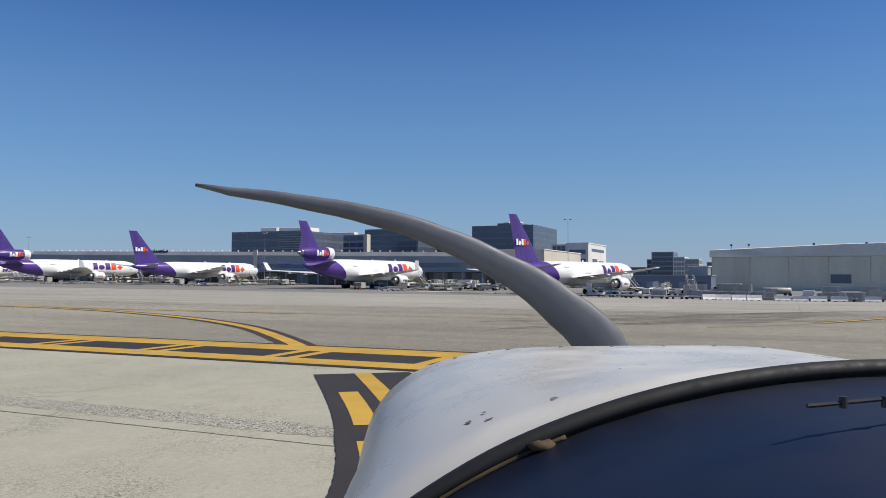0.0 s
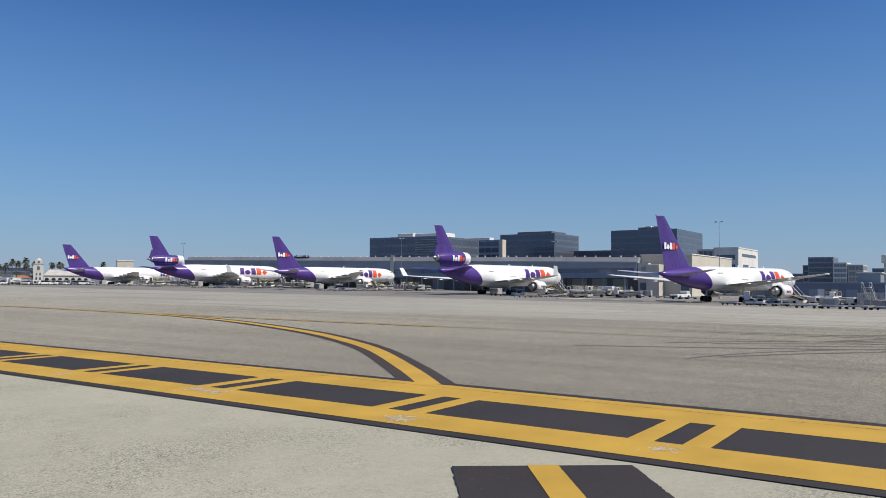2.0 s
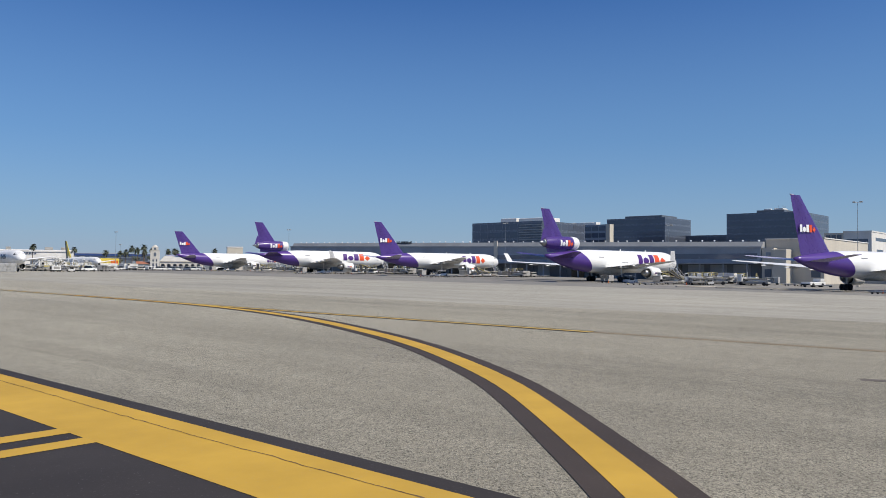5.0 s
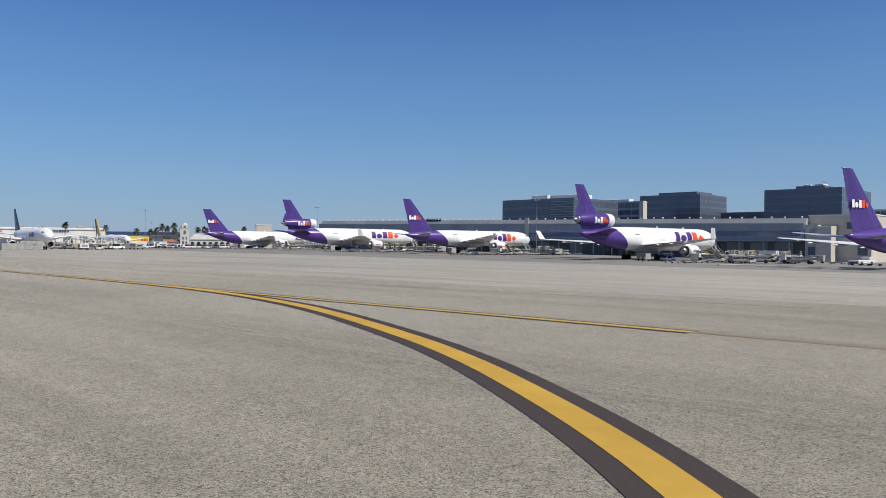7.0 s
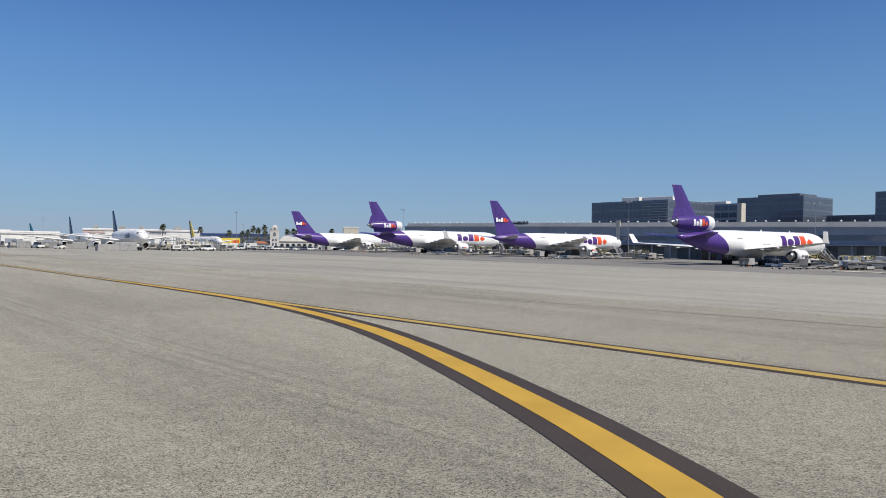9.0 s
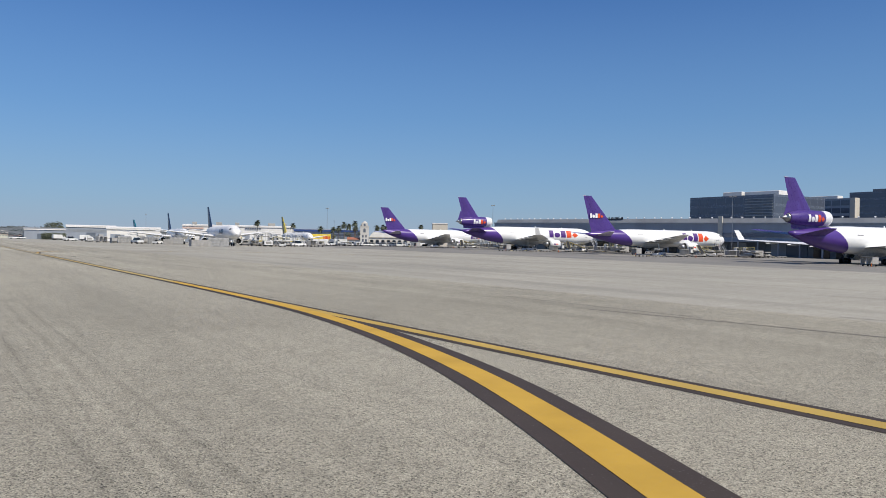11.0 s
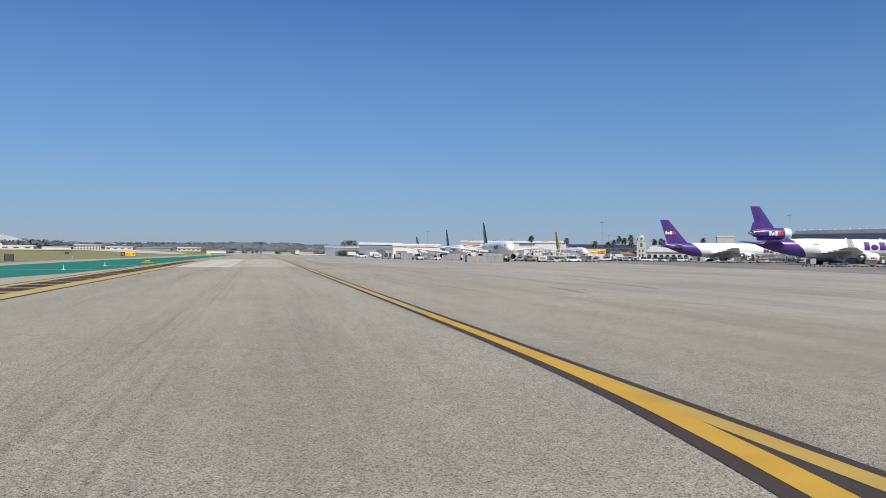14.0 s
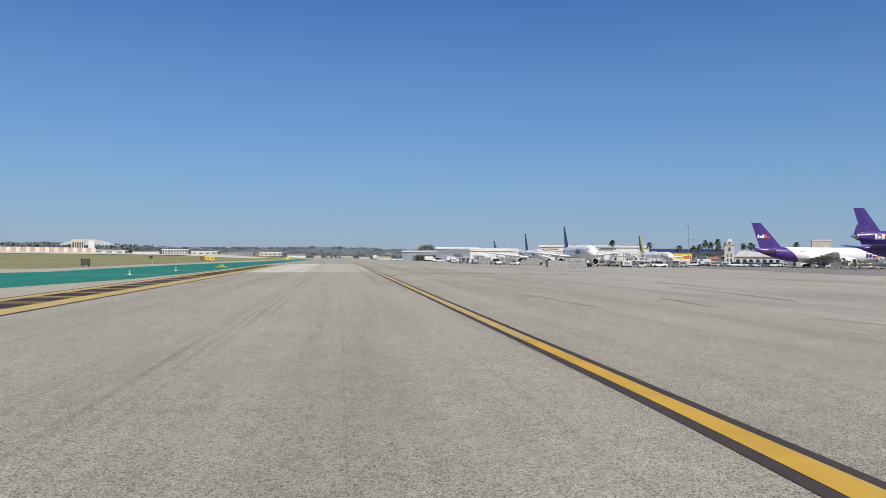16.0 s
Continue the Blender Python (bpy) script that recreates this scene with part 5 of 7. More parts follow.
def make_dolly(load=None):
    """A flat pallet dolly: frame, rails with rollers, drawbar, four wheels; with or without a container."""
    d = thing("pallet_dolly", pose(0, 0, 0), "grey flat cargo dolly with small wheels" if not load else "cargo dolly carrying a container", "cargo dolly", "dollies on the ramp")
    part("frame", boxes([(-1.7, 1.7, -1.1, -0.98, 0.36, 0.5), (-1.7, 1.7, 0.98, 1.1, 0.36, 0.5), (-1.7, -1.58, -0.98, 0.98, 0.36, 0.5), (1.58, 1.7, -0.98, 0.98, 0.36, 0.5), (-1.58, 1.58, -0.06, 0.06, 0.36, 0.46)]), M["gse_grey"], d)
    for k in range(7):
        part("roller", R((-1.45 + 0.48 * k, -0.97, 0.5), (-1.45 + 0.48 * k, 0.97, 0.5), 0.045, 8), M["steel"], d)
    part("drawbar", R((1.7, 0, 0.4), (2.7, 0, 0.3), 0.04), M["gse_yellow"], d)
    wheels(d, [(sx * 1.2, sy * 0.85) for sx in (-1, 1) for sy in (-1, 1)], 0.2, 0.14)
    if load:
        b = part("container", loft([[(-1.5, y, z) for y, z in o] if k == 0 else [(1.5, y, z) for y, z in o] for k in range(2) for o in [[(-0.75, 0.55), (1.05, 0.55), (1.05, 2.15), (-1.05, 2.15), (-1.05, 1.0)]]]), M[load], d, "aluminium air cargo container")
        part("door", B(-1.53, -1.5, -0.6, 0.9, 0.7, 2.0), M["canvas"], b)
        for k in (-0.5, 0.5):
            part("rib", B(-1.51, 1.51, k - 0.03, k + 0.03, 2.15, 2.19), M["steel"], b)
    return d


def make_uld(material, h=1.6, w=1.55, name_label="aluminium air cargo container"):
    u = thing("cargo_container", pose(0, 0, 0), name_label, "cargo container", "containers on the ramp")
    part("shell", loft([[(x, -w * 0.7, 0.1), (x, w, 0.1), (x, w, h), (x, -w, h), (x, -w, h * 0.42)] for x in (-0.78, 0.78)]), M[material], u)
    part("base", B(-0.8, 0.8, -w * 0.72, w * 1.01, 0.0, 0.1), M["gse_grey"], u)
    part("door", B(-0.815, -0.78, -w * 0.6, w * 0.9, 0.2, h - 0.12), M["canvas"], u, "grey canvas door")
    for k in (-0.4, 0.4):
        part("strap", B(-0.83, -0.815, k - 0.04, k + 0.04, 0.15, h - 0.1), M["gse_grey"], u)
    return u


def make_loader():
    """Scissor-lift cargo loader with raised deck, guard rails and a driver's stand."""
    d = thing("cargo_loader", pose(0, 0, 0), "yellow-white scissor cargo loader with raised deck", "cargo loader", "loaders beside the jets")
    part("chassis", B(-3.8, 3.8, -1.5, 1.5, 0.45, 0.95, bevel=0.06), M["gse_grey"], d)
    part("main_deck", B(-3.6, 2.0, -1.5, 1.5, 1.5, 1.75, bevel=0.04), M["gse_grey"], d)
    part("bridge_deck", B(2.15, 4.6, -1.6, 1.6, 1.75, 2.0, bevel=0.04), M["gse_white"], d)
    part("side_plate", B(-3.4, 1.9, -1.56, -1.5, 1.42, 1.8), M["gse_yellow"], d, "yellow-green side plate")
    for y in (-1.25, 1.25):
        part("scissor_arm", R((-3.2, y, 0.95), (1.6, y, 1.5), 0.11), M["gse_white"], d)
        part("scissor_arm", R((1.6, y, 0.95), (-3.2, y, 1.5), 0.11), M["gse_white"], d)
        part("scissor_arm", R((2.3, y, 0.95), (4.3, y, 1.75), 0.1), M["gse_white"], d)
        for x in (2.2, 3.4, 4.5):
            part("rail_post", R((x, y * 1.25, 2.0), (x, y * 1.25, 3.0), 0.04), M["gse_yellow"], d)
        part("hand_rail", R((2.2, y * 1.25, 3.0), (4.5, y * 1.25, 3.0), 0.04), M["gse_yellow"], d)
        part("hand_rail", R((2.2, y * 1.25, 2.5), (4.5, y * 1.25, 2.5), 0.03), M["gse_yellow"], d)
    cabin = part("driver_stand", B(2.3, 3.4, 1.65, 2.5, 1.0, 2.9, bevel=0.06), M["gse_white"], d)
    part("window", B(2.27, 2.3, 1.75, 2.4, 2.1, 2.75), M["glass"], cabin)
    wheels(d, [(sx * 2.8, sy * 1.35) for sx in (-1, 1) for sy in (-1, 1)], 0.48, 0.35)
    return d


def make_tug():
    d = thing("baggage_tug", pose(0, 0, 0), "small white open ramp tug", "tug", "tugs on the ramp")
    part("body", loft([[(x, -0.75, 0.3), (x, 0.75, 0.3), (x, 0.75, z), (x, -0.75, z)] for x, z in ((-1.5, 0.85), (-0.3, 0.85), (-0.2, 1.0), (1.1, 1.02), (1.5, 0.9))]), M["gse_white"], d)
    part("roof", B(-0.9, 0.35, -0.7, 0.7, 1.85, 1.93, bevel=0.03), M["gse_white"], d)
    for x in (-0.85, 0.3):
        for y in (-0.65, 0.65):
            part("post", R((x, y, 0.85), (x, y, 1.86), 0.035), M["gse_grey"], d)
    part("seat", B(-0.7, -0.2, -0.5, 0.5, 0.85, 1.3, bevel=0.06), M["seal"], d)
    wheels(d, [(sx * 0.95, sy * 0.65) for sx in (-1, 1) for sy in (-1, 1)], 0.32, 0.24)
    return d


def make_belt():
    d = thing("belt_loader", pose(0, 0, 0), "white belt loader with its belt raised", "belt loader", "loaders beside the jets")
    part("body", B(-2.6, 2.0, -0.95, 0.95, 0.35, 0.95, bevel=0.08), M["gse_white"], d)
    part("belt", loft([[(-3.4, -0.5, 0.95), (-3.4, 0.5, 0.95), (-3.4, 0.5, 1.15), (-3.4, -0.5, 1.15)], [(3.8, -0.5, 3.2), (3.8, 0.5, 3.2), (3.8, 0.5, 3.4), (3.8, -0.5, 3.4)]]), M["tyre"], d, "black conveyor belt")
    for y in (-0.55, 0.55):
        part("side_rail", R((-3.4, y, 1.2), (3.8, y, 3.45), 0.05), M["gse_yellow"], d)
        part("strut", R((1.2, y, 0.9), (2.4, y, 2.8), 0.06), M["gse_grey"], d)
    wheels(d, [(sx * 1.7, sy * 0.85) for sx in (-1, 1) for sy in (-1, 1)], 0.36, 0.26)
    return d


def make_stairs():
    d = thing("boarding_stairs", pose(0, 0, 0), "white wheeled maintenance stairs with rails", "stairs", "stairs beside the jets")
    part("chassis", B(-2.4, 2.4, -0.9, 0.9, 0.35, 0.6), M["gse_grey"], d)
    for k in range(14):
        part("step", B(-2.3 + 0.26 * k, -2.0 + 0.26 * k, -0.7, 0.7, 0.75 + 0.24 * k, 0.8 + 0.24 * k), M["steel"], d)
    part("platform", B(1.3, 2.6, -0.8, 0.8, 4.05, 4.15), M["gse_white"], d)
    for y in (-0.75, 0.75):
        part("stringer", R((-2.3, y, 0.6), (1.4, y, 4.05), 0.08), M["gse_white"], d)
        part("hand_rail", R((-2.3, y, 1.6), (1.4, y, 5.05), 0.035), M["gse_white"], d)
        part("hand_rail", R((1.4, y, 5.05), (2.6, y, 5.05), 0.035), M["gse_white"], d)
        for x, z in ((1.4, 4.1), (2.5, 4.1), (-0.4, 2.3)):
            part("post", R((x, y, z), (x, y, z + 1.0), 0.03), M["gse_white"], d)
        for x in (1.4, 2.4):
            part("leg", R((x, y, 0.5), (x, y, 4.05), 0.06), M["gse_grey"], d)
    wheels(d, [(sx * 1.8, sy * 0.85) for sx in (-1, 1) for sy in (-1, 1)], 0.3, 0.2)
    return d


def make_truck(material, label, ln=6.5, h=2.9):
    d = thing("box_truck", pose(0, 0, 0), label, "truck", "service trucks")
    part("box", B(-ln / 2, ln / 2 - 1.9, -1.15, 1.15, 0.85, h, bevel=0.06), M[material], d)
    part("cab", loft([[(x, -1.05, 0.55), (x, 1.05, 0.55), (x, 1.0, z), (x, -1.0, z)] for x, z in ((ln / 2 - 1.8, 2.3), (ln / 2 - 0.9, 2.3), (ln / 2 - 0.35, 1.5), (ln / 2, 1.35))]), M["gse_white"], d)
    part("windscreen", loft([[(ln / 2 - 0.86, y, 2.2), (ln / 2 - 0.36, y, 1.55), (ln / 2 - 0.32, y, 1.55), (ln / 2 - 0.82, y, 2.2)] for y in (-0.9, 0.9)]), M["glass"], d)
    for y in (-1.06, 1.03):
        part("side_window", B(ln / 2 - 1.6, ln / 2 - 0.95, y, y + 0.03, 1.5, 2.15), M["glass"], d)
    part("frame", B(-ln / 2 + 0.2, ln / 2 - 0.2, -0.5, 0.5, 0.5, 0.85), M["dark_metal"], d)
    wheels(d, [(sx, sy * 0.95) for sx in (-ln / 2 + 1.3, ln / 2 - 1.1) for sy in (-1, 1)], 0.43, 0.28)
    return d


def make_pickup():
    d = thing("pickup_truck", pose(0, 0, 0), "white service pickup parked on the ramp", "pickup", "service trucks")
    part("body", loft([[(x, -0.95, 0.45), (x, 0.95, 0.45), (x, 0.9, z), (x, -0.9, z)] for x, z in ((-2.7, 1.05), (-0.7, 1.05), (1.0, 1.1), (2.4, 1.0), (2.65, 0.75))]), M["gse_white"], d)
    part("cabin", loft([[(x, -0.82, 1.05), (x, 0.82, 1.05), (x, 0.7, z), (x, -0.7, z)] for x, z in ((-0.75, 1.2), (-0.6, 1.8), (0.6, 1.82), (1.2, 1.15))]), M["glass"], d)
    part("roof", B(-0.6, 0.6, -0.7, 0.7, 1.8, 1.86, bevel=0.02), M["gse_white"], d)
    wheels(d, [(sx, sy * 0.85) for sx in (-1.75, 1.7) for sy in (-1, 1)], 0.37, 0.25)
    return d


def make_barrier(ln=2.2):
    prof = [(-0.3, 0.0), (0.3, 0.0), (0.28, 0.14), (0.13, 0.36), (0.09, 0.82), (-0.09, 0.82), (-0.13, 0.36), (-0.28, 0.12)]
    b = thing("traffic_barrier", pose(0, 0, 0), "white plastic traffic barrier in a row", "barrier", "barriers on the ramp")
    part("body", loft([[(p, y, z) for p, z in prof] for y in (-ln / 2, ln / 2)]), M["barrier"], b)
    for y in (-ln / 4, ln / 4):
        part("fork_slot", B(-0.305, -0.26, y - 0.18, y + 0.18, 0.0, 0.09), M["seal"], b)
    return b


def make_cone():
    c = thing("traffic_cone", pose(0, 0, 0), "small orange plastic traffic cone", "traffic cone", "cones round the jets")
    part("base", B(-0.19, 0.19, -0.19, 0.19, 0, 0.04), M["tyre"], c)
    part("body", R((0, 0, 0.04), (0, 0, 0.72), 0.14, 12, 0.03), M["cone"], c)
    return c


def make_gpu():
    g = thing("ground_power_cart", pose(0, 0, 0), "white boxy ground power cart", "power cart", "carts on the ramp")
    part("housing", B(-1.4, 1.2, -0.85, 0.85, 0.45, 1.75, bevel=0.1), M["gse_white"], g)
    part("grille", B(-1.43, -1.4, -0.6, 0.6, 0.7, 1.5), M["dark_metal"], g)
    part("side_panel", B(-0.9, 0.8, -0.88, -0.85, 0.8, 1.5), M["gse_grey"], g)
    part("drawbar", R((1.2, 0, 0.5), (2.2, 0, 0.35), 0.04), M["gse_grey"], g)
    wheels(g, [(sx * 0.9, sy * 0.75) for sx in (-1, 1) for sy in (-1, 1)], 0.3, 0.18)
    return g


def make_tank():
    g = thing("tank_trailer", pose(0, 0, 0), "grey steel tank trailer", "tank trailer")
    part("tank", spin_x([(-3.6, 0.35), (-3.4, 0.78), (3.4, 0.78), (3.6, 0.35)], 20, 0, 1.5, True), M["alu"], g, "", True)
    for x in (-2.5, 0, 2.5):
        part("band", spin_x([(x - 0.06, 0.8), (x + 0.06, 0.8)], 20, 0, 1.5), M["gse_grey"], g, "", True)
    part("frame", B(-3.4, 3.6, -0.6, 0.6, 0.55, 0.85), M["gse_grey"], g)
    wheels(g, [(sx, sy * 0.95) for sx in (-3.2, -2.1, 3.0) for sy in (-1, 1)], 0.45, 0.3)
    return g


def make_panel():
    d = thing("blast_panel", pose(0, 0, 0), "upright white board on a steel foot", "board", "boards on the ramp")
    part("board", B(-0.05, 0.05, -0.8, 0.8, 0.25, 3.3, bevel=0.02), M["gse_white"], d)
    part("foot", boxes([(-0.6, 0.6, -0.7, -0.6, 0, 0.25), (-0.6, 0.6, 0.6, 0.7, 0, 0.25)]), M["gse_grey"], d)
    return d


def make_cart():
    """An open-sided baggage cart with a roof."""
    d = thing("baggage_cart", pose(0, 0, 0), "open-sided grey baggage cart with a roof", "baggage cart", "carts on the ramp")
    part("floor", B(-1.6, 1.6, -0.8, 0.8, 0.45, 0.55), M["gse_grey"], d)
    part("roof", B(-1.65, 1.65, -0.85, 0.85, 1.95, 2.02, bevel=0.02), M["gse_white"], d)
    for x in (-1.6, 1.52):
        part("end_panel", B(x, x + 0.08, -0.8, 0.8, 0.55, 1.95), M["alu"], d)
    part("middle_panel", B(-0.03, 0.03, -0.8, 0.8, 0.55, 1.95), M["alu"], d)
    part("drawbar", R((1.6, 0, 0.4), (2.5, 0, 0.3), 0.04), M["gse_grey"], d)
    wheels(d, [(sx * 1.1, sy * 0.65) for sx in (-1, 1) for sy in (-1, 1)], 0.22, 0.14)
    return d


def make_flat():
    """A long low trailer bed."""
    d = thing("flat_trailer", pose(0, 0, 0), "long low rust-brown flat trailer", "trailer", "trailers on the ramp")
    part("bed", B(-2.7, 2.7, -1.2, 1.2, 0.42, 0.56, bevel=0.02), M["rust"], d)
    part("side_rail", boxes([(-2.75, 2.75, -1.26, -1.2, 0.38, 0.66), (-2.75, 2.75, 1.2, 1.26, 0.38, 0.66)]), M["gse_grey"], d)
    wheels(d, [(sx * 2.0, sy * 0.95) for sx in (-1, 1) for sy in (-1, 1)], 0.2, 0.15)
    return d


def make_wrapped():
    d = thing("wrapped_pallet", pose(0, 0, 0), "tall pallet load wrapped in pale plastic", "pallet load", "pallets on the apron")
    part("load", loft([[(x * q, y * q, z) for x, y in ((-1.3, -1.5), (-0.2, -1.56), (1.1, -1.52), (1.3, -1.4), (1.33, 0.2), (1.28, 1.42), (1.1, 1.55), (-0.5, 1.52), (-1.28, 1.45), (-1.34, 0.1))] for z, q in ((0.12, 0.85), (0.3, 0.88), (1.2, 0.86), (1.9, 0.87), (2.15, 0.84), (2.22, 0.72))]), M["wrap"], d)
    for z in (0.8, 1.5):
        part("strap", loft([[(x * 0.885, y * 0.885, z + h) for x, y in ((-1.33, -1.52), (1.31, -1.54), (1.35, 1.5), (-1.33, 1.5))] for h in (0, 0.08)]), M["gse_grey"], d)
    part("pallet", B(-1.2, 1.2, -1.45, 1.45, 0, 0.12), M["gse_grey"], d)
    return d


def make_tractor():
    """A long low tow tractor with its cab at one end."""
    d = thing("tow_tractor", pose(0, 0, 0), "long low white aircraft tow tractor", "tow tractor", "tugs on the ramp")
    part("body", B(-3.0, 3.0, -1.3, 1.3, 0.4, 1.25, bevel=0.12), M["gse_white"], d)
    cab = part("cab", B(-2.8, -1.2, -1.1, 1.1, 1.25, 2.05, bevel=0.12), M["gse_white"], d)
    part("window", B(-2.6, -1.4, -1.13, -1.08, 1.4, 1.85), M["glass"], cab)
    part("window", B(-2.84, -2.78, -0.9, 0.9, 1.4, 1.85), M["glass"], cab)
    part("bumper", B(2.98, 3.12, -1.2, 1.2, 0.45, 0.75), M["tyre"], d)
    wheels(d, [(sx * 1.8, sy * 1.12) for sx in (-1, 1) for sy in (-1, 1)], 0.5, 0.4)
    return d


PROTO = dict(wrapped=make_wrapped(), tractor=make_tractor(), panel=make_panel(), cart=make_cart(), flat=make_flat(), dolly=make_dolly(), loaded=make_dolly("alu"), uld=make_uld("alu"), uldc=make_uld("canvas", 1.6, 1.55, "grey canvas-covered cargo container"), big=make_uld("alu", 2.9, 1.9, "tall aluminium cargo container"),
             loader=make_loader(), tug=make_tug(), belt=make_belt(), stairs=make_stairs(), truck=make_truck("gse_white", "white box truck on the ramp"), grey=make_truck("gse_grey", "grey box trailer truck", 8.0, 3.1),
             pickup=make_pickup(), barrier=make_barrier(), cone=make_cone(), gpu=make_gpu(), tank=make_tank())
USED = set()


def put(kind, x, y, turn=0.0, z=None):
    z = ground_z(x, y) if z is None else z
    m = pose(x, y, z, 0, 0, turn)
    if kind not in USED:
        USED.add(kind)
        PROTO[kind].matrix_world = m
        return PROTO[kind]
    return copy_thing(PROTO[kind], m)


# south-west corner of the ramp
for x, y in ((96.9, -15.4), (97.2, -18.6), (97.6, -21.6), (98.0, -24.4)):
    put("dolly", x, y, 90 + y)
for x, y, a in ((94.4, -26.5, 38), (94.8, -28.5, 24), (94.6, -30.6, 31), (94.7, -32.7, 27)):
    put("barrier", x, y, a)
for x, y in ((103.8, -34.3), (103.8, -37.9), (104.5, -41.5), (105, -45.0)):
    put("dolly", x, y, 84 + y % 3)
for x, y in ((104, -48.6), (106, -52.0), (107, -55.5), (108, -59.0)):
    put("barrier", x, y, 8)
for x, y, a in ((142.9, -18.4, 2), (143.2, -21.0, 5), (143.0, -23.4, 1), (142.5, -26.5, 3), (140.5, -28.4, 8)):
    put("uld" if y < -24 else "uldc", x + 8, y, a)
for x, y, a in ((99.5, -36.4, 12), (100.0, -38.9, 5), (100.2, -41.3, 9), (100.6, -44.0, 4)):
    put("barrier", x, y, a)
put("grey", 205, -21.0, 88)
for x, y, k, a in ((188, -15.6, "big", 4), (189, -19.6, "uldc", 2), (188.5, -22.9, "big", 3), (188, -26.6, "big", -3), (190, -30.0, "uld", 6), (186, -13.0, "uldc", 8), (172, -46.0, "big", 2), (173, -50.2, "uldc", 5), (172.5, -54.0, "big", -2), (174, -58.0, "uld", 4), (184, -41.5, "gpu", 85), (181, -62, "big", 3)):
    put(k, x, y, a)
put("tank", 195, -34.2, 90)
for x, y in ((138.7, -31.6), (139.5, -33.4), (143.0, -12.0), (150, -44), (150.5, -46.4), (151, -49)):
    put("uld", x, y, 4)
put("uld", 124.0, -44.1, 5)
put("uld", 124.6, -47.6, 9)
for x, y in ((150, -53), (150, -56.6), (151.5, -60.6), (153, -64.5)):
    put("loaded", x, y, 92)
put("gpu", 176.0, -4.0, 60)
put("gpu", 175.0, -8.0, 50)
put("gpu", 174.0, -12.5, 40)
put("stairs", 150.0, -18.0, 170)
for k in range(5, 10):
    put("uldc" if k % 3 else "big", 160 + 3.0 * (k % 5), -8 - 7.5 * (k // 5) - 2 * (k % 3), 85 + 3 * k)
for k in range(7):
    put("dolly", 112 + 1.5 * k, -58 - 3.4 * k, 88)


# round each jet of the row
def serve(tip, heading, scale=1.0, seed=0, light=False):
    r = random.Random(seed)
    f = pose(tip[0], tip[1], 0, 0, 0, heading)

    def at_(kind, x, y, turn):
        p = f @ Vector((x * scale, y * scale, 0))
        put(kind, p.x, p.y, heading + turn)
    at_("loader", 42.5, -7.6, 90)
    at_("tug", 21.0, -9.5, 5)
    at_("stairs", 47.5, -5.8, 78)
    at_("gpu", 50.5, -4.2, 20)
    at_("tug", 38.0, -12.0, 10)
    for k in range(3 if light else 6):
        at_("loaded" if k == 5 else "flat" if k % 2 else "dolly", 20 + 5.6 * k, -19 - 0.25 * k, 180 + r.uniform(-3, 3))
    for k in range(2 if light else 4):
        at_("dolly", 47 + 4.7 * k, -15 - 0.5 * k, 170 + r.uniform(-5, 5))
    at_("uld", 44, -14.5, r.uniform(0, 90))
    at_("uldc", 46.6, -13.5, r.uniform(0, 90))
    at_("loader", 46.0, -13.0 - 6, 95)
    at_("belt", 39.0, -8.0, 110)
    at_("tug", 16.5, -14.0, 15)
    for k in range(3):
        at_("uldc" if k % 2 else "uld", 50 + 2.6 * k, -10.5 + 0.4 * k, r.uniform(-20, 20))
    for k in range(4):
        at_("dolly", 3 + 4.7 * k, -24 + 0.3 * k, 180 + r.uniform(-4, 4))
    for x, y, k, a in ((33.0, -14.0, "loader", 88), (41.0, -17.0, "cart", 5), (45.0, -17.2, "cart", 178), (26.5, -13.5, "cart", 30), (52.0, -16.5, "loader", 100), (12.0, -10.0, "cart", 80), (29.5, -17.0, "belt", 60)):
        if not light:
            at_(k, x, y, a)
    for x, y in ((10.5, -11.5), (20, -26), (56, -2)):
        at_("cone", x, y, 0)


serve((138.7, 20.2), -17, 1.0, 1, True)
serve((151.9, 86.0), -8.2, 1.1, 2)
serve((158.1, 155.2), -10.3, 1.0, 3)
serve((145.5, 202.9), -8, 1.1, 4)
serve((152.2, 269.7), -2, 1.0, 5)
# between the second and the first jet
for x, y, k, a in ((190, 47, "loader", 10), (186, 44, "loader", 95), (196, 50, "gpu", 30), (196, 38, "dolly", 85), (194, 33.5, "dolly", 88), (193, 29, "dolly", 92), (207, 60, "truck", 90), (128, 2.5, "dolly", 75), (127, -2.0, "dolly", 80), (126.5, -6.5, "dolly", 84)):
    put(k, x, y, a)

for x, y, k, a in ((157, 3.0, "loader", 95), (189, 0, "gpu", 20), (192, -3.0, "gpu", 10), (206, -1.5, "panel", 5), (204, -5.0, "panel", 8), (181, -11, "loader", 80), (195, 60.5, "loader", 100), (198, 58.5, "loader", 20), (200, 54, "cart", 90), (201, 50, "cart", 86), (203, 45, "cart", 92), (190, 62, "flat", 100)):
    put(k, x, y, a)

for x, y, k, a in ((192, 31.5, "tractor", 160), (174, 54, "loader", 30), (180, 52.5, "loader", 110), (177, 57, "cart", 20), (176, 51.5, "tug", 40)):
    put(k, x, y, a)

rail = thing("ground_rail", pose(0, 0, 0), "long low pale pipe rail lying on the ramp", "rail")
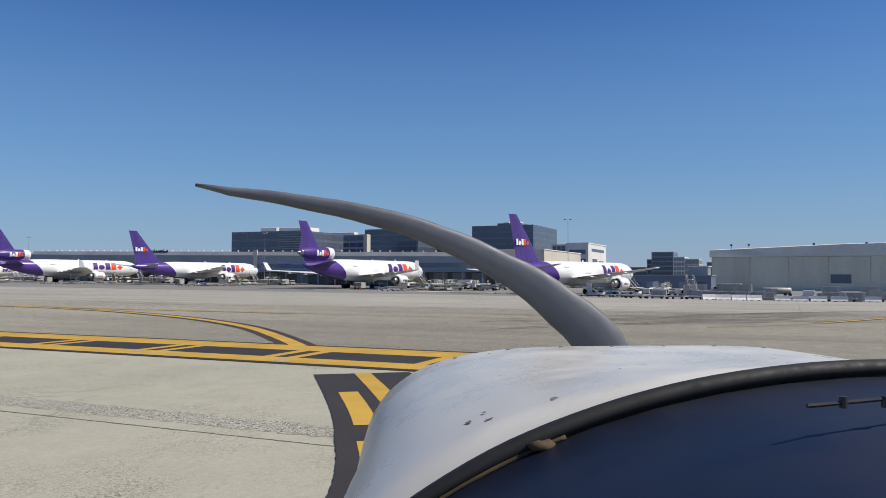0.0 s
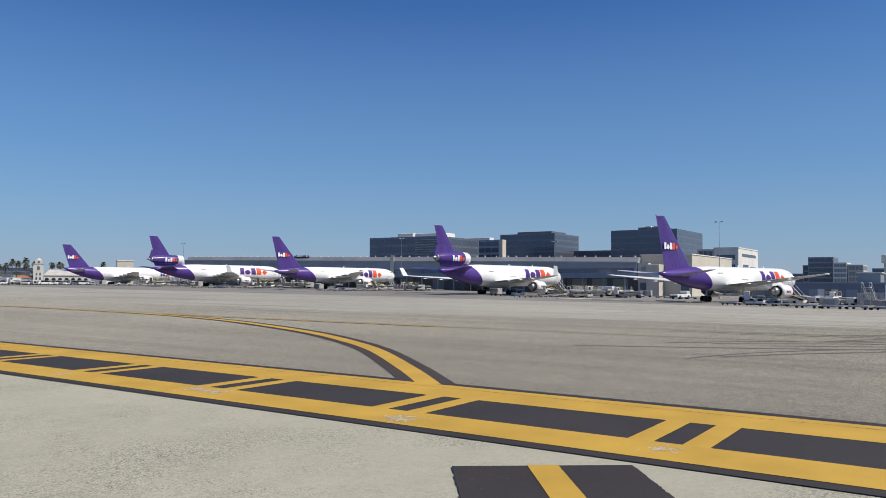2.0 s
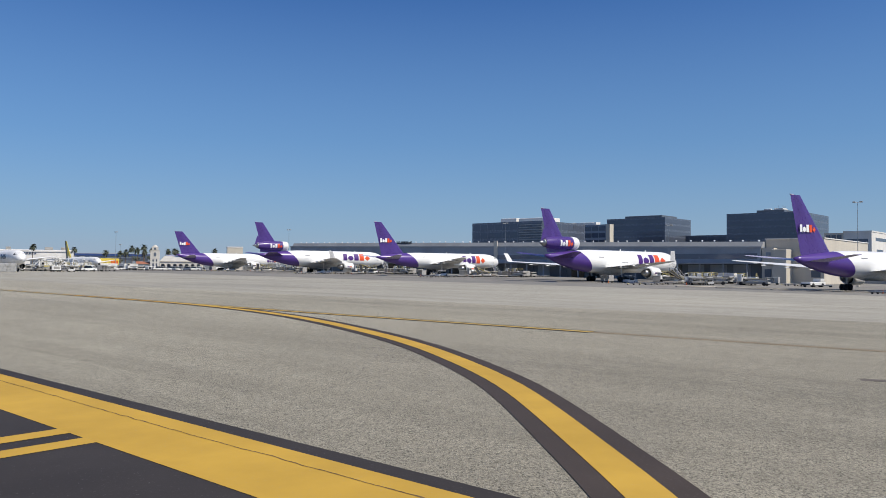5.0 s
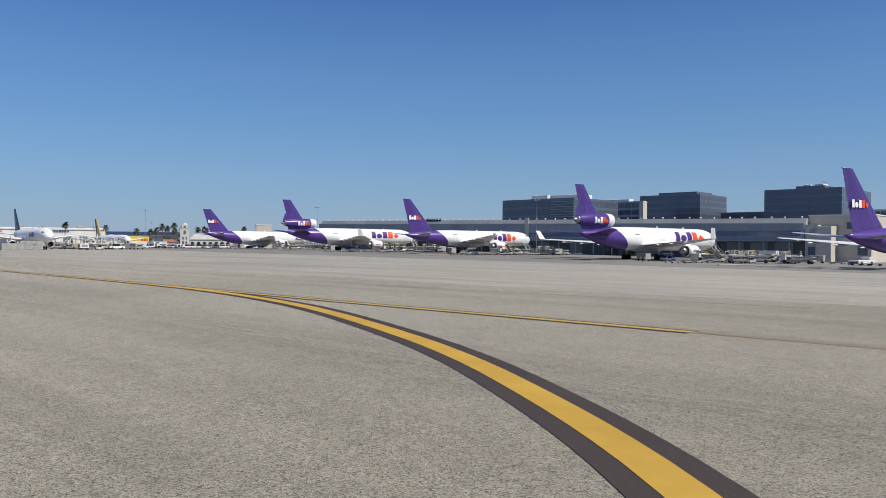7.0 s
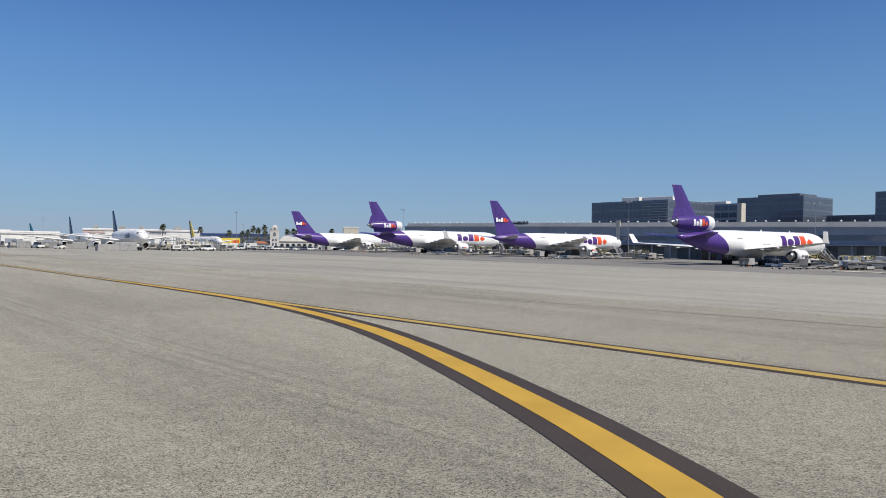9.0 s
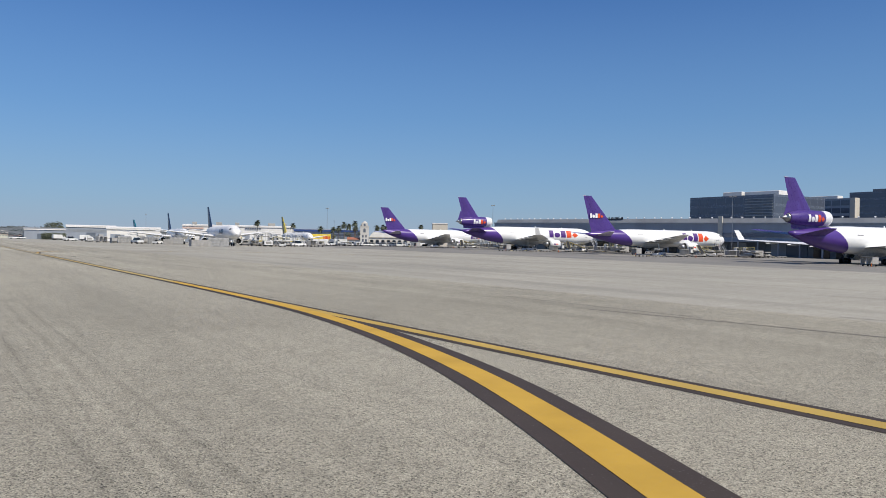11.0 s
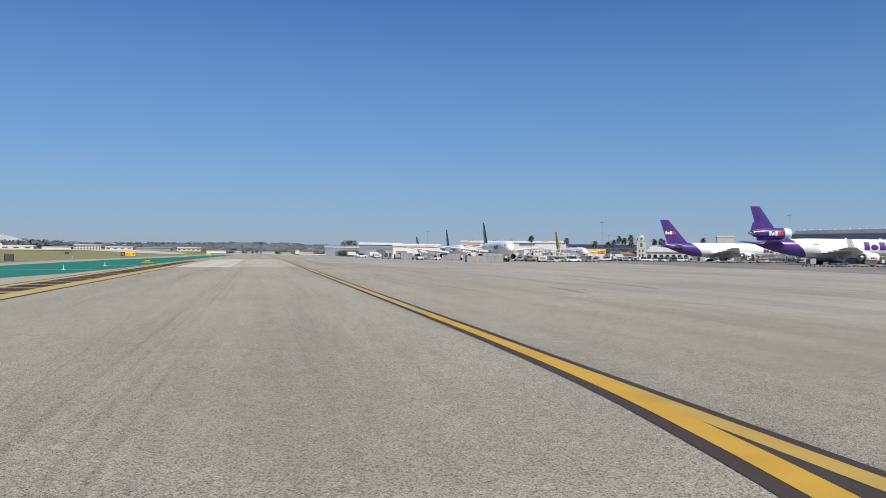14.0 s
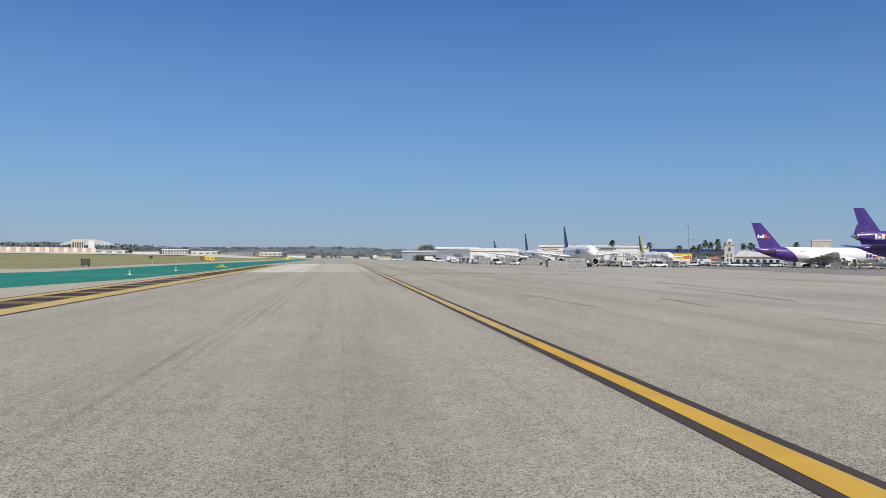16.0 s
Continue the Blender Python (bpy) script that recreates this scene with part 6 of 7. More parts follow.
for (xa, ya), (xb, yb_) in zip(((139, 43), (145, 37), (148.5, 27), (150.5, 17)), ((145, 37), (148.5, 27), (150.5, 17), (151, 8))):
    part("pipe", R((xa, ya, ground_z(xa, ya) + 0.22), (xb, yb_, ground_z(xb, yb_) + 0.22), 0.09), M["beige"], rail)
    part("foot", B(xa - 0.2, xa + 0.2, ya - 0.2, ya + 0.2, ground_z(xa, ya) - 0.02, ground_z(xa, ya) + 0.2), M["gse_grey"], rail)

# far apron, in front of the small jets
for x, y, k, a in ((48.2, 169.5, "uldc", 95), (50.1, 169.8, "uldc", 88), (52.2, 170.0, "wrapped", 80), (54.4, 170.4, "wrapped", 98)):
    put(k, x, y, a)
for k in range(12):
    put("uld" if k % 3 else "big", 51 + 2.4 * k, 312 + 3 * (k % 3), 10 * k)
def scatter(rows):
    """Stands service equipment on the flat apron."""
    for x, y, kind, turn in rows:
        put(kind, x, y, turn)


# beside the silver jet
scatter(((41, 317, "pickup", 30), (60, 405, "truck", 0), (66, 404, "pickup", 20), (84, 214, "stairs", 200), (88, 218, "loader", 95), (93, 216, "pickup", 10), (96, 222, "tug", 0), (99, 219, "cart", 30), (104, 226, "loader", 80), (79, 205, "gpu", 0), (84, 206, "tug", 60), (52, 224, "tug", 40), (47, 228, "pickup", 100), (138.9, 292, "tug", 170), (142, 295, "pickup", 160), (146, 290, "loader", 90), (151, 293, "pickup", 180), (156, 290, "pickup", 0)))
# round the yellow-finned jet
scatter(((161, 295, "tug", 30), (134, 288, "cart", 80), (128, 290, "stairs", 100), (168, 297, "tug", 90), (174, 296, "pickup", 100), (112, 285, "gpu", 10), (107, 288, "tug", 80), (116, 292, "uld", 30), (119, 292, "uldc", 10), (101, 262, "stairs", 20), (106, 268, "cart", 10), (110, 262, "stairs", 190), (97, 270, "gpu", 170), (114, 270, "loader", 0), (94, 262, "cart", 10), (118, 276, "stairs", 30), (122, 280, "cart", 20), (132, 296, "pickup", 190)))
# white stairs and loaders between the two
scatter(((86, 236, "stairs", 20), (90, 240, "stairs", 160), (95, 238, "loader", 30), (84, 244, "loader", 100), (99, 243, "stairs", 60), (93, 248, "truck", 10), (104, 246, "cart", 0), (89, 251, "wrapped", 20), (80, 250, "stairs", 10), (98, 252, "belt", 40), (108, 250, "stairs", 170)))
# along the service road
scatter(((136, 300, "truck", 185), (148, 300, "truck", 170), (154, 298, "tug", 10), (165, 302, "pickup", 175), (171, 305, "pickup", 0), (178, 306, "cart", 5), (183, 308, "cart", 5), (188, 310, "tug", 0), (90, 232, "cart", 60), (85, 228, "loader", 40), (30, 420, "pickup", 0), (22, 470, "truck", 90), (36, 460, "pickup", 45), (52, 440, "truck", 15), (70, 392, "gpu", 0), (76, 390, "stairs", 20), (58, 300, "cart", 40), (45, 300, "gpu", 10)))
rw = random.Random(31)
for k in range(44):                                       # crowded service road and stands
    x = 40 + 3.6 * k + rw.uniform(-1.2, 1.2)
    y = 262 + 0.30 * (x - 40) + rw.choice((-10, -3, 4, 11)) + rw.uniform(-1.5, 1.5)
    if abs(x - 70) < 9 and 245 < y < 295 or abs(x - 128) < 6 and 276 < y < 325:
        continue
    put(rw.choice(("tug", "pickup", "tug", "gpu")) if x > 150 else rw.choice(("wrapped", "cart", "cart", "truck", "gpu", "uld", "tug", "pickup", "tractor", "loader", "wrapped", "uldc")), x, y, rw.choice((0, 15, 90, 170, 185)) + rw.uniform(-10, 10))
for k in range(9):
    put("wrapped" if k % 3 else "uldc", 42 + 2.7 * k, 236 + 5 * (k % 3), 12 * k)
yt = thing("yellow_trailer", pose(157, 339, 0, 0, 0, -25), "yellow freight trailer with red marks", "trailer")
part("box", B(-4.6, 4.6, -1.3, 1.3, 1.2, 5.4, bevel=0.1), M["livery_yellow"], yt)
for k in range(5):
    part("mark_block", B(1.0 + 0.65 * k, 1.5 + 0.65 * k, -1.34, -1.3, 3.0, 4.4), M["orange"], yt)
wheels(yt, [(x, y) for x in (-3.2, 3.2) for y in (-1, 1)], 0.5, 0.3)
part("frame", B(-4.4, 4.4, -0.7, 0.7, 0.7, 1.2), M["dark_metal"], yt)


# ---------------------------------------------------------------- light masts
def mast(x, y, h, label="tall grey apron floodlight mast"):
    z = ground_z(x, y)
    p = thing("floodlight_mast", pose(x, y, z), label, "floodlight mast", "masts on the apron")
    part("pole", R((0, 0, 0), (0, 0, h), 0.12, 10, 0.05), M["louver"], p)
    part("crossbar", R((0, -1.1, h), (0, 1.1, h), 0.04), M["wing_grey"], p)
    for k in (-0.85, 0.85):
        part("lamp_head", B(-0.35, 0.3, k - 0.36, k + 0.36, h - 0.05, h + 0.28, bevel=0.06), M["gse_grey"], p)
    part("base", R((0, 0, 0), (0, 0, 0.6), 0.4, 12), M["beige"], p)


mast(211.7, 26.1, 22.3)
mast(217.5, 147.0, 19.5)
mast(205.0, 262.0, 19.0)
mast(226.0, 86.0, 18.0)
for x, y in ((148, 313), (245, 510), (108, 495)):
    mast(x, y, 17.0, "slender floodlight mast on the far apron")


# ---------------------------------------------------------------- mission-style building and far sheds
def arch_wall(b, n, x0, step, w, h, y, thick):
    """A wall panel for each bay, with a round-headed opening through it."""
    for k in range(n):
        a = x0 + k * step
        bm = bmesh.new()
        pts = [(a, 0), (a, h), (a + step, h), (a + step, 0), (a + step / 2 + w / 2, 0)]
        pts += [(a + step / 2 + w / 2 * math.cos(t), h * 0.5 + w / 2 * math.sin(t)) for t in np.linspace(0, math.pi, 9)]
        pts += [(a + step / 2 - w / 2, 0)]
        f = bm.faces.new([bm.verts.new((p, y, q)) for p, q in pts])
        g = bmesh.ops.extrude_face_region(bm, geom=[f])
        bmesh.ops.translate(bm, vec=(0, thick, 0), verts=[v for v in g["geom"] if isinstance(v, bmesh.types.BMVert)])
        bmesh.ops.recalc_face_normals(bm, faces=bm.faces)
        part("arcade_bay", bm, M["cream_shade_wall"], b)


ms = thing("mission_terminal", pose(210.8, 396, 0, 0, 0, -29), "white mission-style building with arcade and bell tower", "building")
tw = part("tower", B(-2.5, 2.5, -2.5, 2.5, 0, 11.2), M["cream_shade_wall"], ms, "white square bell tower")
part("upper_stage", B(-1.8, 1.8, -1.8, 1.8, 11.2, 13.2), M["cream_shade_wall"], tw)
part("cap", R((0, 0, 13.2), (0, 0, 14.3), 1.6, 12, 0.5), M["cream_shade_wall"], tw)
part("cornice", boxes([(-2.7, 2.7, -2.7, 2.7, 10.9, 11.2)]), M["beige"], tw)
for z, h, w in ((2.0, 1.6, 0.45), (4.6, 1.3, 0.4)):
    for xx in ((-0.9, 0.9)):
        part("window", B(xx - w, xx + w, -2.56, -2.4, z, z + h), M["bglass"], tw)
# raised dark panels stand in for the shade inside arched openings
for zz, ww, hh, dd in ((11.45, 0.55, 0.7, -1.86), (7.6, 0.7, 1.6, -2.56)):
    bm = loft([[(ww * math.cos(a), dd + q, zz + hh + ww * math.sin(a)) for a in np.linspace(0, math.pi, 9)] + [(-ww, dd + q, zz), (ww, dd + q, zz)] for q in (0, 0.2)])
    part("arch_shade_panel", bm, M["wall_dark"], tw, "dark arched panel painted as a shaded opening")
part("ledge", boxes([(-2.62, 2.62, -2.62, 2.62, 6.6, 6.85)]), M["cream_shade_wall"], tw)
arch_wall(ms, 7, 2.7, 3.3, 2.2, 4.6, -1.8, 0.5)
part("arcade_back", B(2.8, 27, 2.2, 12, 0, 5.0), M["cream_shade_wall"], ms)
part("arcade_roof", loft([[(2.5, -2.3, 4.6), (5.0, 4, 8.0), (2.5, 12, 4.8)], [(27, -2.3, 4.6), (15.5, 4, 8.0), (27, 12, 4.8)]]), M["pale_roof"], ms, "pale hipped roof")
part("eaves", B(2.5, 27, -2.35, -1.85, 4.6, 4.95), M["beige"], ms)
for k in range(7):
    part("door", B(3.4 + 3.3 * k, 5.3 + 3.3 * k, 2.1, 2.2, 0, 3.2), M["navy_wall"], ms)
part("porch", B(-10, -2.6, -1.5, 5, 0, 3.2), M["beige"], ms)
part("porch_roof", loft([[(x, -2, 3.2), (x, 1.7, 4.6), (x, 5.4, 3.2)] for x in (-10.3, -2.5)]), M["roof_tile"], ms, "red tiled porch roof")
for k in range(2):
    part("garage_door", B(-9 + 3.4 * k, -6.4 + 3.4 * k, -1.56, -1.45, 0, 2.6), M["wall_grey"], ms)


def shed(x, y, turn, ln, dp, h, wall, roof, label, doors=0, band=None):
    b = thing("apron_shed", pose(x, y, 0, 0, 0, turn), label, "shed", "sheds beyond the apron")
    part("wall", B(0, ln, 0, dp, 0, h), M[wall], b)
    part("roof", loft([[(-0.4, -0.6, h), (-0.4, dp / 2, h + 0.9), (-0.4, dp + 0.4, h)], [(ln + 0.4, -0.6, h), (ln + 0.4, dp / 2, h + 0.9), (ln + 0.4, dp + 0.4, h)]]), M[roof], b)
    part("fascia", B(-0.3, ln + 0.3, -0.5, -0.05, h - 0.7, h + 0.05), M["white_wall"], b)
    for k in range(doors):
        a = ln * (k + 0.2) / doors
        part("door", B(a, a + ln / doors * 0.55, -0.08, 0.1, 0, h * 0.55), M["wall_dark" if k % 2 else "wall_grey"], b)
    if band:
        part("window_band", B(1, ln - 1, -0.1, 0.1, h * 0.58, h * 0.78), M[band], b)
    return b


shed(45, 549, -4, 25, 20, 7.0, "wall_grey", "roof_grey", "low grey-white cargo shed", 4)
shed(64, 506, -8, 28, 20, 8.8, "wall_grey", "white_wall", "grey-white cargo shed with pale roof", 3, "louver")
shed(71, 414, -11, 26, 18, 7.0, "white_wall", "white_wall", "white apron hangar with a dark doorway", 3)
s = shed(140, 531, -19, 76, 24, 11.6, "white_wall", "white_wall", "long white freight building with a lettered band", 8)
for k in range(7):
    part("sign_bar", B(42 + 1.6 * k, 43.1 + 1.6 * k, -0.62, -0.52, 9.5, 10.5 if k % 2 else 10.35), M["navy"], s)
for k, w in ((6, 3), (22, 4), (35, 3), (58, 5), (68, 3)):
    part("rooftop_unit", B(k, k + w, 8, 11, 12.2, 14.2, bevel=0.1), M["gse_grey"], s)
part("red_end", B(-0.1, 14, -0.72, -0.52, 9.3, 10.0), M["red_stripe"], s, "faded red band")
s = shed(206, 492, -25, 46, 20, 9.6, "wall_grey", "roof_grey", "blue-grey warehouse behind the palms", 5, "bglass")
part("blue_fascia", B(-0.5, 46.5, -0.62, -0.5, 8.6, 10.0), M["blue_band"], s, "deep blue roof band")
o = thing("beige_block", pose(246, 376, 0, 0, 0, -30), "beige block behind the far jet", "building")
part("wall", B(0, 9, 0, 9, 0, 13.4), M["beige"], o)
part("parapet", B(-0.2, 9.2, -0.2, 9.2, 13.4, 14.0), M["white_wall"], o)
for z in (4, 8):
    part("window", B(1.5, 7.5, -0.08, 0.1, z, z + 1.4), M["bglass"], o)


# ---------------------------------------------------------------- trees
def leaf_cloud(bm, c, r, n, rnd, size):
    for _ in range(n):
        d = Vector((rnd.gauss(0, 1), rnd.gauss(0, 1), rnd.gauss(0, 0.8))).normalized() * r * rnd.random() ** 0.4
        p = Vector(c) + d
        u = Vector((rnd.gauss(0, 1), rnd.gauss(0, 1), rnd.gauss(0, 1))).normalized()
        v = u.orthogonal().normalized()
        s = size * rnd.uniform(0.6, 1.3)
        bm.faces.new([bm.verts.new(p + u * s * a + v * s * b) for a, b in ((-1, -0.5), (0.2, -0.7), (1, 0.1), (0, 0.7))])


def tree(x, y, h, seed, label="dark green broadleaf tree"):
    rnd = random.Random(seed)
    t = thing("tree", pose(x, y, 0), label, "tree", "trees round the airfield")
    bm = bmesh.new()
    rod(bm, (0, 0, 0), (0.1 * h * rnd.uniform(-0.4, 0.4), 0, h * 0.5), h * 0.035, 8, h * 0.02)
    crown = bmesh.new()
    for k in range(8):
        a = k * 2.4 + rnd.random()
        e = Vector((math.cos(a) * h * rnd.uniform(0.12, 0.3), math.sin(a) * h * rnd.uniform(0.12, 0.3), h * rnd.uniform(0.55, 0.9)))
        rod(bm, (0, 0, h * 0.4), e, h * 0.014, 6, h * 0.006)
        leaf_cloud(crown, e, h * rnd.uniform(0.12, 0.2), 110, rnd, h * 0.025)
    part("trunk", bm, M["bark"], t)
    part("crown", crown, M["leaf"], t)


def palm(x, y, h, seed):
    rnd = random.Random(seed)
    t = thing("palm_tree", pose(x, y, 0), "tall fan palm with a ragged crown", "palm", "palms behind the apron")
    bend = rnd.uniform(-0.5, 0.5)
    bm = bmesh.new()
    for k in range(5):
        rod(bm, (bend * (k / 5) ** 2, 0, h * k / 5), (bend * ((k + 1) / 5) ** 2, 0, h * (k + 1) / 5), 0.26 - 0.02 * k, 8, 0.24 - 0.02 * k)
    part("trunk", bm, M["bark"], t)
    bm = bmesh.new()
    for k in range(84):
        a, el = k * 2.399, rnd.uniform(-1.3, 1.2)
        d = Vector((math.cos(a), math.sin(a), 0))
        ln = rnd.uniform(1.7, 2.9)
        pts = [Vector((bend, 0, h)) + d * ln * s * math.cos(el * (1 - 0.4 * s)) + Vector((0, 0, ln * (math.sin(el) * s - 0.45 * s * s))) for s in (0, 0.35, 0.7, 1.0)]
        side = Vector((-d.y, d.x, 0))
        for j in range(3):
            w0, w1 = (0.08, 0.42, 0.35)[j], (0.42, 0.35, 0.04)[j]
            bm.faces.new([bm.verts.new(v) for v in (pts[j] - side * w0, pts[j] + side * w0, pts[j + 1] + side * w1, pts[j + 1] - side * w1)])
    part("crown", bm, M["leaf"], t)


for i, (x, y, h) in enumerate(((206, 449, 10.6), (214, 445, 10.4), (216.5, 444, 11), (220, 442, 13.6), (223, 441, 12.6), (226, 439, 14.4), (169, 464, 13.6), (264, 418, 12.6), (239, 432, 12), (242, 430, 12.2), (229, 444, 11.5), (233, 441, 13.0), (196, 470, 12.5), (247, 436, 11.8))):
    palm(x, y, h, i)
for i, (x, y, h) in enumerate(((65, 590, 12.0), (70, 592, 12.5), (75, 596, 8), (228, 452, 8), (236, 448, 9), (244, 444, 8.5), (218, 455, 8), (30, 640, 4.5))):
    tree(x, y, h, 40 + i)

rh = random.Random(77)
hedge = thing("hedge", pose(53, 470, ground_z(53, 470), 0, 0, -6), "dense dark green clipped hedge between the sheds", "hedge")
bm = bmesh.new()
for _ in range(900):
    leaf_cloud(bm, (rh.uniform(-6, 6), rh.uniform(-1.6, 1.6), rh.uniform(0.2, 3.6)), 0.7, 5, rh, 0.22)
part("foliage", bm, M["leaf"], hedge)
part("stems", boxes([(-5.4 + 1.2 * k, -5.3 + 1.2 * k, -0.05, 0.05, 0, 2.4) for k in range(10)]), M["bark"], hedge)

# ---------------------------------------------------------------- airfield signs and lights
sign = thing("taxiway_sign", pose(-30.0, 185, 0.02 + rise(185)) @ Matrix.Scale(1.08, 4), "yellow and black taxiway guidance sign on legs", "airfield sign")
part("location_panel", B(-1.35, -0.55, -0.12, 0.12, 0.35, 1.15, bevel=0.03), M["sign_black"], sign, "black panel with a yellow letter")
part("direction_panel", B(-0.5, 1.55, -0.12, 0.12, 0.35, 1.15, bevel=0.03), M["sign_yellow"], sign, "yellow panel with black letters")
for x in (-1.2, -0.7, -0.3, 0.5, 1.4):
    part("leg", R((x, 0, -0.05), (x, 0, 0.36), 0.02), M["dark_metal"], sign)


def lettering(text, x, z, size, material, parent):
    cu = bpy.data.curves.new("letters", "FONT")
    cu.body, cu.size, cu.extrude = text, size, 0.008
    ob = bpy.data.objects.new("letters", cu)
    scene.collection.objects.link(ob)
    bpy.context.view_layer.update()
    me = bpy.data.meshes.new_from_object(ob.evaluated_get(bpy.context.evaluated_depsgraph_get()))
    bpy.data.objects.remove(ob)
    me.materials.clear()
    me.materials.append(material)
    o = new("letters", me)
    o.parent = parent
    o.matrix_local = pose(x, -0.13, z, 90, 0, 0)


lettering("A", -1.2, 0.5, 0.75, M["sign_yellow"], sign)
lettering("A2", -0.35, 0.5, 0.75, M["sign_black"], sign)
part("arrow", loft([[(x, -0.128, z) for x, z in ((0.85, 0.7), (1.15, 0.7), (1.15, 0.55), (1.42, 0.76), (1.15, 0.97), (1.15, 0.82), (0.85, 0.82))], [(x, -0.135, z) for x, z in ((0.85, 0.7), (1.15, 0.7), (1.15, 0.55), (1.42, 0.76), (1.15, 0.97), (1.15, 0.82), (0.85, 0.82))]]), M["sign_black"], sign)
for x, y, a, h in ((-30.9, 101, 12, 1.02),):
    b = thing("airfield_board", pose(x, y, field_z(x, y), 0, 0, a), "dark back of an airfield sign on legs", "airfield sign")
    part("panel", B(-0.5, 0.5, -0.12, 0.12, 0.2, h, bevel=0.04), M["sign_back"], b)
    part("frame", boxes([(-0.53, -0.46, -0.14, 0.14, 0.15, h + 0.03), (0.46, 0.53, -0.14, 0.14, 0.15, h + 0.03)]), M["sign_black"], b)
    for xx in (-0.35, 0.35):
        part("leg", R((xx, 0, 0), (xx, 0, 0.22), 0.04), M["dark_metal"], b)
b = thing("approach_marker", pose(-54, 235, field_z(-54, 235), 0, 0, 5) @ Matrix.Scale(0.48, 4), "pair of small dark boards on thin posts", "airfield sign")
for xx in (-0.55, 0.55):
    part("board", B(xx - 0.42, xx + 0.42, -0.06, 0.06, 0.9, 2.3, bevel=0.03), M["dark_metal"], b)
    part("post", R((xx, 0, 0), (xx, 0, 0.95), 0.04), M["dark_metal"], b)
yb = thing("guidance_board", pose(-21, 330, rise(330)), "far small yellow taxiway sign", "airfield sign")
part("panel", B(-0.9, 0.9, -0.1, 0.1, 0.3, 1.0, bevel=0.03), M["sign_yellow"], yb)
for xx in (-0.6, 0.6):
    part("leg", R((xx, 0, 0), (xx, 0, 0.3), 0.04), M["dark_metal"], yb)
post = thing("edge_marker", pose(-16.7, 66, rise(66)), "short white edge marker post", "edge marker", "edge markers on the island")
part("post", R((0, 0, 0), (0, 0, 0.42), 0.036, 10), M["barrier"], post)
part("collar", R((0, 0, 0), (0, 0, 0.05), 0.16, 12), M["barrier"], post)
for x, y in ((-16.6, 83.6), (-35, 154), (-19.0, 190), (-18.5, 240), (-17, 300)):
    copy_thing(post, pose(x, y, rise(y) + (0.012 if x < -30 else 0)))
lt = thing("guard_light", pose(-15.5, 108, rise(108)), "yellow elevated guard light", "airfield light", "guard lights on the island")
part("base", B(-0.8, 0.8, -0.35, 0.35, 0.0, 0.07, bevel=0.03), M["sign_yellow"], lt)
for xx in (-0.5, 0.5):
    part("stem", R((xx * 0.4, 0, 0.05), (xx * 0.4, 0, 0.24), 0.04), M["sign_yellow"], lt)
part("head", B(-0.3, 0.3, -0.1, 0.1, 0.23, 0.33, bevel=0.04), M["sign_yellow"], lt)
for x, y in ((-21.3, 229), (-18.6, 300)):
    copy_thing(lt, pose(x, y, rise(y)))

# ---------------------------------------------------------------- distance
bw = thing("blast_wall", pose(-275, 643, 2.9, 0, 0, 19.3), "long low wall of red and white panels", "wall")
for k in range(24):
    part("panel", B(k * 3.4, k * 3.4 + 3.3, 0, 0.6, 0.0, 4.6), M["white_wall" if k % 2 else "red_stripe"], bw)
    part("ledge", B(k * 3.4, k * 3.4 + 3.3, -0.5, 0, 0, 0.9), M["beige"], bw)
ft = thing("far_terminal", pose(-290, 850, 2.9, 0, 0, 16), "far white terminal with a curved roof", "building")
part("hall", loft([[(-6, y, -3), *[(-6 + 68 * q, y, 8.0 + 9.5 * math.sin(math.pi * (0.06 + 0.88 * q))) for q in np.linspace(0, 1, 17)], (62, y, -3)] for y in (110, 170)]), M["vault"], ft, "long pale vaulted roof")
part("tower_block", B(14, 26, -4, 10, 0, 15), M["beige"], ft)
part("tower_block", B(30, 36, -4, 8, 0, 14), M["white_wall"], ft)
for k in range(5):
    part("window", B(15 + 2.2 * k, 16.4 + 2.2 * k, -4.1, -3.9, 6, 12), M["bglass"], ft)
for x, y, w, h, wall, n in ((-250, 838, 31, 3.6, "white_wall", 3), (-212, 840, 27, 3.0, "white_wall", 0), (-183, 842, 26, 5.0, "cream_shade_wall", 9), (-155, 850, 27, 3.4, "white_wall", 4), (-124, 846, 34, 3.0, "roof_grey", 0), (-86, 868, 24, 3.6, "beige", 5), (-56, 872, 20, 2.8, "white_wall", 0)):
    b = thing("field_building", pose(x, y, field_z(x, y) - 0.1), "long low pale building beyond the infield", "building", "low buildings beyond the infield")
    part("wall", B(0, w, 0, 14, 0, h), M[wall], b)
    part("roof", loft([[(q, -0.5, h), (q, 7, h + 0.8), (q, 14.5, h)] for q in (-0.5, w + 0.5)]), M["white_wall" if n else "roof_grey"], b)
    for k in range(n):
        for z0 in ((0.4,) if h < 4.5 else (0.14, 0.58)):
            part("window", B(w * (k + 0.25) / n, w * (k + 0.75) / n, -0.06, 0.1, h * z0, h * (z0 + 0.3)), M["bglass"], b)
rw_ = bmesh.new()
cross = [[rw_.verts.new((x, y, field_z(x, y) + (0.22 if x < -60 else 0.04))) for x in (-620, -300, -150, -90, -60, -45)] for y in (452, 500, 550, 605)]
for p, q in zip(cross, cross[1:]):
    for i in range(5):
        rw_.faces.new((p[i], p[i + 1], q[i + 1], q[i]))
tagged(obj("far_runway", rw_, M["pale"]), "pale strip of runway across the infield", "runway", kind="structure")
r9 = random.Random(9)
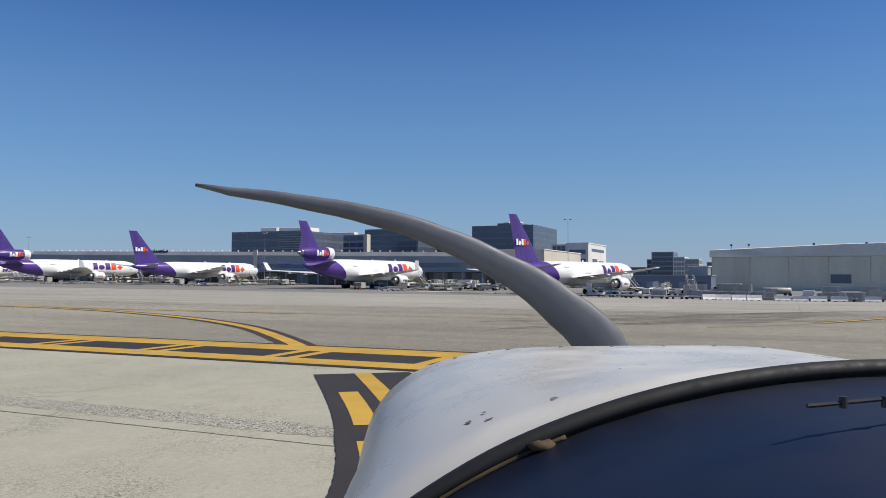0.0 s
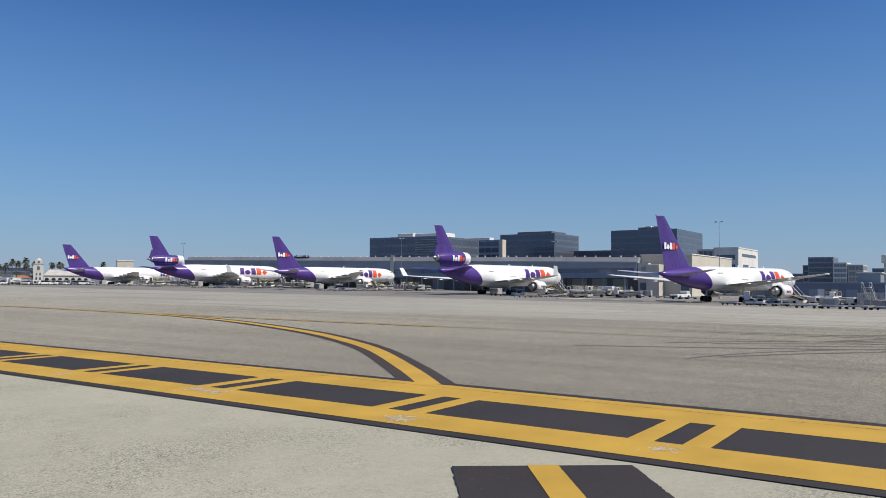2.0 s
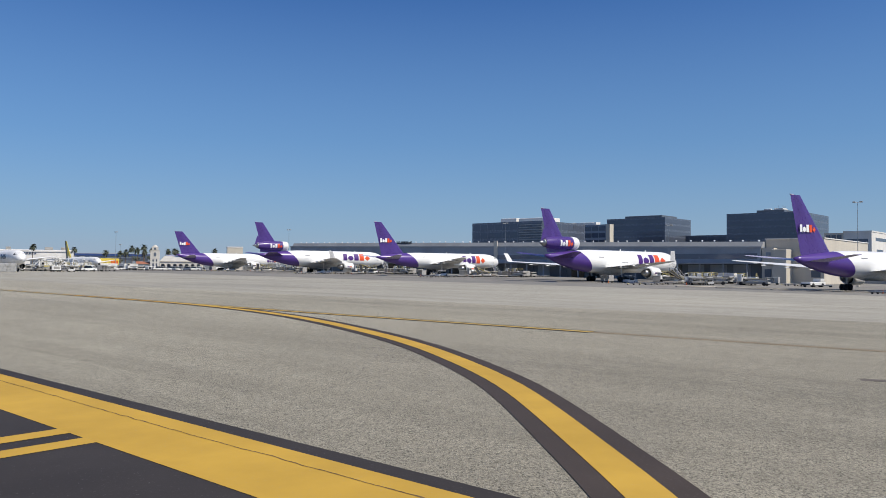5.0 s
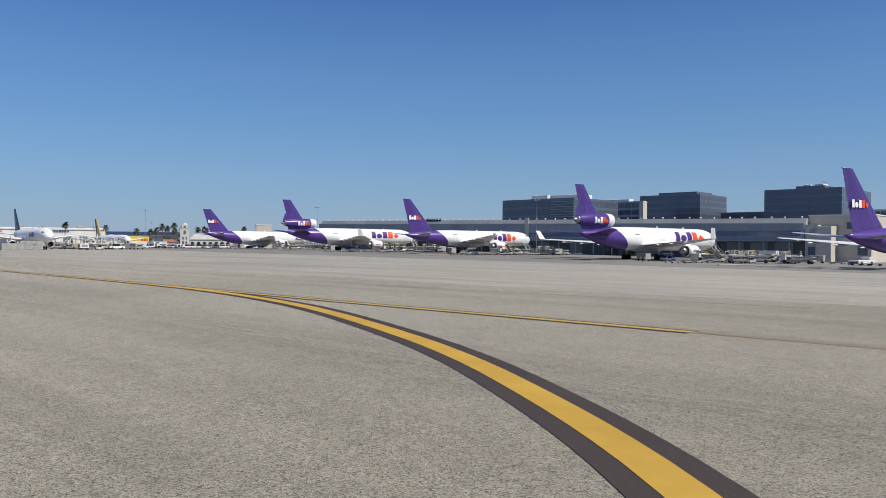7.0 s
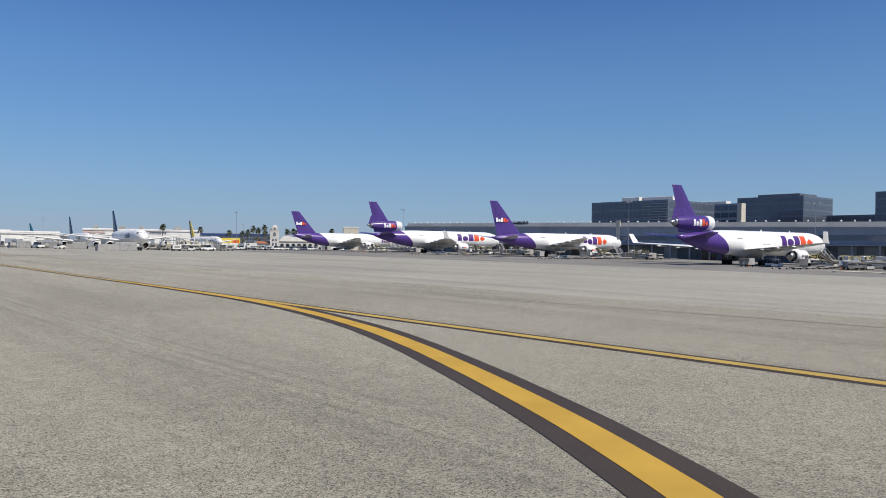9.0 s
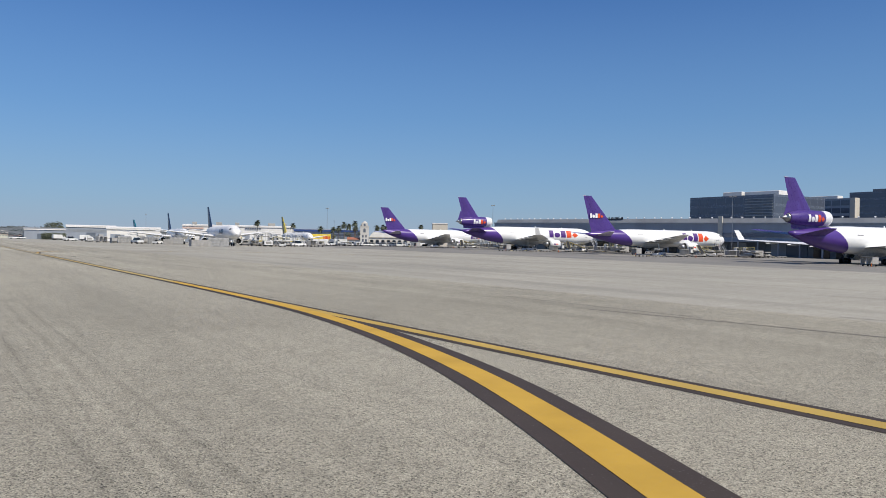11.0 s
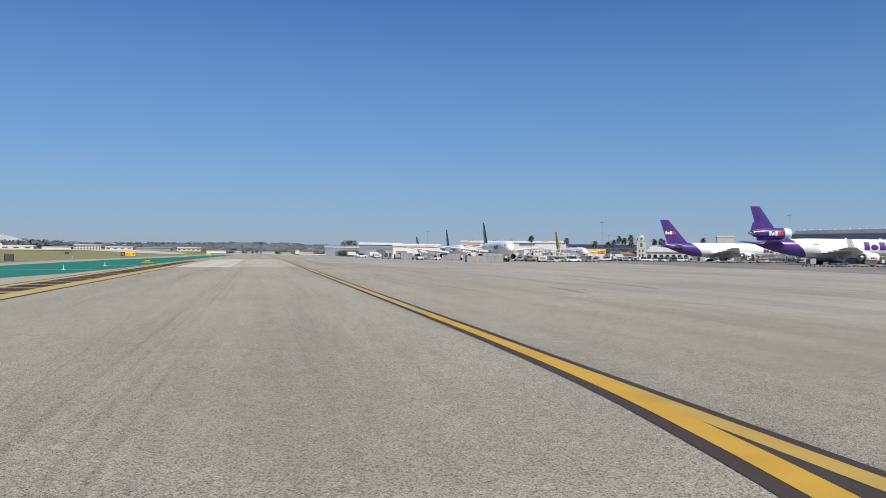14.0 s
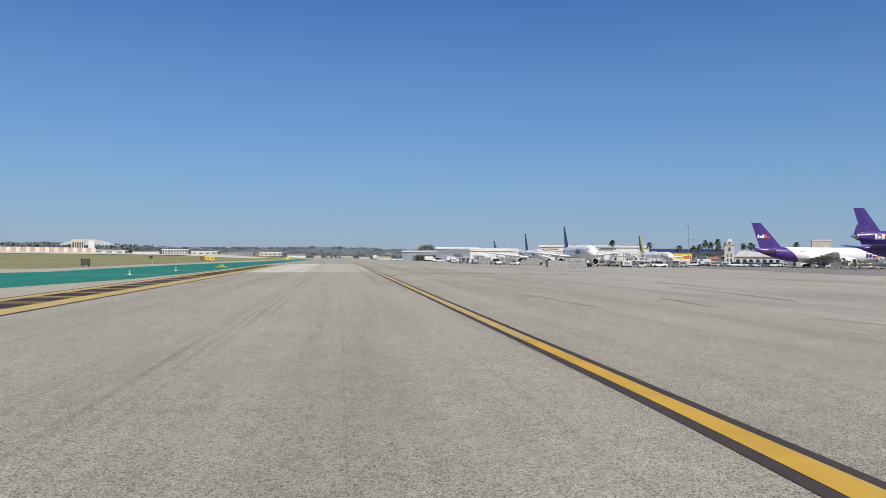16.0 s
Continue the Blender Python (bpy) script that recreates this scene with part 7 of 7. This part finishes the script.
for k in range(22):
    x = -240 + 21 * k + r9.uniform(-6, 6)
    b = thing("far_building", pose(x, 960 + r9.uniform(-40, 200), -0.05, 0, 0, r9.uniform(-12, 12)), "far pale low building", "building", "far low buildings")
    w, h = r9.uniform(8, 24), r9.uniform(1.6, 4.2) + 1.2
    part("wall", B(-w / 2, w / 2, 0, 12, -3.2, h), M[r9.choice(("white_wall", "beige", "hangar", "roof_grey"))], b)
    part("roof", B(-w / 2 - 0.3, w / 2 + 0.3, -0.3, 12.3, h, h + 0.4), M[r9.choice(("roof_grey", "white_wall", "roof_tile"))], b)
    for j in range(6):
        part("window", B(-w / 2 + w * (j + 0.3) / 6, -w / 2 + w * (j + 0.7) / 6, -0.08, 0.1, h * 0.45, h * 0.7), M["bglass"], b)
dt = thing("dark_tower", pose(1.5, 900, 0), "distant dark square control tower", "tower")
part("shaft", B(-1.5, 1.5, -1.5, 1.5, 0, 13.2), M["wall_dark"], dt)
part("cab", B(-2.6, 2.6, -2.6, 2.6, 12.4, 14.6, bevel=0.3), M["bglass"], dt)

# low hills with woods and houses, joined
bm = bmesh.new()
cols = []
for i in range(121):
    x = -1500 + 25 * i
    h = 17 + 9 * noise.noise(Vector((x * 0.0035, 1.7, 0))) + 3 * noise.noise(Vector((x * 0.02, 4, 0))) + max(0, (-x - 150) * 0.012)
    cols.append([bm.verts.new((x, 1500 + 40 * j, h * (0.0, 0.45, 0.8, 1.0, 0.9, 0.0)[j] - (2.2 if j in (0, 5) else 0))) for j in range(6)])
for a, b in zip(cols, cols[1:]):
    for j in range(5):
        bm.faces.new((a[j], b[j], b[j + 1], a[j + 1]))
tagged(obj("hill_ridge", bm, M["hill"], True), "low hills along the horizon in a haze-tinted colour", "hills", kind="structure")
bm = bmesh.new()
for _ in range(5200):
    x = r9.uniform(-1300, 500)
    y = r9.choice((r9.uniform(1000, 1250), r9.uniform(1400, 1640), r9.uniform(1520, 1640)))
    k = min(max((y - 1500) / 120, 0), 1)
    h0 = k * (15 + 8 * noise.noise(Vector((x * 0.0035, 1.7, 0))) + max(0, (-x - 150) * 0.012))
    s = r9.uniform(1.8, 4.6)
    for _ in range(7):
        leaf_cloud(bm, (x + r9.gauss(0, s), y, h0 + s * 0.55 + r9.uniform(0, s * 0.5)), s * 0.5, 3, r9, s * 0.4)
tagged(obj("far_woods", bm, M["hazy_leaf_far"]), "distant belts of trees, haze in their colour", "trees", kind="stuff")
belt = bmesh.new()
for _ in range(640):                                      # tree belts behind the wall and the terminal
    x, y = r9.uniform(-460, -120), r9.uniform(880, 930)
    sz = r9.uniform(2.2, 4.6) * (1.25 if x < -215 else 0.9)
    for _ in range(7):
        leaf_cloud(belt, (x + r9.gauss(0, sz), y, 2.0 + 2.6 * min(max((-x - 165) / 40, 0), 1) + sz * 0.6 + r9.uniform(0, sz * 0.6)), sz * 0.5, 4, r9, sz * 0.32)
tagged(obj("tree_belt", belt, M["hazy_leaf_far"]), "belt of trees beyond the infield, haze in its colour", "trees", kind="stuff")
bm = bmesh.new()
for _ in range(1500):
    x, y = r9.uniform(-1200, 450), r9.uniform(1390, 1630)
    k = min(max((y - 1500) / 120, 0), 1)
    h0 = k * (15 + 8 * noise.noise(Vector((x * 0.0035, 1.7, 0))) + max(0, (-x - 150) * 0.012))
    w, d, h = r9.uniform(3, 11), r9.uniform(4, 9), r9.uniform(2.0, 4.6)
    box(bm, x, x + w, y, y + d, h0 - 3, h0 + h)
tagged(obj("far_houses", bm, M["far_house"]), "distant pale houses on the hills", "houses", kind="stuff")
